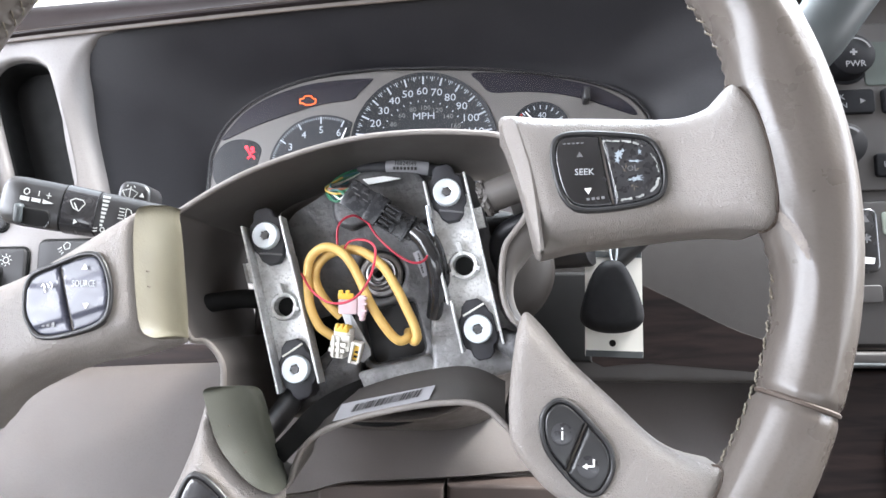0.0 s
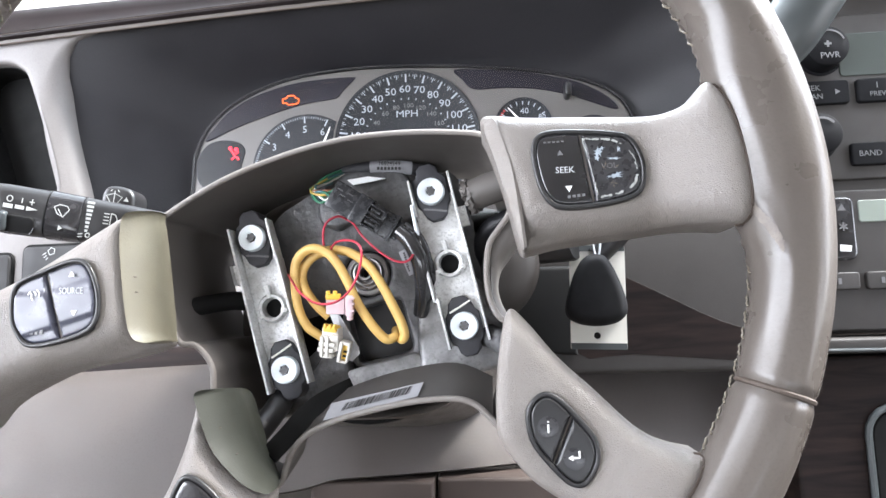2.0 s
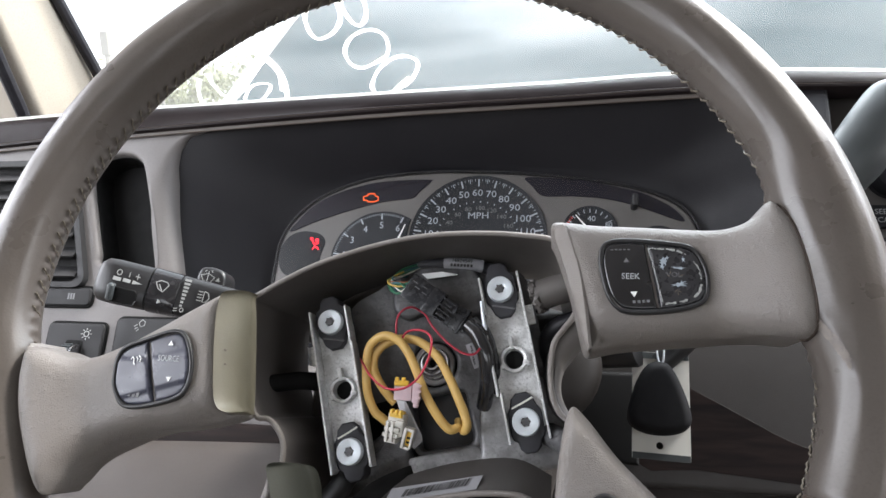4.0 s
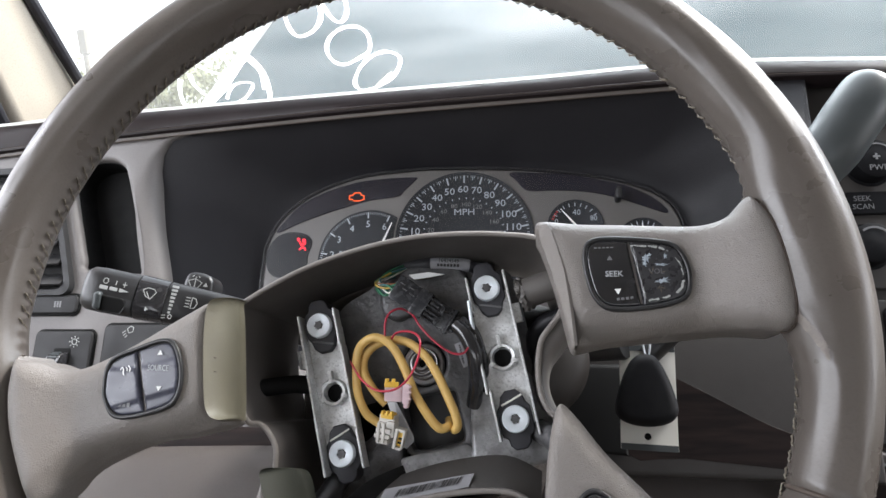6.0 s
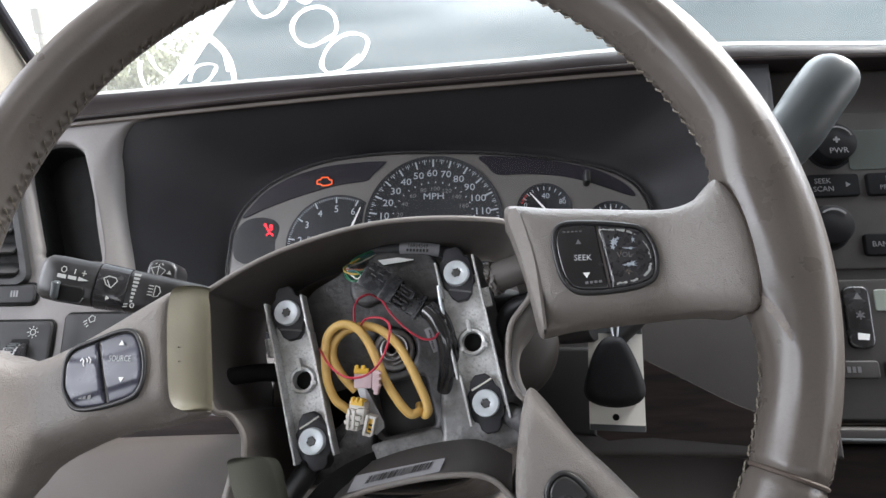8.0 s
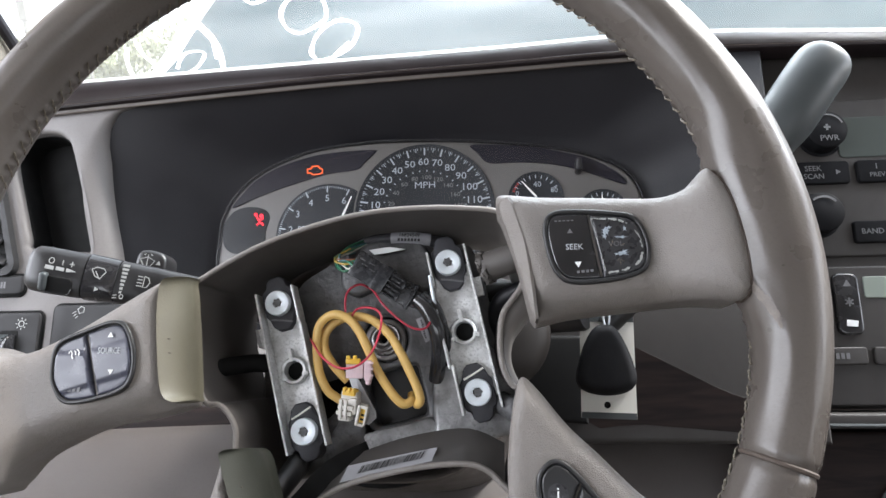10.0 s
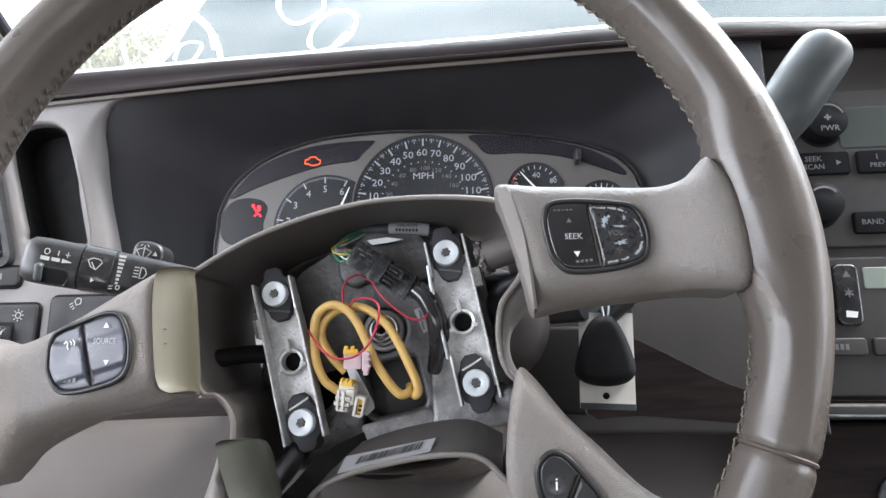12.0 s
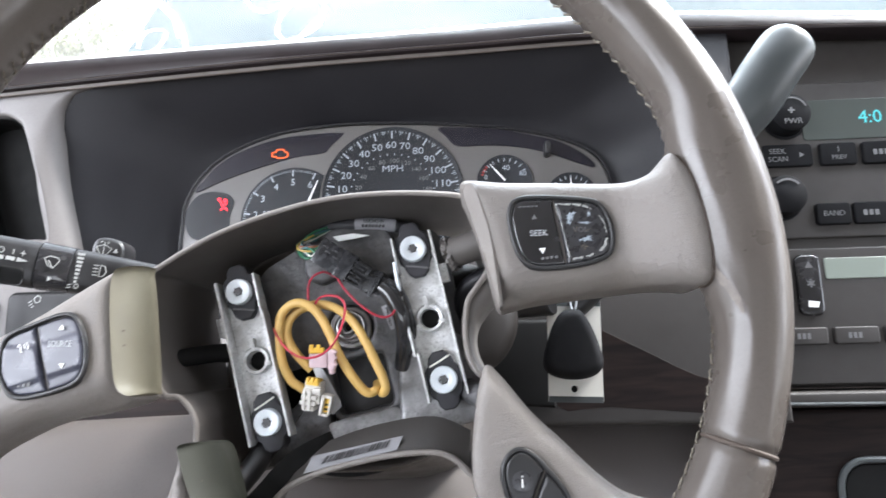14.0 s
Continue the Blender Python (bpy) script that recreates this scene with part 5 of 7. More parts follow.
well = [Vector((p.x, p.y)) for p in rounded(-0.0055, -0.0535, 0.0215, -0.028, 0.003)]
panel_with_holes(bm, hub_loop, [well, ring_loop(0.0085, -0.0128, 0.0114, 28)], -0.066, 0.014, 0.0025)
armature = part("armature", bm, CAST, wheel, "dark cast metal hub plate, scuffed", smooth=45)
for outline, z, r in (([(-4, 32), (4, 36), (20, 37), (38, 30), (42, 10), (28, 4), (10, 12), (0, 11), (-7, 18)], -0.060, 0.003),
                      ([(24.4, -69.5), (66, -69.5), (67, -50), (60, -30), (50, -22), (34, -28), (27, -44), (24.6, -58)], -0.058, 0.0025),
                      ([(-46, -66), (-40, -69.5), (-11, -69.5), (-9.5, -56), (-9.5, -48), (-16, -40), (-26, -44), (-36, -50)], -0.0592, 0.003),
                      ([(-30, -69.5), (24.2, -69.5), (24.2, -56), (12, -55.2), (-9.6, -55.4), (-20, -58)], -0.060, 0.0015)):
    bm = bmesh.new()
    pillow(bm, [Vector((p.x, p.y)) for p in spline([Vector((*p, 0)) for p in flat(outline)], 5, True)], z, -0.072, r)
    part("cast_rib", bm, CASTLIGHT if r < 0.0028 else CAST, armature, smooth=50)
bm = bmesh.new()
pillow(bm, [Vector(p) for p in offset_loop(ccw(well), -0.001)], -0.0775, -0.084, 0.001)
part("well_floor", bm, BLACK, armature, "black bottom of a square well")
for pts, r, mat in (([(66.3, 6.6, -47), (68, 6.7, -46.6), (75, 7.2, -45), (90, 8.2, -42)], 0.0072, COVER), ([(-48, -12, -64), (-58, -9, -60), (-74, -8, -54)], 0.0045, DARKBOX),
                    ([(58, -56, -56), (63, -60, -49), (66, -64, -43)], 0.0055, CAST), ([(-40, -58, -58), (-46, -66, -48), (-54, -74, -38)], 0.0055, BLACK),
                    ([(66, -24, -66), (66, -14, -62), (72, -8, -57), (90, -6, -50)], 0.0042, HOODIN)):
    bm = bmesh.new()
    line = spline([Vector(p) * 0.001 for p in pts], 5)
    tube(bm, line, [r * (1 + 0.05 * math.sin(5 * k)) if k < 4 else r for k in range(len(line))], 16)
    part("spoke_arm", bm, mat, wheel, smooth=50)
bm = bmesh.new()
line = spline([Vector(p) * 0.001 for p in ((64.8, 6.4, -47.4), (66.2, 6.5, -47.0), (67.6, 6.7, -46.7))], 3)
tube(bm, line, 0.0079, 40)
for v in bm.verts:
    v.co += Vector((noise.noise(v.co * 900), noise.noise(v.co * 900 + Vector((7, 0, 0))), noise.noise(v.co * 700 + Vector((0, 9, 0))))) * 0.0017
part("torn_edge", bm, COVER, wheel, "ragged torn plastic edge on the spoke arm", smooth=30)
bm = bmesh.new()
profile = [(0.0, -0.0660), (0.0024, -0.0660), (0.0026, -0.0612), (0.0030, -0.0605), (0.0040, -0.0605), (0.0044, -0.0612), (0.0046, -0.0640), (0.0054, -0.0640), (0.0056, -0.0618), (0.0062, -0.0612), (0.0070, -0.0614), (0.0073, -0.0625), (0.0074, -0.0650), (0.0082, -0.0650), (0.0084, -0.0630), (0.0092, -0.0628), (0.0098, -0.0640), (0.0099, -0.0670), (0.0118, -0.0672), (0.0128, -0.0680), (0.0130, -0.0790), (0.0, -0.0790)]
lathe(bm, [(r * 0.84, z) for r, z in profile], 40, pose(0.0085, -0.0128, 0))
nut = part("hub_nut", bm, NUT, wheel, "stepped bright steel hub nut on the shaft", smooth=35)
bm = bmesh.new()
lathe(bm, [(0.0, -0.0648), (0.0023, -0.0650), (0.0023, -0.0662)], 24, pose(0.0085, -0.0128, 0))
part("shaft_bore", bm, DARKBOX, nut, "dark bore of the shaft", smooth=40)


def bracket(cx, cy, turn, name="horn_bracket"):
    """A bare steel channel with a keyed hole, rubber pads and two socket screws."""
    root = part(name, channel(), STEEL, wheel, "bare sheet steel bracket with folded flanges", smooth=40)
    root.matrix_local = pose(cx, cy, 0, 0, 0, turn)
    return root


def channel():
    """The bracket's web with its round hole."""
    bm = bmesh.new()
    loop = rounded(-0.0095, -0.0385, 0.0095, 0.030, 0.0012)
    panel_with_holes(bm, loop, [ring_loop(0, -0.0021, 0.0052, 28)], -0.0535, 0.0012, 0.0004)
    return bm


def folded_edges(root, outer):
    """Flanges of uneven height along both sides of the web, and one tab on its outer side."""
    for side in (-1, 1):
        x = side * 0.0100
        runs = [(-0.0398, 0.0384, 0.0)]
        if side == -outer and outer > 0:
            runs = [(0.0215, 0.0388, 0.0004), (-0.0180, 0.0200, -0.0008), (-0.0398, -0.0165, 0.0008)]
        elif side == -outer:
            runs = [(0.0180, 0.0384, -0.0007), (-0.0398, 0.0195, 0.0)]
        for y0, y1, shift in runs:
            bm = bmesh.new()
            block(bm, min(x, x - side * 0.0011) + shift, y0, -0.0545, max(x, x - side * 0.0011) + shift, y1, -0.0452 if y0 < 0 else -0.0462, 0.0003)
            part("flange", bm, STEEL, root, "folded steel flange", smooth=40)
    x = outer * 0.0100
    bm = bmesh.new()
    slab(bm, [Vector((x + outer * a, y, z)) for a, y, z in ((0.0, 0.0126, -0.0500), (0.0030, 0.0126, -0.0500), (0.0036, 0.0126, -0.0478), (0.0036, 0.0126, -0.0530), (0.0, 0.0126, -0.0530))], (0, 1, 0), -0.0092)
    part("tab", bm, STEEL, root, "bent steel tab", smooth=30)


for cx, cy, turn in ((-0.0356, -0.0164, 1.6), (0.0490, -0.0177, -0.7)):
    root = bracket(cx, cy, turn)
    folded_edges(root, 1 if cx > 0 else -1)
    bm = bmesh.new()
    lathe(bm, [(0.0044, -0.0555), (0.0064, -0.0555), (0.0068, -0.0515), (0.0060, -0.0500), (0.0048, -0.0503), (0.0044, -0.0555)], 28, pose(0, -0.0021, 0))
    for a, reach in ((90, 0.0108), (205, 0.0074), (335, 0.0074)):
        block(bm, -0.0010, 0.0045, -0.0535, 0.0010, reach, -0.0498, 0.0003, pose(0, -0.0021, 0, 0, 0, a - 90))
    part("clip_ring", bm, STEEL, root, "pressed keyed ring in the hole", smooth=40)
    bm = bmesh.new()
    lathe(bm, [(0.0, -0.0610), (0.0045, -0.0610), (0.0045, -0.056), (0.0, -0.056)], 16, pose(0.0004, -0.0020, 0))
    part("pin", bm, DARKBOX, root, "dark pin seen in the hole")
    for y, flip in ((0.0315, 1), (-0.0312, -1)):
        bm = bmesh.new()
        outline = [(-7.8, -5), (-7.8, 5), (-7.2, 7), (-5.2, 8.4), (-4.6, 11.5), (-2.5, 13.6), (2.5, 13.6), (4.8, 11.5), (5.4, 8.4), (7.2, 7), (7.8, 5), (7.8, -5), (6.2, -7.2), (5, -11), (2.5, -13.4), (-2.5, -13.4), (-5, -11), (-6.2, -7.2)]
        loop = [Vector((p[0] * 0.001, y + flip * p[1] * 0.001)) for p in outline]
        pillow(bm, loop, -0.0492, -0.0600, 0.0009)
        pad = part("rubber_pad", bm, RUBBER, root, "black rubber pad", smooth=50)
        bm = bmesh.new()
        inner = -flip * 1.0
        tube(bm, [Vector((-0.0052, y + inner * 0.0070, -0.0491)), Vector((0.0, y + inner * 0.0086, -0.0490)), Vector((0.0050, y + inner * 0.0104, -0.0491))], 0.0005, 6)
        part("scratch", bm, FAINT if flip > 0 else ALU, pad, "pale scraped line")
        bm = bmesh.new()
        centre = pose(0, y, 0)
        lathe(bm, [(0.0, -0.0482), (0.0019, -0.0482), (0.0021, -0.0464), (0.0030, -0.0460), (0.0058, -0.0460), (0.0062, -0.0466), (0.0063, -0.0492), (0.0, -0.0492)], 36, centre)
        screw = part("screw", bm, ZINC, root, "zinc plated socket head screw", smooth=35)
        bm = bmesh.new()
        pts = []
        for k in range(12):
            r = 0.0024 if k % 2 == 0 else 0.0016
            pts.append(Vector((r * math.cos(radians(30 * k)), y + r * math.sin(radians(30 * k)))))
        pillow(bm, pts, -0.0459, -0.0470, 0.0001, 1)
        part("socket", bm, CAST, screw, "star-shaped socket")
    if cx > 0:
        bm = bmesh.new()
        tube(bm, spline([Vector(p) * 0.001 for p in ((-9.8, 27, -46), (-10.3, 18, -45), (-10.4, 12, -46), (-11.4, 8, -46))], 5), 0.0009, 8)
        part("wire_clip", bm, ZINC, root, "bent wire clip")

# ---- loose wiring in the hub ----
hub_wires = thing("airbag_cable", WHEELFRAME, "looped yellow airbag cable with white and pink plugs", "cable")
for pts in (((-14.6, -38.5, -51), (-17.6, -35.2, -49.5), (-20.6, -31.2, -48.5), (-22.4, -22.6, -47.5), (-21.2, -12, -46), (-18.4, -3, -44.5), (-13.8, 1, -43), (-7.8, 1.5, -41.5), (-1.9, -2.5, -41), (1.6, -9.2, -41), (4, -18.2, -41), (5.7, -26.7, -41), (8.3, -35, -42), (11.5, -42.4, -43), (14.4, -46.1, -44), (17.9, -45.6, -46), (18.0, -43, -51)),
            ((-10.6, -29.3, -51), (-15.2, -21.5, -49.5), (-17.8, -12.7, -48), (-16.4, -6, -47.5), (-11.3, -1.7, -47), (-4.2, -0.3, -46.5), (2.7, -1.7, -46), (9, -5.8, -45.5), (14.6, -13.5, -45), (18.1, -23.4, -44.5), (20.4, -32.5, -44), (22.2, -40.8, -44), (22.2, -46.2, -44.5), (20.0, -47.6, -47), (18.6, -44, -53))):
    bm = bmesh.new()
    tube(bm, spline([Vector(p) * 0.001 for p in pts], 10), 0.00212, 16)
    part("cable_loop", bm, YELLOW, hub_wires, "thick yellow sleeved cable", smooth=60)
turn_plug = pose(-0.0092, -0.0402, -0.0420, 10, -8, -20) @ Matrix.Scale(0.9, 4)
bm = bmesh.new()
block(bm, -0.0046, -0.0050, -0.0040, 0.0040, 0.0062, 0.0024, 0.0008, turn_plug)
plug = part("plug", bm, WHITE, hub_wires, "white ribbed nylon plug", smooth=40)
for y, x0, x1, z in ((-0.0074, -0.0046, 0.0014, 0.0034), (-0.0046, -0.0060, 0.0022, 0.0040), (-0.0016, -0.0052, 0.0030, 0.0042), (0.0014, -0.0046, 0.0046, 0.0038)):
    bm = bmesh.new()
    block(bm, x0, y - 0.0011, -0.0030, x1, y + 0.0011, z, 0.0005, turn_plug)
    part("rib", bm, WHITE, plug, smooth=40)
for x in (-0.0036, -0.0008):
    bm = bmesh.new()
    block(bm, x - 0.0008, -0.0078, -0.0020, x + 0.0008, 0.0022, 0.0048, 0.0004, turn_plug)
    part("rail", bm, WHITE, plug, smooth=40)
bm = bmesh.new()
block(bm, 0.0010, 0.0010, 0.0020, 0.0050, 0.0034, 0.0050, 0.0006, turn_plug)
part("latch", bm, WHITE, plug, smooth=40)
bm = bmesh.new()
block(bm, -0.0034, 0.0044, -0.0020, 0.0034, 0.0074, 0.0040, 0.0006, turn_plug)
for x in (-0.0022, 0.0004, 0.0026):
    block(bm, x - 0.0006, 0.0062, 0.0020, x + 0.0006, 0.0084, 0.0048, 0.0003, turn_plug)
part("plug_lock", bm, AMBER, plug, "yellow locking tab", smooth=40)
turn_side = turn_plug @ pose(0.0074, -0.0048, 0.0012, 0, 6, -8)
bm = bmesh.new()
block(bm, -0.0026, -0.0052, -0.0030, -0.0010, 0.0052, 0.0032, 0.0006, turn_side)
block(bm, 0.0014, -0.0046, -0.0030, 0.0026, 0.0050, 0.0022, 0.0005, turn_side)
block(bm, -0.0026, 0.0036, -0.0030, 0.0026, 0.0052, 0.0026, 0.0005, turn_side)
block(bm, -0.0026, -0.0054, -0.0030, 0.0020, -0.0040, 0.0024, 0.0005, turn_side)
part("plug_side", bm, WHITE, plug, "white side housing", smooth=40)
bm = bmesh.new()
block(bm, -0.0012, -0.0036, -0.0026, 0.0016, 0.0034, 0.0012, 0.0004, turn_side)
part("plug_lock", bm, AMBER, plug, "yellow insert of the side housing", smooth=40)
bm = bmesh.new()
for y in (-0.0018, 0.0004):
    block(bm, -0.0004, y - 0.0005, 0.0012, 0.0024, y + 0.0005, 0.0018, 0.0002, turn_side)
part("contact_slot", bm, DARKBOX, plug, "dark contact slots")
bm = bmesh.new()
slab(bm, [Vector(p) * 0.001 for p in ((-8.8, -28.3, -46), (-5.0, -27.4, -45), (1.4, -46.6, -43), (1.0, -49.2, -43), (-3.0, -51.6, -43), (-4.6, -50.4, -43))], (0, 0, 1), 0.0004)
part("flag_label", bm, surface("grey_translucent_tag", (0.30, 0.30, 0.31), 0.35, blotch=0.1, blotch_size=0.004), hub_wires, "pale translucent flag on the cable")
turn_pink = pose(-0.0020, -0.0266, -0.0400, 6, 4, -14)
bm = bmesh.new()
block(bm, -0.0056, -0.0036, -0.003, 0.0026, 0.0034, 0.0026, 0.0008, turn_pink)
pink = part("plug", bm, PINK, hub_wires, "pink nylon plug", smooth=40)
bm = bmesh.new()
block(bm, 0.0030, -0.0044, -0.002, 0.0064, 0.0046, 0.0040, 0.0009, turn_pink)
part("plug_head", bm, PINK, pink, smooth=40)
bm = bmesh.new()
block(bm, 0.0036, -0.0064, -0.002, 0.0060, -0.0038, 0.0034, 0.0009, turn_pink)
part("latch", bm, PINK, pink, smooth=40)
for y in (-0.0020, 0.0010, 0.0034):
    bm = bmesh.new()
    block(bm, 0.0052, y - 0.0005, 0.0030, 0.0072, y + 0.0005, 0.0046, 0.0003, turn_pink)
    part("rib", bm, PINK, pink, smooth=40)
bm = bmesh.new()
block(bm, -0.0056, 0.0028, 0.0004, 0.0010, 0.0054, 0.0036, 0.0006, turn_pink)
for x in (-0.0044, -0.0014):
    block(bm, x - 0.0008, 0.0048, 0.0014, x + 0.0008, 0.0068, 0.0040, 0.0004, turn_pink)
part("plug_lock", bm, AMBER, pink, "yellow locking tab", smooth=40)

horn_wire = thing("horn_wire", WHEELFRAME, "thin red horn wire looping between the brackets", "wire")
for pts in (((-24.4, -5.7, -50), (-20.4, -10.2, -40), (-15.4, -17.7, -32), (-9.2, -23.9, -30), (-1.3, -25.7, -29), (6.1, -22.8, -28.5), (11.9, -15.8, -29), (14.9, -7.1, -31), (12.6, -2.1, -34), (7.3, 0.7, -38), (2.4, 1.2, -41), (-0.7, -0.7, -43)),
            ((-3.7, 0.1, -43), (-2.1, 8.2, -43), (1.0, 12.4, -44), (5.7, 13.6, -46), (9.0, 11.5, -49), (11.4, 8.8, -47), (14.8, 1.3, -43), (20.4, -7.3, -41), (26.2, -13.4, -40), (31.2, -15.4, -40), (34.7, -13.3, -42), (37.2, -8.0, -45), (37.9, -3.3, -46))):
    bm = bmesh.new()
    tube(bm, spline([Vector(p) * 0.001 for p in pts], 8), 0.00052, 8)
    part("wire", bm, RED, horn_wire, smooth=60)

harness = thing("switch_harness", WHEELFRAME, "black plug and taped harness with coloured wires in the hub", "connector")
plug_m = pose(0.0192, 0.0112, -0.0445, 4, 6, -45.5)
bm = bmesh.new()
block(bm, -0.0182, -0.0064, -0.005, 0.0000, 0.0064, 0.0046, 0.0008, plug_m)
block(bm, -0.0060, -0.0068, -0.0052, 0.0004, 0.0068, 0.0051, 0.0006, plug_m)
body = part("plug_body", bm, PLUG, harness, "black rectangular multi-pin plug", smooth=40)
bm = bmesh.new()
block(bm, 0.0006, -0.0060, -0.0055, 0.0140, 0.0060, 0.0026, 0.0006, plug_m)
block(bm, 0.0132, -0.0066, -0.0050, 0.0146, 0.0066, 0.0044, 0.0004, plug_m)
block(bm, 0.0146, -0.0045, -0.0045, 0.0172, 0.0045, 0.0020, 0.0006, plug_m)
part("plug_socket", bm, PLUG, harness, "black mating socket", smooth=40)
for y0, y1 in ((-0.0058, -0.0008), (0.0006, 0.0050)):
    bm = bmesh.new()
    block(bm, 0.0004, y0, 0.0022, 0.0085, y0 + 0.0009, 0.0050, 0.0003, plug_m)
    block(bm, 0.0004, y1 - 0.0009, 0.0022, 0.0085, y1, 0.0050, 0.0003, plug_m)
    block(bm, 0.0072, y0, 0.0022, 0.0088, y1, 0.0050, 0.0003, plug_m)
    block(bm, 0.0010, (y0 + y1) / 2 - 0.0007, 0.0022, 0.0060, (y0 + y1) / 2 + 0.0007, 0.0042, 0.0003, plug_m)
    part("latch", bm, PLUG, harness, "moulded latch frame", smooth=40)
for x, y in ((-0.0150, 0.0030), (-0.0100, 0.0034), (-0.0128, 0.0012), (-0.0085, 0.0008)):
    bars(harness, *(plug_m @ Vector((x, y, 0.0047))), 0.0030, 0.0005, 4, FAINT, "print_mark", -45)
rng = random.Random(11)
for k, mat in enumerate((GREEN, TEAL, GREEN, GREEN, WHITE, TEAL, GREEN, BROWN, OCHRE, TEAL, GREEN)):
    start = plug_m @ Vector((-0.0178, -0.0050 + 0.0010 * k, rng.uniform(-0.002, 0.003)))
    bend = Vector((rng.uniform(-4.5, 1.5), rng.uniform(20.5, 27.5), rng.uniform(-48, -41))) * 0.001
    turn = Vector((rng.uniform(-5.5, -2.0), rng.uniform(27, 31), rng.uniform(-52, -46))) * 0.001
    back = Vector((rng.uniform(0.5, 4.5), rng.uniform(33, 36), rng.uniform(-60, -54))) * 0.001
    end = Vector((rng.uniform(10, 13), rng.uniform(37.5, 40), -64)) * 0.001
    bm = bmesh.new()
    tube(bm, spline([start, start.lerp(bend, 0.6) + Vector((-0.0008, 0.0005, 0.001)), turn, back, end] if k % 3 else [start, bend, turn, back, end], 8), 0.00058, 6)
    part("wire", bm, mat, harness, "thin coloured wire", smooth=60)
bm = bmesh.new()
tube(bm, spline([Vector(p) * 0.001 for p in ((6, 40, -66), (14, 38.6, -63), (24, 36.0, -61.6), (36, 33.0, -61.6), (48, 28.6, -66))], 6), 0.0030, 12)
sleeve = part("taped_sleeve", bm, RUBBER, harness, "black taped sleeve", smooth=60)
bm = bmesh.new()
line = spline([Vector(p) * 0.001 for p in ((23.5, 36.3, -61.6), (30, 34.8, -61.4), (37, 32.8, -61.7), (42.5, 31.0, -63))], 6)
tube(bm, line, 0.0033, 18)
tape = part("tape_label", bm, PAPER, sleeve, "white wrap label with a part number", smooth=60)
lettering("part_number", "16824549", 0.0030, INK, tape, 0.0330, 0.0348, -0.0580, -17, 0.9)
bars(tape, 0.0325, 0.0325, -0.0581, 0.0120, 0.0014, 7, INK, "print_mark", -16)
bm = bmesh.new()
slab(bm, [Vector(p) * 0.001 for p in ((11.6, 32.0, -56), (13.8, 29.0, -56), (22, 28.2, -56), (29.6, 27.8, -56), (21.9, 30.9, -56))], (0, 0, 1), 0.0012)
part("white_tab", bm, PRINT, harness, "flat white plastic tab behind the plug")
bm = bmesh.new()
tube(bm, spline([Vector(p) * 0.001 for p in ((31, -0.5, -46), (34.5, -6, -45), (36.5, -16, -46), (34.5, -28, -51), (30, -38, -60))], 6), 0.0038, 14)
tube(bm, spline([Vector(p) * 0.001 for p in ((33, 1, -47), (38, -6, -48), (39, -18, -51), (37, -32, -60))], 6), 0.0032, 14)
part("black_cable", bm, GLOSS, harness, "black sheathed cables", smooth=60)
bm = bmesh.new()
slab(bm, [Vector(p) * 0.001 for p in ((27, -8, -57), (31, -7.5, -55), (33.5, -19, -56), (29, -20, -58))], (0, 0, 1), 0.0004)
flag = part("cable_flag", bm, PAPER, harness, "white printed flag")
for k in range(4):
    bars(flag, 0.0298, -0.0105 - 0.0022 * k, -0.0552, 0.0030, 0.0008, 3, INK, "print_mark", -80)

# ---- steering column ----
column = thing("steering_column", DASHFRAME, "taupe plastic steering column shroud with ignition lock lobe", "steering column")
bm = bmesh.new()
rings = []
for n, rx, ry, cy in ((-92, 58, 54, -23), (-83, 60, 56.5, -23), (-82, 61.5, 58, -23), (-84, 63, 59, -23), (-100, 66, 60, -22), (-130, 70, 66, -26), (-165, 74, 70, -32), (-215, 76, 72, -36)):
    ring = []
    for k in range(40):
        a = 2 * math.pi * k / 40
        c, s = math.cos(a), math.sin(a)
        p = 3.2
        rr = (abs(c) ** p + abs(s) ** p) ** (-1 / p)
        ring.append(bm.verts.new(Vector((5 + rx * rr * c, cy + ry * rr * s, n)) * 0.001))
    rings.append(ring)
for a, b in zip(rings, rings[1:]):
    for k in range(40):
        bm.faces.new((a[k], a[(k + 1) % 40], b[(k + 1) % 40], b[k]))
bm.faces.new(rings[-1][::-1])
part("shroud", bm, SHROUD, column, "taupe column shroud", smooth=50)
# black disc closes the shroud and paints the darkness of its opening
bm = bmesh.new()
lathe(bm, [(0.0, 0.0), (0.062, 0.0), (0.063, -0.004)], 48, pose(0.005, -0.023, -0.090))
part("mouth_shade_disc", bm, DARKBOX, column, "dark disc standing in for the shade inside the shroud's mouth", smooth=40)
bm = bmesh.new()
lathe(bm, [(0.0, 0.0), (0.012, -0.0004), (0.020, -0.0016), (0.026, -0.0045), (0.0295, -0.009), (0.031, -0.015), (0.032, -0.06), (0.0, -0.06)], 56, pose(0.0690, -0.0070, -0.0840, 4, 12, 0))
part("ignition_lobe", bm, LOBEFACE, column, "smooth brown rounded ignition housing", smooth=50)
bm = bmesh.new()
lathe(bm, [(0.0, 0.0), (0.010, 0.0), (0.011, -0.002), (0.011, -0.03), (0.0, -0.03)], 24, pose(0.118, 0.008, -0.120, 0, 60, 0))
part("lock_barrel", bm, BLACK, column, "black lock barrel", smooth=45)

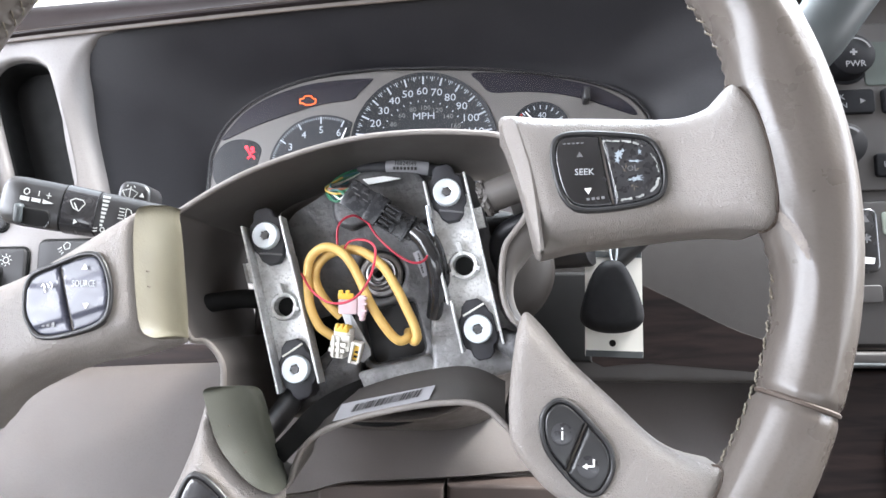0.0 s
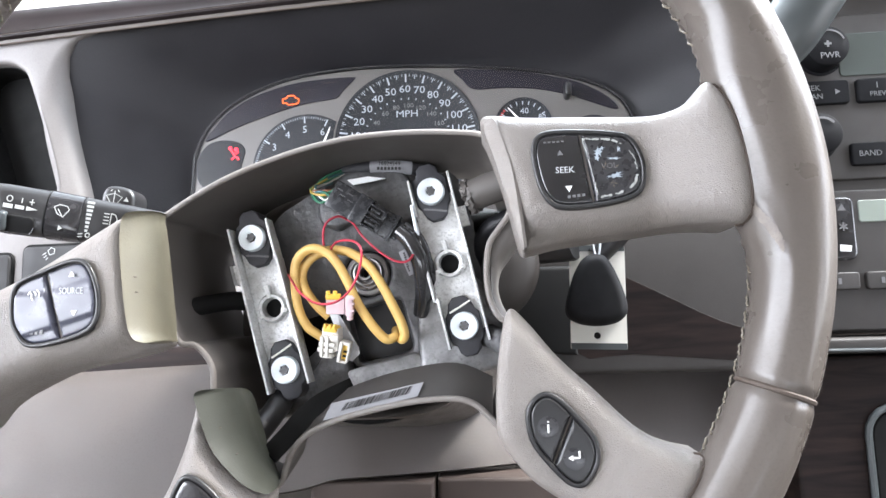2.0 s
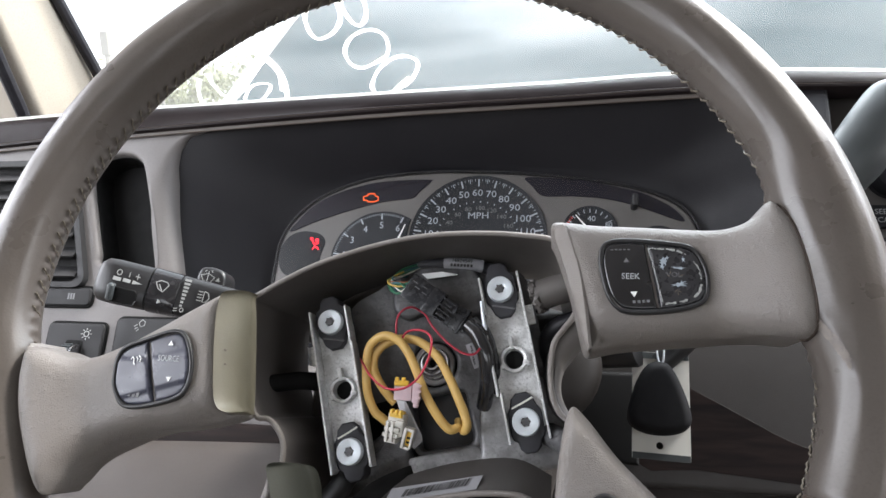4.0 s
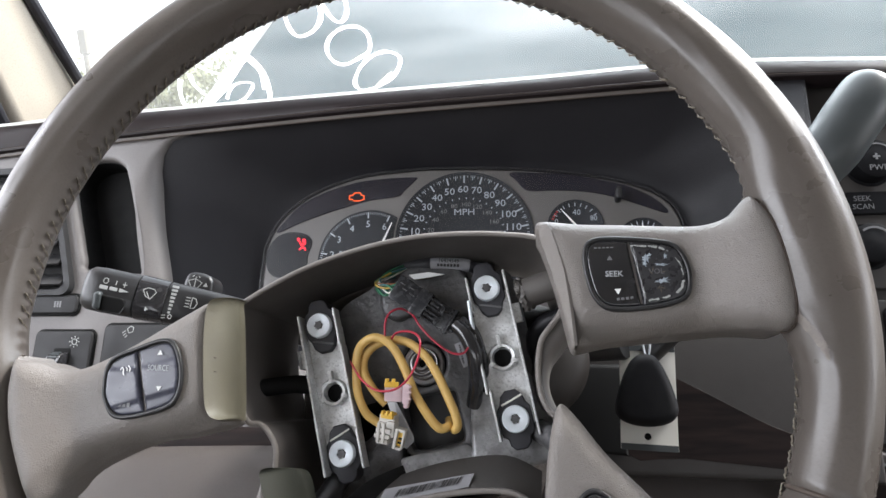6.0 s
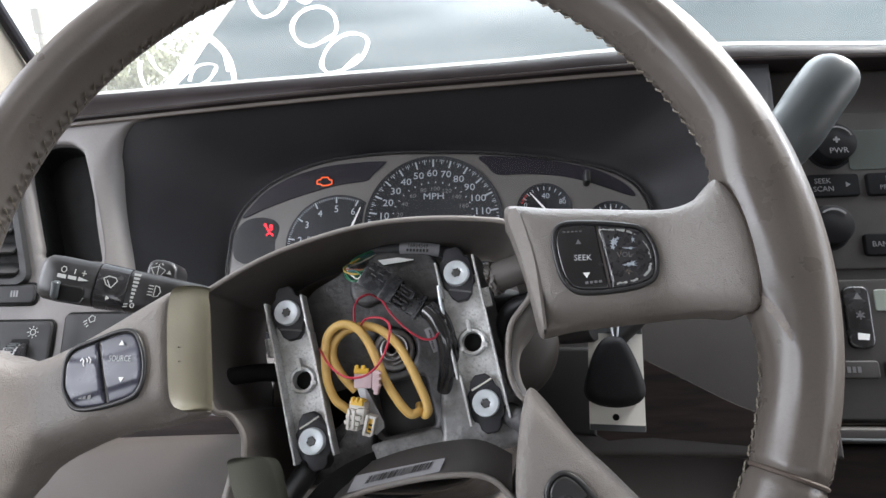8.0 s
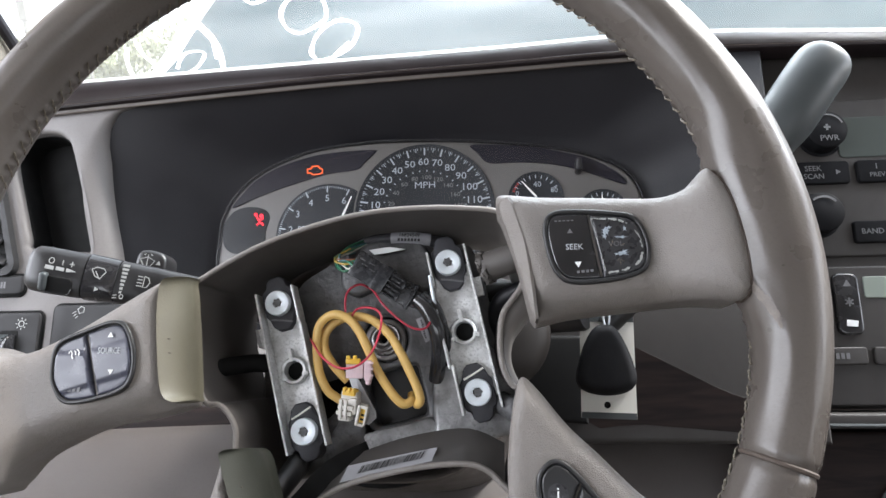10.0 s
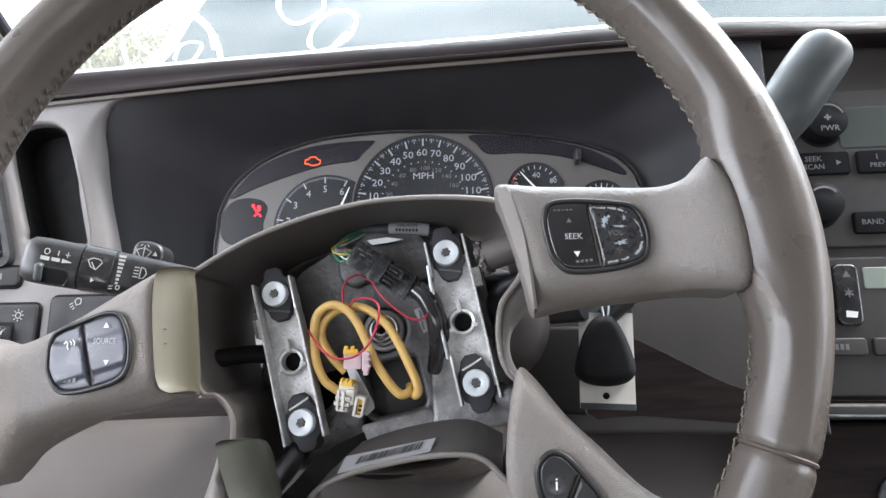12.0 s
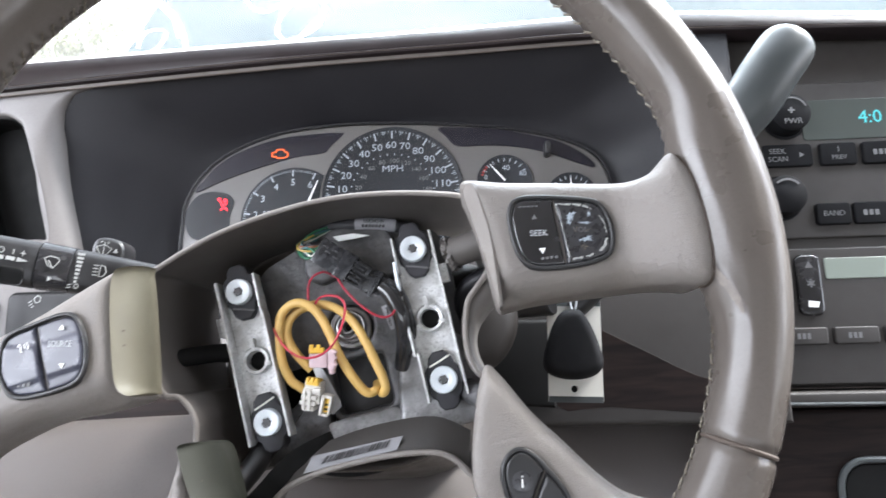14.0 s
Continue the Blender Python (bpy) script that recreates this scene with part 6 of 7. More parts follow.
# key, ring, fob and tag
keyset = thing("key_ring", DASHFRAME, "steel ring and link hanging from the ignition key", "key ring")
bm = bmesh.new()
tube(bm, [Vector((0.1285 + 0.0017 * math.cos(a), 0.0085 + 0.0105 * math.sin(a), -0.1155 + 0.0015 * math.cos(a))) for a in [2 * math.pi * k / 24 for k in range(24)]], 0.0006, 8, closed=True)
part("ring", bm, ZINC, keyset, "bright wire ring", smooth=60)
bm = bmesh.new()
block(bm, 0.1262, 0.010, -0.1215, 0.1300, 0.0235, -0.1190, 0.0006)
part("key_blade", bm, ZINC, keyset, "flat steel key", smooth=40)
tag = thing("key_tag", DASHFRAME @ pose(0.1285, -0.0230, -0.1230, -2, 0, -2), "pale metal stock tag with a punched hole", "tag")
bm = bmesh.new()
panel_with_holes(bm, rounded(-0.0150, -0.0290, 0.0155, 0.0290, 0.0008), [ring_loop(-0.0005, -0.0215, 0.0019, 20)], 0.0, 0.0008, 0.0001)
plate = part("plate", bm, ALU, tag, "pale satin plate")
for y in (-0.0273, 0.0270):
    bm = bmesh.new()
    block(bm, -0.0148, y - 0.0017, 0.0001, 0.0153, y + 0.0017, 0.0005)
    part("edge_band", bm, SHIFT, plate, "grey edge band")
# near-black disc painted as the shade seen through the hole
bm = bmesh.new()
slab(bm, [Vector((p.x, p.y, -0.0012)) for p in ring_loop(-0.0005, -0.0215, 0.0030, 20)], (0, 0, 1), 0.0004)
part("hole_shadow", bm, DARKBOX, plate, "dark disc standing in for shade behind the punched hole")
fob = thing("key_fob", DASHFRAME @ pose(0.1270, -0.0195, -0.1190, 0, 0, 0), "smooth black drop-shaped key fob", "key fob")
bm = bmesh.new()
loop = [Vector((p.x, p.y)) for p in spline([Vector((*p, 0)) for p in flat([(-3, 19), (3, 19.3), (7, 16.5), (11, 9), (14.5, -1), (16.2, -9.5), (14.5, -15), (9, -18.5), (0, -19.8), (-9, -18.5), (-15, -15), (-16.5, -9.5), (-14.5, -1), (-11, 9), (-7, 16)])], 4, True)]
pillow(bm, loop, 0.0085, -0.003, 0.0055, 6)
part("shell", bm, FOB, fob, smooth=60)

# ---- turn signal stalk ----
STALK = DASHFRAME @ pose(-0.1970, 0.0345, -0.0800, 0, 14, -9.5) @ Matrix.Diagonal((0.86, 1, 1, 1))
stalk = thing("turn_signal_stalk", STALK, "black multifunction stalk with wiper and light symbols", "control stalk")


def stalk_piece(name, stations, material, label):
    """A stretch of the stalk from stations of (distance, half height, half depth), with a rounded-box section."""
    bm = bmesh.new()
    rings = []
    for x, h, d in stations:
        ring = []
        for k in range(32):
            a = 2 * math.pi * k / 32
            c, s = math.cos(a), math.sin(a)
            rr = (abs(c) ** 3.4 + abs(s) ** 3.4) ** (-1 / 3.4)
            ring.append(bm.verts.new((x, h * rr * c, d * rr * s)))
        rings.append(ring)
    for a, b in zip(rings, rings[1:]):
        for k in range(32):
            bm.faces.new((a[k], a[(k + 1) % 32], b[(k + 1) % 32], b[k]))
    bm.faces.new(rings[0][::-1])
    bm.faces.new(rings[-1])
    return part(name, bm, material, stalk, label, smooth=50)


stalk_piece("tip", [(-0.0015, 0.0071, 0.0047), (-0.0005, 0.0107, 0.0078), (0.0030, 0.0129, 0.0096), (0.0100, 0.0133, 0.0102), (0.0355, 0.0129, 0.0100), (0.0360, 0.0119, 0.0094)], BLACK, "black stalk end with a slider")
stalk_piece("twist_ring", [(0.0362, 0.0126, 0.0098), (0.0368, 0.0134, 0.0106), (0.0560, 0.0126, 0.0102), (0.0565, 0.0117, 0.0096)], GLOSS, "black twist ring")
stalk_piece("shaft", [(0.0567, 0.0124, 0.0096), (0.0750, 0.0119, 0.0092), (0.1100, 0.0105, 0.0083), (0.1900, 0.0098, 0.0078)], BLACK, "black stalk shaft")
bm = bmesh.new()
pillow(bm, rounded(-0.0105, -0.0046, 0.0105, 0.0046, 0.003), 0.0008, -0.004, 0.0008)
pocket_m = pose(0.0205, -0.0078, 0.0092, 17, 0, 0)
bmesh.ops.transform(bm, matrix=pocket_m, verts=bm.verts)
part("slider_pocket", bm, DARKBOX, stalk, "recess of the slider", smooth=50)
bm = bmesh.new()
tube(bm, [pocket_m @ Vector(p) for p in ((-0.0108, -0.0015, 0.0004), (-0.0085, -0.0046, 0.0004), (0.0, -0.0050, 0.0004), (0.0085, -0.0046, 0.0004), (0.0106, -0.0010, 0.0004))], 0.0005, 8)
part("pocket_edge", bm, GLOSS, stalk, "glossy worn lip of the recess", smooth=60)
# grey colour stands in for the highlight on a glossy black slider
bm = bmesh.new()
pillow(bm, rounded(-0.0098, -0.0042, -0.0050, 0.0060, 0.0016), 0.0030, -0.002, 0.0016)
bmesh.ops.transform(bm, matrix=pocket_m, verts=bm.verts)
part("slider", bm, SHIFT, stalk, "small black slider coloured grey for its highlight", smooth=50)
zt = 0.0104
lines(stalk, [[(0.0150 + 0.0016 * math.cos(a), 0.0050 + 0.0016 * math.sin(a)) for a in [math.pi * k / 6 for k in range(13)]], [(0.0222, 0.0062), (0.0222, 0.0034)], [(0.0265, 0.0046), (0.0295, 0.0046)], [(0.0280, 0.0062), (0.0280, 0.0030)]], 0.0005, zt, STALKPRINT, "slider_symbols", "printed slider marks")
bm = bmesh.new()
for x0, x1, h in ((0.0118, 0.0172, 0.0022), (0.0186, 0.0238, 0.0020)):
    slab(bm, [Vector(p) for p in ((x0, 0.0012 - h / 2, zt), (x1, 0.0010 - h / 2, zt), (x1, 0.0010 + h / 2, zt), (x0, 0.0012 + h / 2, zt))], (0, 0, 1), 0.0002)
slab(bm, [Vector(p) for p in ((0.0252, -0.0002, zt), (0.0318, 0.0008, zt), (0.0252, 0.0022, zt))], (0, 0, 1), 0.0002)
part("speed_arrow", bm, STALKPRINT, stalk, "printed segmented arrow")
zr = 0.0108
lines(stalk, [[(0.0410, 0.0040), (0.0440, 0.0056), (0.0485, 0.0052), (0.0500, 0.0036), (0.0470, -0.0008), (0.0435, 0.0005), (0.0410, 0.0040)], [(0.0435, 0.0032), (0.0465, -0.0006)]], 0.00055, zr, STALKPRINT, "wiper_symbol")
arrow(stalk, 0.0462, -0.0068, 0.0016, -90, STALKPRINT, zr)
bm = bmesh.new()
for k in range(8):
    w = 0.0044 - 0.0004 * k
    y = 0.0086 - 0.0022 * k
    slab(bm, [Vector(p) for p in ((0.0612 - w / 2, y, 0.0099), (0.0612 + w / 2, y, 0.0099), (0.0612 + w / 2, y + 0.0013, 0.0099), (0.0612 - w / 2, y + 0.0013, 0.0099))], (0, 0, 1), 0.0002)
part("interval_bars", bm, STALKPRINT, stalk, "printed interval bars")
lines(stalk, [[(0.0700, 0.0045 - 0.0018 * k), (0.0732, 0.0045 - 0.0018 * k)] for k in range(4)] + [[(0.0742, 0.0050), (0.0742, -0.0015), (0.0768, -0.0010), (0.0782, 0.0018), (0.0768, 0.0044), (0.0742, 0.0050)]], 0.00055, 0.0097, STALKPRINT, "high_beam_symbol")
lines(stalk, [[(0.0625 + 0.0012 * math.cos(a), -0.0085 + 0.0012 * math.sin(a)) for a in [math.pi * k / 5 for k in range(11)]], [(0.0595, -0.0080), (0.0570, -0.0085)], [(0.0595, -0.0095), (0.0570, -0.0100)]], 0.0005, 0.0097, STALKPRINT, "light_symbol")
paddle = thing("washer_paddle", DASHFRAME @ pose(-0.1440, 0.0405, -0.1130, 0, 8, -8), "black washer button with a spray symbol behind the stalk", "switch")
bm = bmesh.new()
loop = [Vector((p.x, p.y)) for p in spline([Vector((*p, 0)) for p in flat([(-10.6, -0.5), (-10.2, 5), (-8.2, 8), (-4.5, 9.1), (0.8, 8.9), (5.2, 7.6), (7.9, 4), (8.4, -2), (7.4, -12), (-10, -12)])], 4, True)]
pillow(bm, loop, 0.004, -0.014, 0.003, 4)
body = part("cap", bm, BLACK, paddle, smooth=50)
lines(body, [[(-0.0075, 0.0028), (-0.0030, 0.0045), (0.0015, 0.0025), (-0.0010, -0.0015), (-0.0048, -0.0012), (-0.0075, 0.0028)], [(-0.0030, -0.0012), (-0.0030, 0.0060)], [(-0.0045, 0.0065), (-0.0055, 0.0055)], [(-0.0015, 0.0065), (-0.0005, 0.0055)]], 0.0005, 0.0041, STALKPRINT, "washer_symbol")
arrow(body, 0.0040, 0.0012, 0.0017, 0, STALKPRINT, 0.0043)

# ---- shift lever ----
shifter = thing("shift_lever", DASHFRAME, "grey column shift lever with a rounded knob", "gear lever")
bm = bmesh.new()
tube(bm, [Vector(p) * 0.001 for p in ((130, 0, -126), (155, 24, -118), (185, 58, -106), (204, 84, -99))], [0.0065, 0.0065, 0.006, 0.006], 16)
part("lever_arm", bm, BLACK, shifter, "black lever arm", smooth=60)
bm = bmesh.new()
axis = [Vector(p) * 0.001 for p in ((203, 80, -99), (206.5, 83, -98), (215, 94, -95), (227, 108, -90), (238.5, 124.5, -86), (246, 134.5, -85), (250.5, 140.5, -85), (252.5, 143, -85))]
tube(bm, spline(axis, 4), [0.0090 + (0.0152 - 0.0090) * min(k / 12, 1) ** 0.7 if k < 20 else max(0.0152 * math.sqrt(max(1 - ((k - 19) / 9.5) ** 2, 0.02)), 0.002) for k in range(29)], 28)
part("knob", bm, SHIFT, shifter, "satin grey knob", smooth=70)
bm = bmesh.new()
tube(bm, [Vector(p) * 0.001 for p in ((200, 78, -100), (204, 84, -98.8))], [0.0100, 0.0098], 24)
part("collar", bm, BLACK, shifter, "black collar under the knob", smooth=50)

# ---- instrument cluster ----
ZC = -0.2440
cluster = thing("instrument_cluster", DASHFRAME, "truck instrument cluster with dark dials and lit warning lamps", "instrument cluster")
bm = bmesh.new()
pillow(bm, cluster_loop, ZC, ZC - 0.008, 0.002)
face = part("face_plate", bm, FACE, cluster, "silver taupe face plate", smooth=50)
bm = bmesh.new()
tube(bm, [Vector((p.x, p.y, ZC + 0.001)) for p in offset_loop(ccw(cluster_loop), -0.001)], 0.0010, 8, closed=True)
part("cluster_rim", bm, HOODIN, cluster, "thin taupe rim", smooth=60)


def dial(name, cx, cy, r, label):
    bm = bmesh.new()
    lathe(bm, [(0.0, 0.0006), (r - 0.001, 0.0006), (r, 0.0012), (r + 0.0012, 0.0014), (r + 0.0016, 0.0)], 64, pose(cx, cy, ZC))
    return part(name, bm, DIAL, cluster, label, smooth=40)


def ticks(parent, cx, cy, angles, r0, r1, width, material, name="tick_marks"):
    bm = bmesh.new()
    for a in angles:
        c, s = math.cos(radians(a)), math.sin(radians(a))
        strip(bm, [Vector((cx + r * c, cy + r * s, ZC + 0.0009)) for r in (r0, r1)], width, (0, 0, 1), 0.0002)
    return part(name, bm, material, parent, "printed scale marks")


def needle(parent, x0, y0, x1, y1, width, material=None):
    bm = bmesh.new()
    a, b = Vector((x0, y0, ZC + 0.0035)), Vector((x1, y1, ZC + 0.0030))
    tube(bm, [a, a.lerp(b, 0.5), b], [width, width * 0.8, width * 0.35], 6)
    return part("needle", bm, material or NEEDLE, parent, "thin white pointer")


SX, SY, SR = 0.0073, 0.1075, 0.0565
speedo = dial("speedometer", SX, SY, SR, "dark speedometer dial")
ticks(speedo, SX, SY, [90 - 1.6 * (m - 60) for m in range(0, 121, 10)], 0.0480, 0.0545, 0.0013, DIALPRINT)
ticks(speedo, SX, SY, [90 - 1.6 * (m - 60) for m in range(5, 120, 10)], 0.0508, 0.0545, 0.0006, DIALPRINT, "half_marks")
ticks(speedo, SX, SY, [90 - 1.6 * (m * 2.0 - 60) for m in range(0, 61)], 0.0525, 0.0545, 0.0004, DIALPRINT, "fine_marks")
for m in range(0, 121, 10):
    a = radians(90 - 1.6 * (m - 60))
    lettering("numeral", str(m), 0.0084, DIALPRINT, speedo, SX + 0.0417 * math.cos(a + 0.02), SY - 0.0005 + 0.0426 * math.sin(a + 0.02), ZC + 0.0009, 0, 1.12)
for k in range(20, 181, 20):
    a = radians(90 - 1.6 * (k / 1.609 - 60))
    lettering("small_numeral", str(k), 0.0052, FAINT, speedo, SX + 0.0285 * math.cos(a), SY + 0.0285 * math.sin(a), ZC + 0.0009, 0, 1.1)
ticks(speedo, SX, SY, [90 - 1.6 * (k / 1.609 - 60) for k in range(10, 181, 10)], 0.0335, 0.0350, 0.0007, DIALPRINT, "inner_marks")
lettering("unit_lettering", "MPH", 0.0078, DIALPRINT, speedo, SX + 0.0005, SY + 0.0218, ZC + 0.0009, 0, 1.15)
needle(speedo, SX, SY, SX - 0.030, SY - 0.032, 0.0012)
TX, TY, TR = -0.0735, 0.0900, 0.0440
bm = bmesh.new()
loop = []
for k in range(96):
    q = Vector((TX + TR * math.cos(2 * math.pi * k / 96), TY + TR * math.sin(2 * math.pi * k / 96)))
    away = q - Vector((SX, SY))
    if away.length < SR + 0.0030:
        q = Vector((SX, SY)) + away.normalized() * (SR + 0.0030)
    loop.append(q)
pillow(bm, loop, ZC + 0.0006, ZC - 0.001, 0.0004)
tach = part("tachometer", bm, DIAL, cluster, "dark tachometer dial", smooth=40)
ticks(tach, TX, TY, [65.5 + 26.4 * (6 - k) for k in range(0, 7)], 0.0365, 0.0420, 0.0012, DIALPRINT)
ticks(tach, TX, TY, [65.5 + 2.64 * k for k in range(0, 60)], 0.0400, 0.0420, 0.0004, DIALPRINT, "fine_marks")
for k in range(0, 7):
    a = radians(65.5 + 26.4 * (6 - k))
    lettering("numeral", str(k), 0.0082, DIALPRINT, tach, TX + 0.0318 * math.cos(a), TY + 0.0312 * math.sin(a), ZC + 0.0009)
lettering("unit_lettering", "RPM", 0.0052, DIALPRINT, tach, TX - 0.020, TY + 0.0060, ZC + 0.0009, 0, 1.1)
needle(tach, TX + 0.0090, TY + 0.0050, TX + 0.0200, TY + 0.0315, 0.0011)
bm = bmesh.new()
pod = [(-164.2, 96.0), (-161.8, 104.5), (-155.7, 112.3), (-147.3, 115.8), (-137.9, 116.0), (-128.3, 113.3), (-123.8, 107.4), (-124.8, 101.0), (-126.7, 94.0), (-126.7, 84.0), (-131.0, 78.0), (-145.9, 75.8), (-156.5, 77.5), (-162.5, 84.0)]
pillow(bm, [Vector((q.x, q.y)) for q in spline([Vector((*q, 0)) for q in flat(pod)], 6, True)], ZC + 0.0006, ZC - 0.001, 0.0004)
small = part("warning_dial", bm, DIAL, cluster, "dark rounded window with a red lamp", smooth=40)
oil = dial("pressure_gauge", 0.0983, 0.1150, 0.0210, "small dark gauge")
ticks(oil, 0.0983, 0.1150, [150 - 15 * k for k in range(0, 9)], 0.0165, 0.0195, 0.0007, DIALPRINT)
lettering("numeral", "40", 0.0066, DIALPRINT, oil, 0.0995, 0.1262, ZC + 0.0009)
lettering("numeral", "80", 0.0058, DIALPRINT, oil, 0.1128, 0.1210, ZC + 0.0009)
lettering("numeral", "0", 0.0058, DIALPRINT, oil, 0.0832, 0.1190, ZC + 0.0009)
ticks(oil, 0.0983, 0.1150, [140, 147, 154, 161], 0.0180, 0.0198, 0.0014, REDPRINT, "red_zone")
needle(oil, 0.0983, 0.1150, 0.0868, 0.1290, 0.0009)
volt = dial("voltage_gauge", 0.1505, 0.1000, 0.0190, "small dark gauge")
ticks(volt, 0.1505, 0.1000, [150 - 15 * k for k in range(0, 9)], 0.0150, 0.0178, 0.0007, DIALPRINT)
needle(volt, 0.1505, 0.1000, 0.1500, 0.1150, 0.0009)
dial("lower_gauge", 0.1080, 0.0660, 0.0190, "small dark gauge")


def smoked(outline, name, label):
    bm = bmesh.new()
    loop = [Vector((p.x, p.y)) for p in spline([Vector((*p, 0)) for p in flat(outline)], 4, True)]
    pillow(bm, loop, ZC + 0.0010, ZC - 0.001, 0.0006)
    return part(name, bm, SMOKED, cluster, label, smooth=40)


left_panel = smoked([(-157, 117), (-150, 126), (-138, 139), (-118, 150.5), (-88, 159.5), (-60, 162.3), (-36, 162.5), (-34, 160.5), (-44, 151), (-50, 145.5), (-75, 142.5), (-107, 134), (-135, 124.5), (-152, 117)], "smoked_panel", "smoked warning lamp strip")
smoked([(46, 163), (70, 162), (97, 159), (122, 153), (142, 147), (160, 137), (170, 127), (168, 124), (150, 131), (132, 138), (110, 143.5), (85, 146), (61, 146.5), (52, 155)], "smoked_panel", "smoked warning lamp strip")
lines(left_panel, [[(-0.0925, 0.1440), (-0.0925, 0.1475), (-0.0895, 0.1478), (-0.0885, 0.1498), (-0.0830, 0.1498), (-0.0822, 0.1478), (-0.0795, 0.1470), (-0.0795, 0.1438), (-0.0830, 0.1425), (-0.0880, 0.1425), (-0.0895, 0.1440), (-0.0925, 0.1440)]], 0.0008, ZC + 0.0012, ORANGELAMP, "engine_lamp", "lit orange engine warning lamp")
bm = bmesh.new()
for pts in (((-0.1352, 0.1082), (-0.1335, 0.1050), (-0.1318, 0.1022), (-0.1345, 0.1000)), ((-0.1335, 0.1050), (-0.1305, 0.1046), (-0.1290, 0.1060)), ((-0.1318, 0.1022), (-0.1295, 0.1012), (-0.1288, 0.0994))):
    strip(bm, [Vector((x, y, ZC + 0.0012)) for x, y in pts], 0.0012, (0, 0, 1), 0.0003)
slab(bm, [Vector((q.x, q.y, ZC + 0.0015)) for q in ring_loop(-0.1308, 0.1078, 0.0017, 16)], (0, 0, 1), 0.0003)
slab(bm, [Vector((q.x, q.y, ZC + 0.0015)) for q in ring_loop(-0.1358, 0.1092, 0.0014, 12)], (0, 0, 1), 0.0003)
part("airbag_lamp", bm, REDLAMP, small, "lit red airbag warning lamp")
bm = bmesh.new()
pillow(bm, rounded(0.1300, 0.1335, 0.1350, 0.1440, 0.002), ZC + 0.012, ZC, 0.002)
part("trip_stem", bm, BLACK, cluster, "black trip reset stem", smooth=50)
bm = bmesh.new()
pillow(bm, [Vector(p) for p in offset_loop(ccw(cluster_loop), 0.0005)], ZC + 0.0066, ZC + 0.0058, 0.0003)
lens = part("lens", bm, LENS, cluster, "clear plastic lens")
lens.visible_shadow = False

# ---- switches on the dash, vent ----
ZD = -0.1915


def dash_switch(name, x0, y0, x1, y1, label, category="switch"):
    th = thing(name, DASHFRAME, label, category)
    bm = bmesh.new()
    pillow(bm, rounded(x0, y0, x1, y1, 0.004), ZD, ZD - 0.012, 0.0015)
    part("plate", bm, SWITCHGREY, th, smooth=50)
    bm = bmesh.new()
    tube(bm, [Vector((p.x, p.y, ZD - 0.0030)) for p in rounded(x0 - 0.0008, y0 - 0.0008, x1 + 0.0008, y1 + 0.0008, 0.005)], 0.0011, 6, closed=True)
    part("gap", bm, DARKBOX, th, "dark gap round the plate")
    return th


light = dash_switch("headlight_switch", -0.3280, -0.0330, -0.2780, 0.0235, "dark grey headlight switch plate with a thumb wheel")
lines(light, [[(-0.2925 + 0.0022 * math.cos(a), 0.0150 + 0.0022 * math.sin(a)) for a in [math.pi * k / 8 for k in range(17)]]] + [[(-0.2925 + 0.0033 * math.cos(a), 0.0150 + 0.0033 * math.sin(a)), (-0.2925 + 0.0046 * math.cos(a), 0.0150 + 0.0046 * math.sin(a))] for a in [math.pi * k / 4 for k in range(8)]], 0.0006, ZD + 0.0002, STALKPRINT, "lamp_symbol")
bm = bmesh.new()
pillow(bm, rounded(-0.3095, -0.0160, -0.2945, 0.0100, 0.002), ZD + 0.0004, ZD - 0.004, 0.0003)
part("wheel_slot", bm, DARKBOX, light, "dark slot round the thumb wheel")
for k in range(9):
    a = radians(-64 + 16 * k)
    bm = bmesh.new()
    block(bm, -0.0036, -0.0006, -0.0004, 0.0036, 0.0006, 0.0006, 0.0002, pose(-0.3020, -0.0030 + 0.0098 * math.sin(a), ZD + 0.001 + 0.0098 * math.cos(a), -math.degrees(a), 0, 0))
    part("wheel_rib", bm, SHIFT, light, "pale moulded rib")
bm = bmesh.new()
lathe(bm, [(0.0, 0.0058), (0.0088, 0.0058), (0.0096, 0.0052), (0.0096, 0.0040), (0.0084, 0.0032), (0.0084, -0.0032), (0.0096, -0.0040), (0.0096, -0.0052), (0.0088, -0.0058), (0.0, -0.0058)], 36, pose(-0.3020, -0.0030, ZD + 0.001, 0, 90, 0))
part("thumb_wheel", bm, GLOSS, light, "ribbed black thumb wheel", smooth=40)
fog = dash_switch("fog_light_switch", -0.2680, -0.0150, -0.1700, 0.0285, "dark grey switch plate with a lamp symbol")
lines(fog, [[(x - 0.0042, y + 0.0060) for x, y in run] for run in ([(-0.2440, 0.0190), (-0.2415, 0.0212), (-0.2388, 0.0200), (-0.2392, 0.0168), (-0.2425, 0.0158), (-0.2440, 0.0190)], [(-0.2452, 0.0177), (-0.2480, 0.0160)], [(-0.2448, 0.0156), (-0.2470, 0.0140)], [(-0.2436, 0.0140), (-0.2454, 0.0124)])], 0.0006, ZD + 0.0002, STALKPRINT, "lamp_symbol")
defog = dash_switch("mirror_switch", -0.3420, 0.0375, -0.2965, 0.0525, "grey switch plate with a faint symbol")
bars(defog, -0.3130, 0.0450, ZD + 0.0002, 0.007, 0.005, 3, FAINT)

VR = -0.3030


def leaning(loop):
    """The vent leans with the edge of the dash: its outline sheared to the side with height."""
    return [Vector((q.x - 0.33 * (q.y - 0.0587), q.y)) for q in loop]


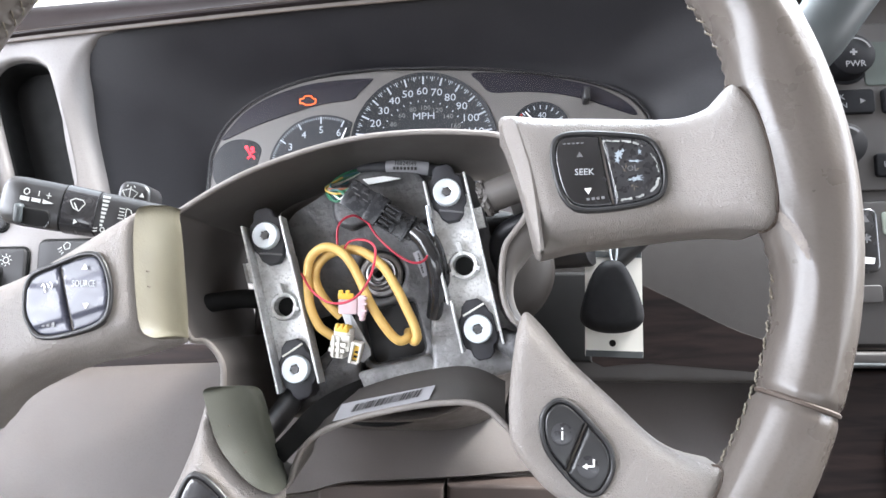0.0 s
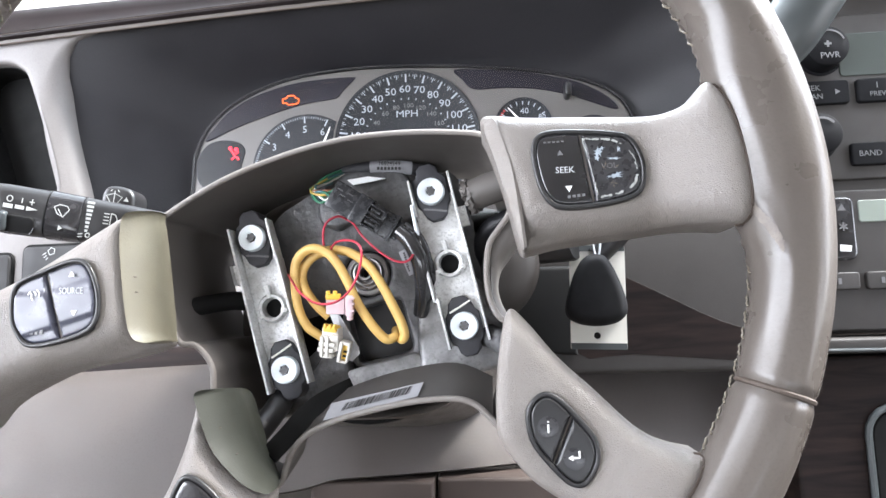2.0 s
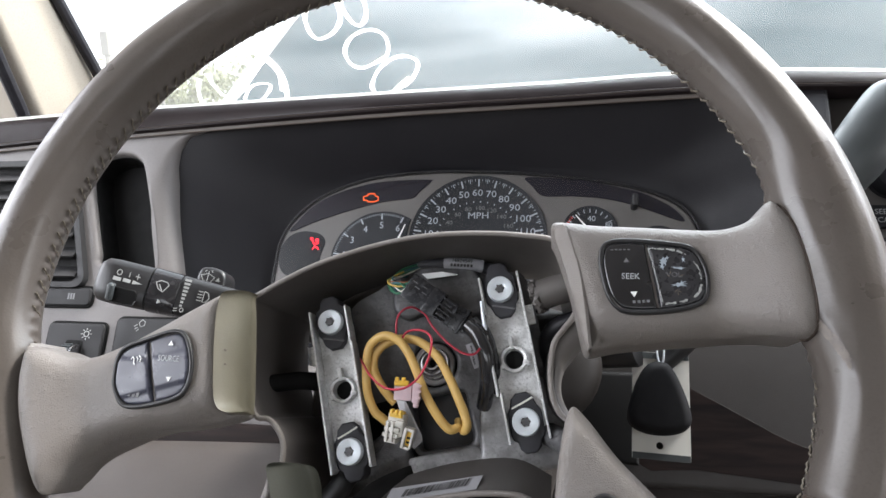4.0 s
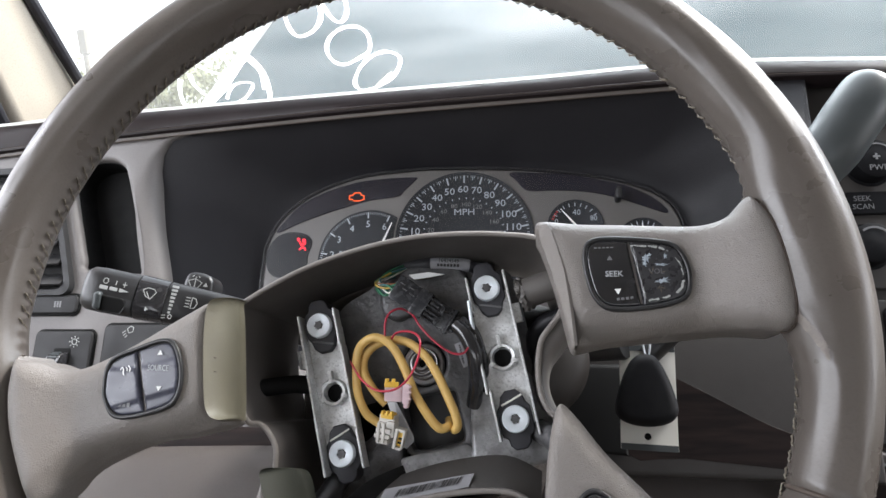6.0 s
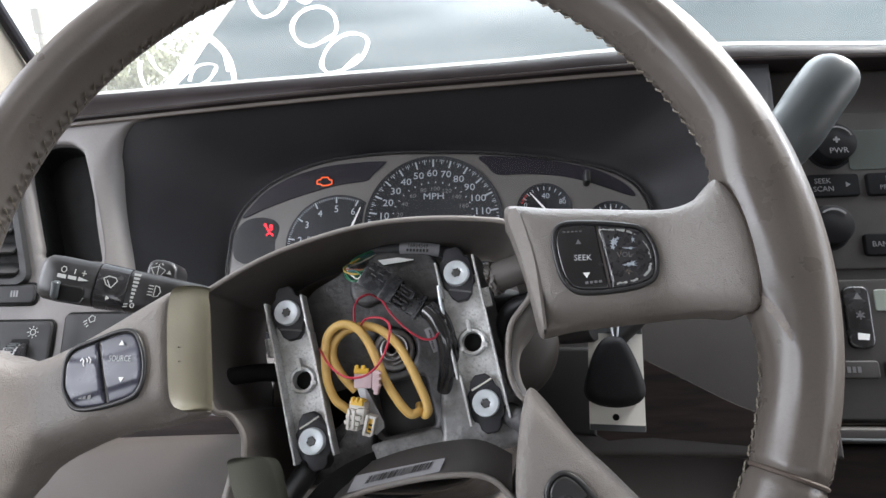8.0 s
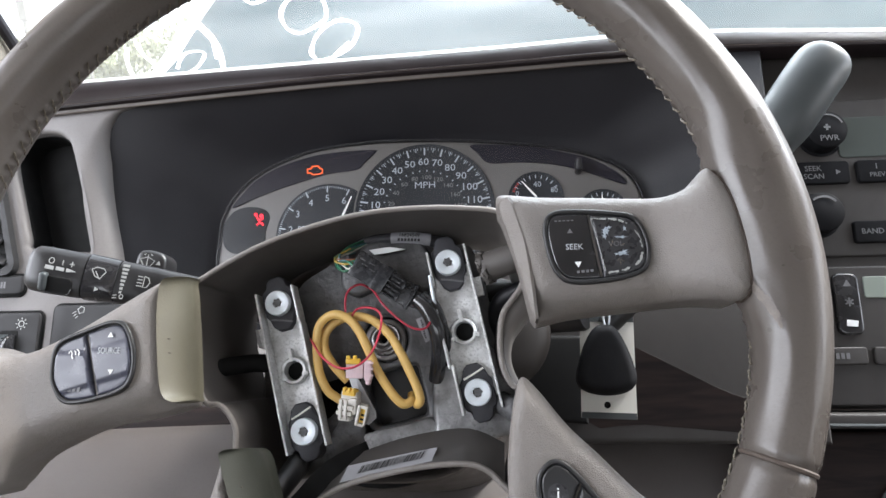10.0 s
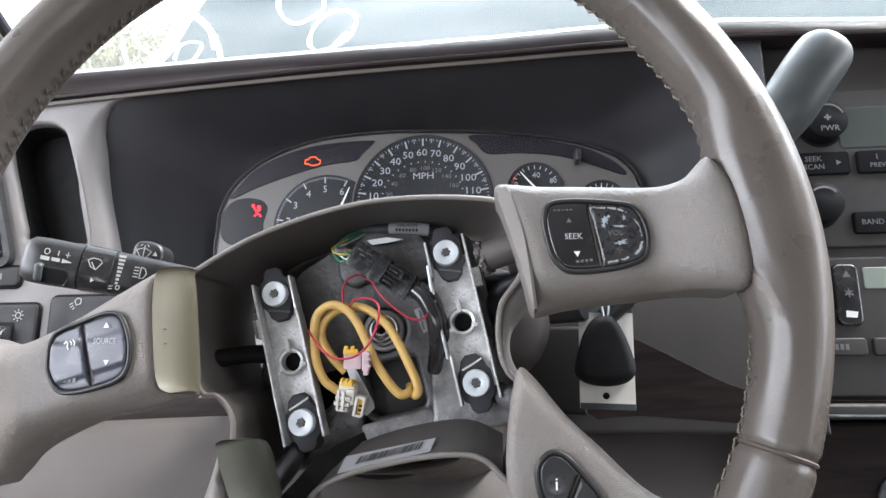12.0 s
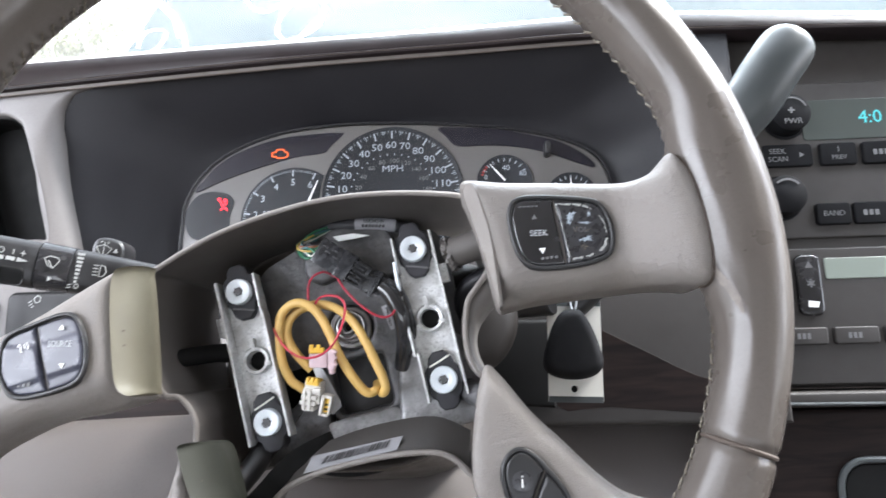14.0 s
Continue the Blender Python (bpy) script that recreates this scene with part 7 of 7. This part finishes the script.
vent = thing("air_vent", DASHFRAME, "dark side air vent with horizontal louvers", "air vent")
bm = bmesh.new()
panel_with_holes(bm, leaning(rounded(-0.4400, 0.0520, VR, 0.1640, 0.012)), [leaning(rounded(-0.4350, 0.0570, VR - 0.0060, 0.1580, 0.009))], -0.1890, 0.008, 0.0012)
part("frame", bm, SWITCHGREY, vent, "dark grey vent frame", smooth=40)
bm = bmesh.new()
pillow(bm, leaning(rounded(-0.4360, 0.0560, VR - 0.0050, 0.1590, 0.009)), -0.1942, -0.1960, 0.0005)
part("backing", bm, DARKBOX, vent, "dark duct")
for k in range(6):
    bm = bmesh.new()
    block(bm, -0.4350, -0.0062, -0.0010, VR - 0.0060, 0.0062, 0.0010, 0.0006, pose(-0.33 * (0.0063 + 0.0168 * k), 0.0650 + 0.0168 * k, -0.1910, -38, 0, 0))
    part("slat", bm, BLACK, vent, smooth=40)

# ---- radio and climate controls ----
ZS = -0.2140
radio = thing("car_radio", DASHFRAME @ pose(-0.009, -0.006, 0), "charcoal car radio with two knobs and a dim display", "radio")
bm = bmesh.new()
pillow(bm, rounded(0.285, 0.0600, 0.520, 0.1780, 0.005), ZS + 0.003, ZS - 0.004, 0.0015)
part("faceplate", bm, CONSOLE, radio, smooth=40)
bm = bmesh.new()
pillow(bm, rounded(0.3250, 0.1330, 0.4700, 0.1640, 0.003), ZS + 0.0036, ZS, 0.0006)
display = part("display", bm, surface("grey_green_display", (0.06, 0.07, 0.065), 0.25), radio, "dim grey display window")
lettering("clock_digits", "4:0", 0.014, DISPLAY, display, 0.3740, 0.1490, ZS + 0.0038)
for x, y in ((0.3130, 0.1510), (0.3030, 0.0900)):
    bm = bmesh.new()
    lathe(bm, [(0.0, 0.0130), (0.0120, 0.0130), (0.0138, 0.0115), (0.0145, 0.0), (0.0165, 0.0), (0.0170, -0.002)], 36, pose(x, y, ZS + 0.0035))
    knob = part("knob", bm, RADIOBLACK, radio, "round charcoal knob", smooth=40)
    if y > 0.1:
        lettering("power_lettering", "PWR", 0.0060, FAINT, knob, x, y - 0.0075, ZS + 0.0168)
        lines(knob, [[(x - 0.0030, y + 0.0008), (x + 0.0015, y + 0.0008)], [(x - 0.0008, y + 0.0030), (x - 0.0008, y - 0.0015)]], 0.0014, ZS + 0.0168, FAINT, "power_symbol")
        lines(knob, [[(x + 0.0105 * math.cos(radians(a)), y + 0.0105 * math.sin(radians(a))) for a in range(20, 130, 10)]], 0.0010, ZS + 0.0168, FAINT, "volume_arc")
    else:
        lines(knob, [[(x + 0.0105 * math.cos(radians(a)), y + 0.0105 * math.sin(radians(a))) for a in range(40, 140, 10)]], 0.0014, ZS + 0.0168, FAINT, "tune_arc")
for x0, y0, x1, y1, body, size in ((0.2935, 0.1130, 0.3290, 0.1300, "", 0), (0.3340, 0.1130, 0.3600, 0.1300, "I", 0.006), (0.3640, 0.1130, 0.3900, 0.1300, "", 0), (0.3260, 0.0690, 0.3500, 0.0850, "BAND", 0.0055), (0.3520, 0.0690, 0.3760, 0.0850, "", 0)):
    bm = bmesh.new()
    pillow(bm, rounded(x0, y0, x1, y1, 0.0025), ZS + 0.0060, ZS, 0.0012)
    k = part("button", bm, RADIOBLACK, radio, "charcoal push button", smooth=40)
    if body:
        lettering("button_lettering", body, size, FAINT, k, (x0 + x1) / 2, (y0 + y1) / 2 + (0.003 if body == "I" else 0), ZS + 0.0062)
        if body == "I":
            lettering("button_lettering", "PREV", 0.0048, FAINT, k, (x0 + x1) / 2, (y0 + y1) / 2 - 0.003, ZS + 0.0062)
    elif x0 < 0.30:
        lettering("button_lettering", "SEEK", 0.0055, FAINT, k, x0 + 0.0105, (y0 + y1) / 2 + 0.003, ZS + 0.0062)
        lettering("button_lettering", "SCAN", 0.0055, FAINT, k, x0 + 0.0105, (y0 + y1) / 2 - 0.003, ZS + 0.0062)
        arrow(k, x0 + 0.0270, (y0 + y1) / 2, 0.0022, -90, FAINT, ZS + 0.0063)
    else:
        bars(k, (x0 + x1) / 2, (y0 + y1) / 2, ZS + 0.0062, 0.012, 0.004, 3, FAINT)
climate = thing("climate_control", DASHFRAME @ pose(-0.008, -0.003, 0), "charcoal climate control unit with display bar and buttons", "climate control")
bm = bmesh.new()
pillow(bm, rounded(0.285, -0.0450, 0.520, 0.0500, 0.005), ZS + 0.003, ZS - 0.004, 0.0015)
part("faceplate", bm, CONSOLE, climate, smooth=40)
bm = bmesh.new()
pillow(bm, rounded(0.3055, 0.0020, 0.3225, 0.0450, 0.005), ZS + 0.0065, ZS, 0.002)
column_k = part("fan_switch", bm, GLOSS, climate, "black fan rocker", smooth=50)
arrow(column_k, 0.3142, 0.0370, 0.0032, 0, FAINT, ZS + 0.0068)
lines(column_k, [[(0.3142 - 0.003 * math.cos(a), 0.0245 - 0.003 * math.sin(a)), (0.3142 + 0.003 * math.cos(a), 0.0245 + 0.003 * math.sin(a))] for a in (0.5, 1.57, 2.6)], 0.0010, ZS + 0.0067, FAINT, "fan_symbol")
bm = bmesh.new()
slab(bm, [Vector(p) for p in ((0.3105, 0.0080, ZS + 0.0068), (0.3175, 0.0075, ZS + 0.0068), (0.3185, 0.0115, ZS + 0.0068), (0.3110, 0.0125, ZS + 0.0068))], (0, 0, 1), 0.0002)
part("lit_mark", bm, PRINT, column_k, "white mark")
bm = bmesh.new()
pillow(bm, rounded(0.3265, 0.0275, 0.4400, 0.0425, 0.002), ZS + 0.0036, ZS, 0.0006)
part("display", bm, surface("pale_grey_display", (0.22, 0.25, 0.22), 0.3), climate, "pale grey display bar")
for k in range(4):
    bm = bmesh.new()
    x0 = 0.292 + 0.034 * k
    pillow(bm, rounded(x0, -0.0180, x0 + 0.030, -0.0060, 0.0025), ZS + 0.0060, ZS, 0.0012)
    key_b = part("button", bm, CONSOLE, climate, "charcoal push button", smooth=40)
    bars(key_b, x0 + 0.014, -0.0120, ZS + 0.0062, 0.010, 0.004, 3, FAINT)

# ---- outside ----
bm = bmesh.new()
n = 24
grid = [[bm.verts.new((-400 + 800 * i / n, -400 + 800 * j / n, 0.0)) for j in range(n + 1)] for i in range(n + 1)]
for i in range(n):
    for j in range(n):
        bm.faces.new((grid[i][j], grid[i + 1][j], grid[i + 1][j + 1], grid[i][j + 1]))
tagged(part("ground", bm, GROUND), "pale dusty asphalt yard outside the truck", "ground", kind="structure")

hood = thing("raised_hood", Matrix.Identity(4), "grey-blue metallic engine hood propped open before the windshield", "car hood")
bm = bmesh.new()
HB, HUP = Vector((0.42, 1.02, 1.16)), Vector((0, math.cos(radians(56)), math.sin(radians(56))))
HN = Vector((0, -math.sin(radians(56)), math.cos(radians(56))))
rows_h = []
for s in [k / 12 for k in range(13)]:
    half = 1.19 - 0.59 * s
    row = []
    for t in [j / 16 * 2 - 1 for j in range(17)]:
        crown = 0.05 * (1 - t * t) * (1 - 0.4 * s) - 0.03 * s * s + (0.012 if 0.62 < abs(t) < 0.72 else 0)
        row.append(bm.verts.new(HB + Vector((half * t, 0, 0)) + HUP * (1.25 * s) + HN * crown))
    rows_h.append(row)
for a, b in zip(rows_h, rows_h[1:]):
    for k in range(16):
        bm.faces.new((a[k], a[k + 1], b[k + 1], b[k]))
bmesh.ops.solidify(bm, geom=bm.faces[:], thickness=0.02)
part("skin", bm, PAINT, hood, smooth=50)
bm = bmesh.new()
tube(bm, [HB + Vector((-(1.19 - 0.59 * s) - 0.004, 0, 0)) + HUP * (1.25 * s) + HN * (-0.03 * s * s) for s in [k / 12 for k in range(13)]], 0.014, 10)
part("folded_edge", bm, surface("bright_edge_paint", (0.62, 0.64, 0.64), 0.3, coat=0.6), hood, "bright folded hood edge", smooth=60)

mirror = thing("wiper_knuckle", Matrix.Identity(4), "pale rounded washer nozzle cap at the glass foot", "nozzle")
bm = bmesh.new()
lathe(bm, [(0.0, 0.024), (0.010, 0.022), (0.017, 0.014), (0.018, 0.0), (0.018, -0.03), (0.0, -0.03)], 24, pose(-0.462, 0.475, 1.318, 15, 0, 0))
part("cap", bm, PILLAR, mirror, smooth=60)


def tree(x, y, height, spread, seed):
    rng = random.Random(seed)
    th = thing("tree", pose(x, y, 0), "sparse pale green tree at the yard's edge", "tree", "trees behind the yard")
    bm = bmesh.new()
    tube(bm, [Vector((0, 0, -0.1)), Vector((0.1, 0, height * 0.3)), Vector((0.0, 0.1, height * 0.6)), Vector((0.1, 0.1, height * 0.9))], [height * 0.035, height * 0.028, height * 0.018, height * 0.006], 10)
    for k in range(8):
        a, h = rng.uniform(0, 6.28), height * rng.uniform(0.3, 0.75)
        tube(bm, [Vector((0.05, 0.05, h)), Vector((0.5 * spread * math.cos(a), 0.5 * spread * math.sin(a), h + height * 0.12)), Vector((spread * 0.9 * math.cos(a), spread * 0.9 * math.sin(a), h + height * 0.18))], [height * 0.012, height * 0.008, height * 0.003], 6)
    part("trunk", bm, BARK, th, "grey trunk with limbs", smooth=60)
    bm = bmesh.new()
    for k in range(2600):
        a, u = rng.uniform(0, 6.28), rng.random() ** 0.5
        clump = rng.randrange(9)
        ca, ch = clump * 0.7 + seed, height * (0.4 + 0.06 * clump)
        c = Vector((spread * 0.55 * math.cos(ca), spread * 0.55 * math.sin(ca), ch))
        p = c + Vector((rng.gauss(0, spread * 0.28), rng.gauss(0, spread * 0.28), rng.gauss(0, height * 0.08)))
        s = rng.uniform(0.09, 0.20)
        m = pose(*p, rng.uniform(0, 360), rng.uniform(0, 360), rng.uniform(0, 360))
        bm.faces.new([bm.verts.new(m @ Vector(q) * 1.0) for q in ((-s, 0, 0), (0, -s * 0.5, 0), (s, 0, 0), (0, s * 0.5, 0))])
    part("crown", bm, LEAF, th, "loose leafy crown")
    return th


for k, (x, y, h, s) in enumerate(((-22, 30, 4.6, 2.6), (-17, 28, 4.2, 2.4), (-12.5, 27, 4.4, 2.4), (-28, 34, 5.2, 3.0), (-9, 30, 4.0, 2.2), (-33, 36, 5.0, 3.0))):
    tree(x, y, h, s, k + 1)
pole = thing("utility_pole", pose(-17.0, 22.5, 0), "grey wooden utility pole in the distance", "pole")
bm = bmesh.new()
lathe(bm, [(0.0, 5.0), (0.10, 5.0), (0.12, 0.0), (0.14, -0.2), (0.0, -0.2)], 14)
part("shaft", bm, BARK, pole, smooth=50)
bm = bmesh.new()
block(bm, -0.16, -0.12, 4.2, 0.16, 0.12, 5.1, 0.04)
part("transformer", bm, BARK, pole, "grey box near the top")
sign = thing("yard_sign", pose(-15.2, 22.2, 0), "blank white sign board on a post", "sign")
bm = bmesh.new()
block(bm, -0.75, -0.04, 2.9, 0.75, 0.04, 4.3, 0.02)
part("board", bm, PRINT, sign, "white board")
bm = bmesh.new()
lathe(bm, [(0.0, 2.95), (0.06, 2.95), (0.06, -0.2), (0.0, -0.2)], 12, pose(0.5, 0.07, 0))
part("post", bm, BARK, sign)

car = thing("parked_car", pose(-7.6, 13.5, 0, 0, 0, 12), "dark parked saloon car across the yard", "car")
bm = bmesh.new()
side_line = [(-2.2, 0.35), (-2.25, 0.75), (-2.0, 0.92), (-1.2, 1.0), (-0.55, 1.42), (0.65, 1.46), (1.35, 1.02), (2.15, 0.95), (2.3, 0.6), (2.25, 0.35)]
rings = []
for y, f_ in ((-0.88, 0.94), (-0.80, 1.0), (0.80, 1.0), (0.88, 0.94)):
    rings.append([bm.verts.new((x * (1 if f_ == 1 else 0.97), y, 0.35 + (z - 0.35) * f_)) for x, z in side_line])
for a, b in zip(rings, rings[1:]):
    for k in range(len(a)):
        bm.faces.new((a[k], a[(k + 1) % len(a)], b[(k + 1) % len(a)], b[k]))
bm.faces.new(rings[0][::-1])
bm.faces.new(rings[-1])
part("body", bm, CARBLUE, car, smooth=35)
for y in (-0.885, 0.885):
    for pts in (((-1.0, 1.02), (-0.5, 1.34), (0.05, 1.36), (0.05, 1.02)), ((0.12, 1.02), (0.12, 1.36), (0.62, 1.36), (1.12, 1.02))):
        bm = bmesh.new()
        slab(bm, [Vector((x, y * (1 if z < 1.1 else 0.985), z * 0.985)) for x, z in pts], (0, math.copysign(1, y), 0), 0.02)
        part("side_window", bm, GLOSS, car, "dark side window")
for x in (-1.4, 1.4):
    for y in (-0.80, 0.80):
        bm = bmesh.new()
        lathe(bm, [(0.0, 0.11), (0.20, 0.11), (0.22, 0.09), (0.31, 0.10), (0.33, 0.07), (0.33, -0.07), (0.31, -0.10), (0.0, -0.10)], 28, pose(x, y, 0.33, 90, 0, 0))
        part("wheel", bm, RUBBER, car, smooth=40)
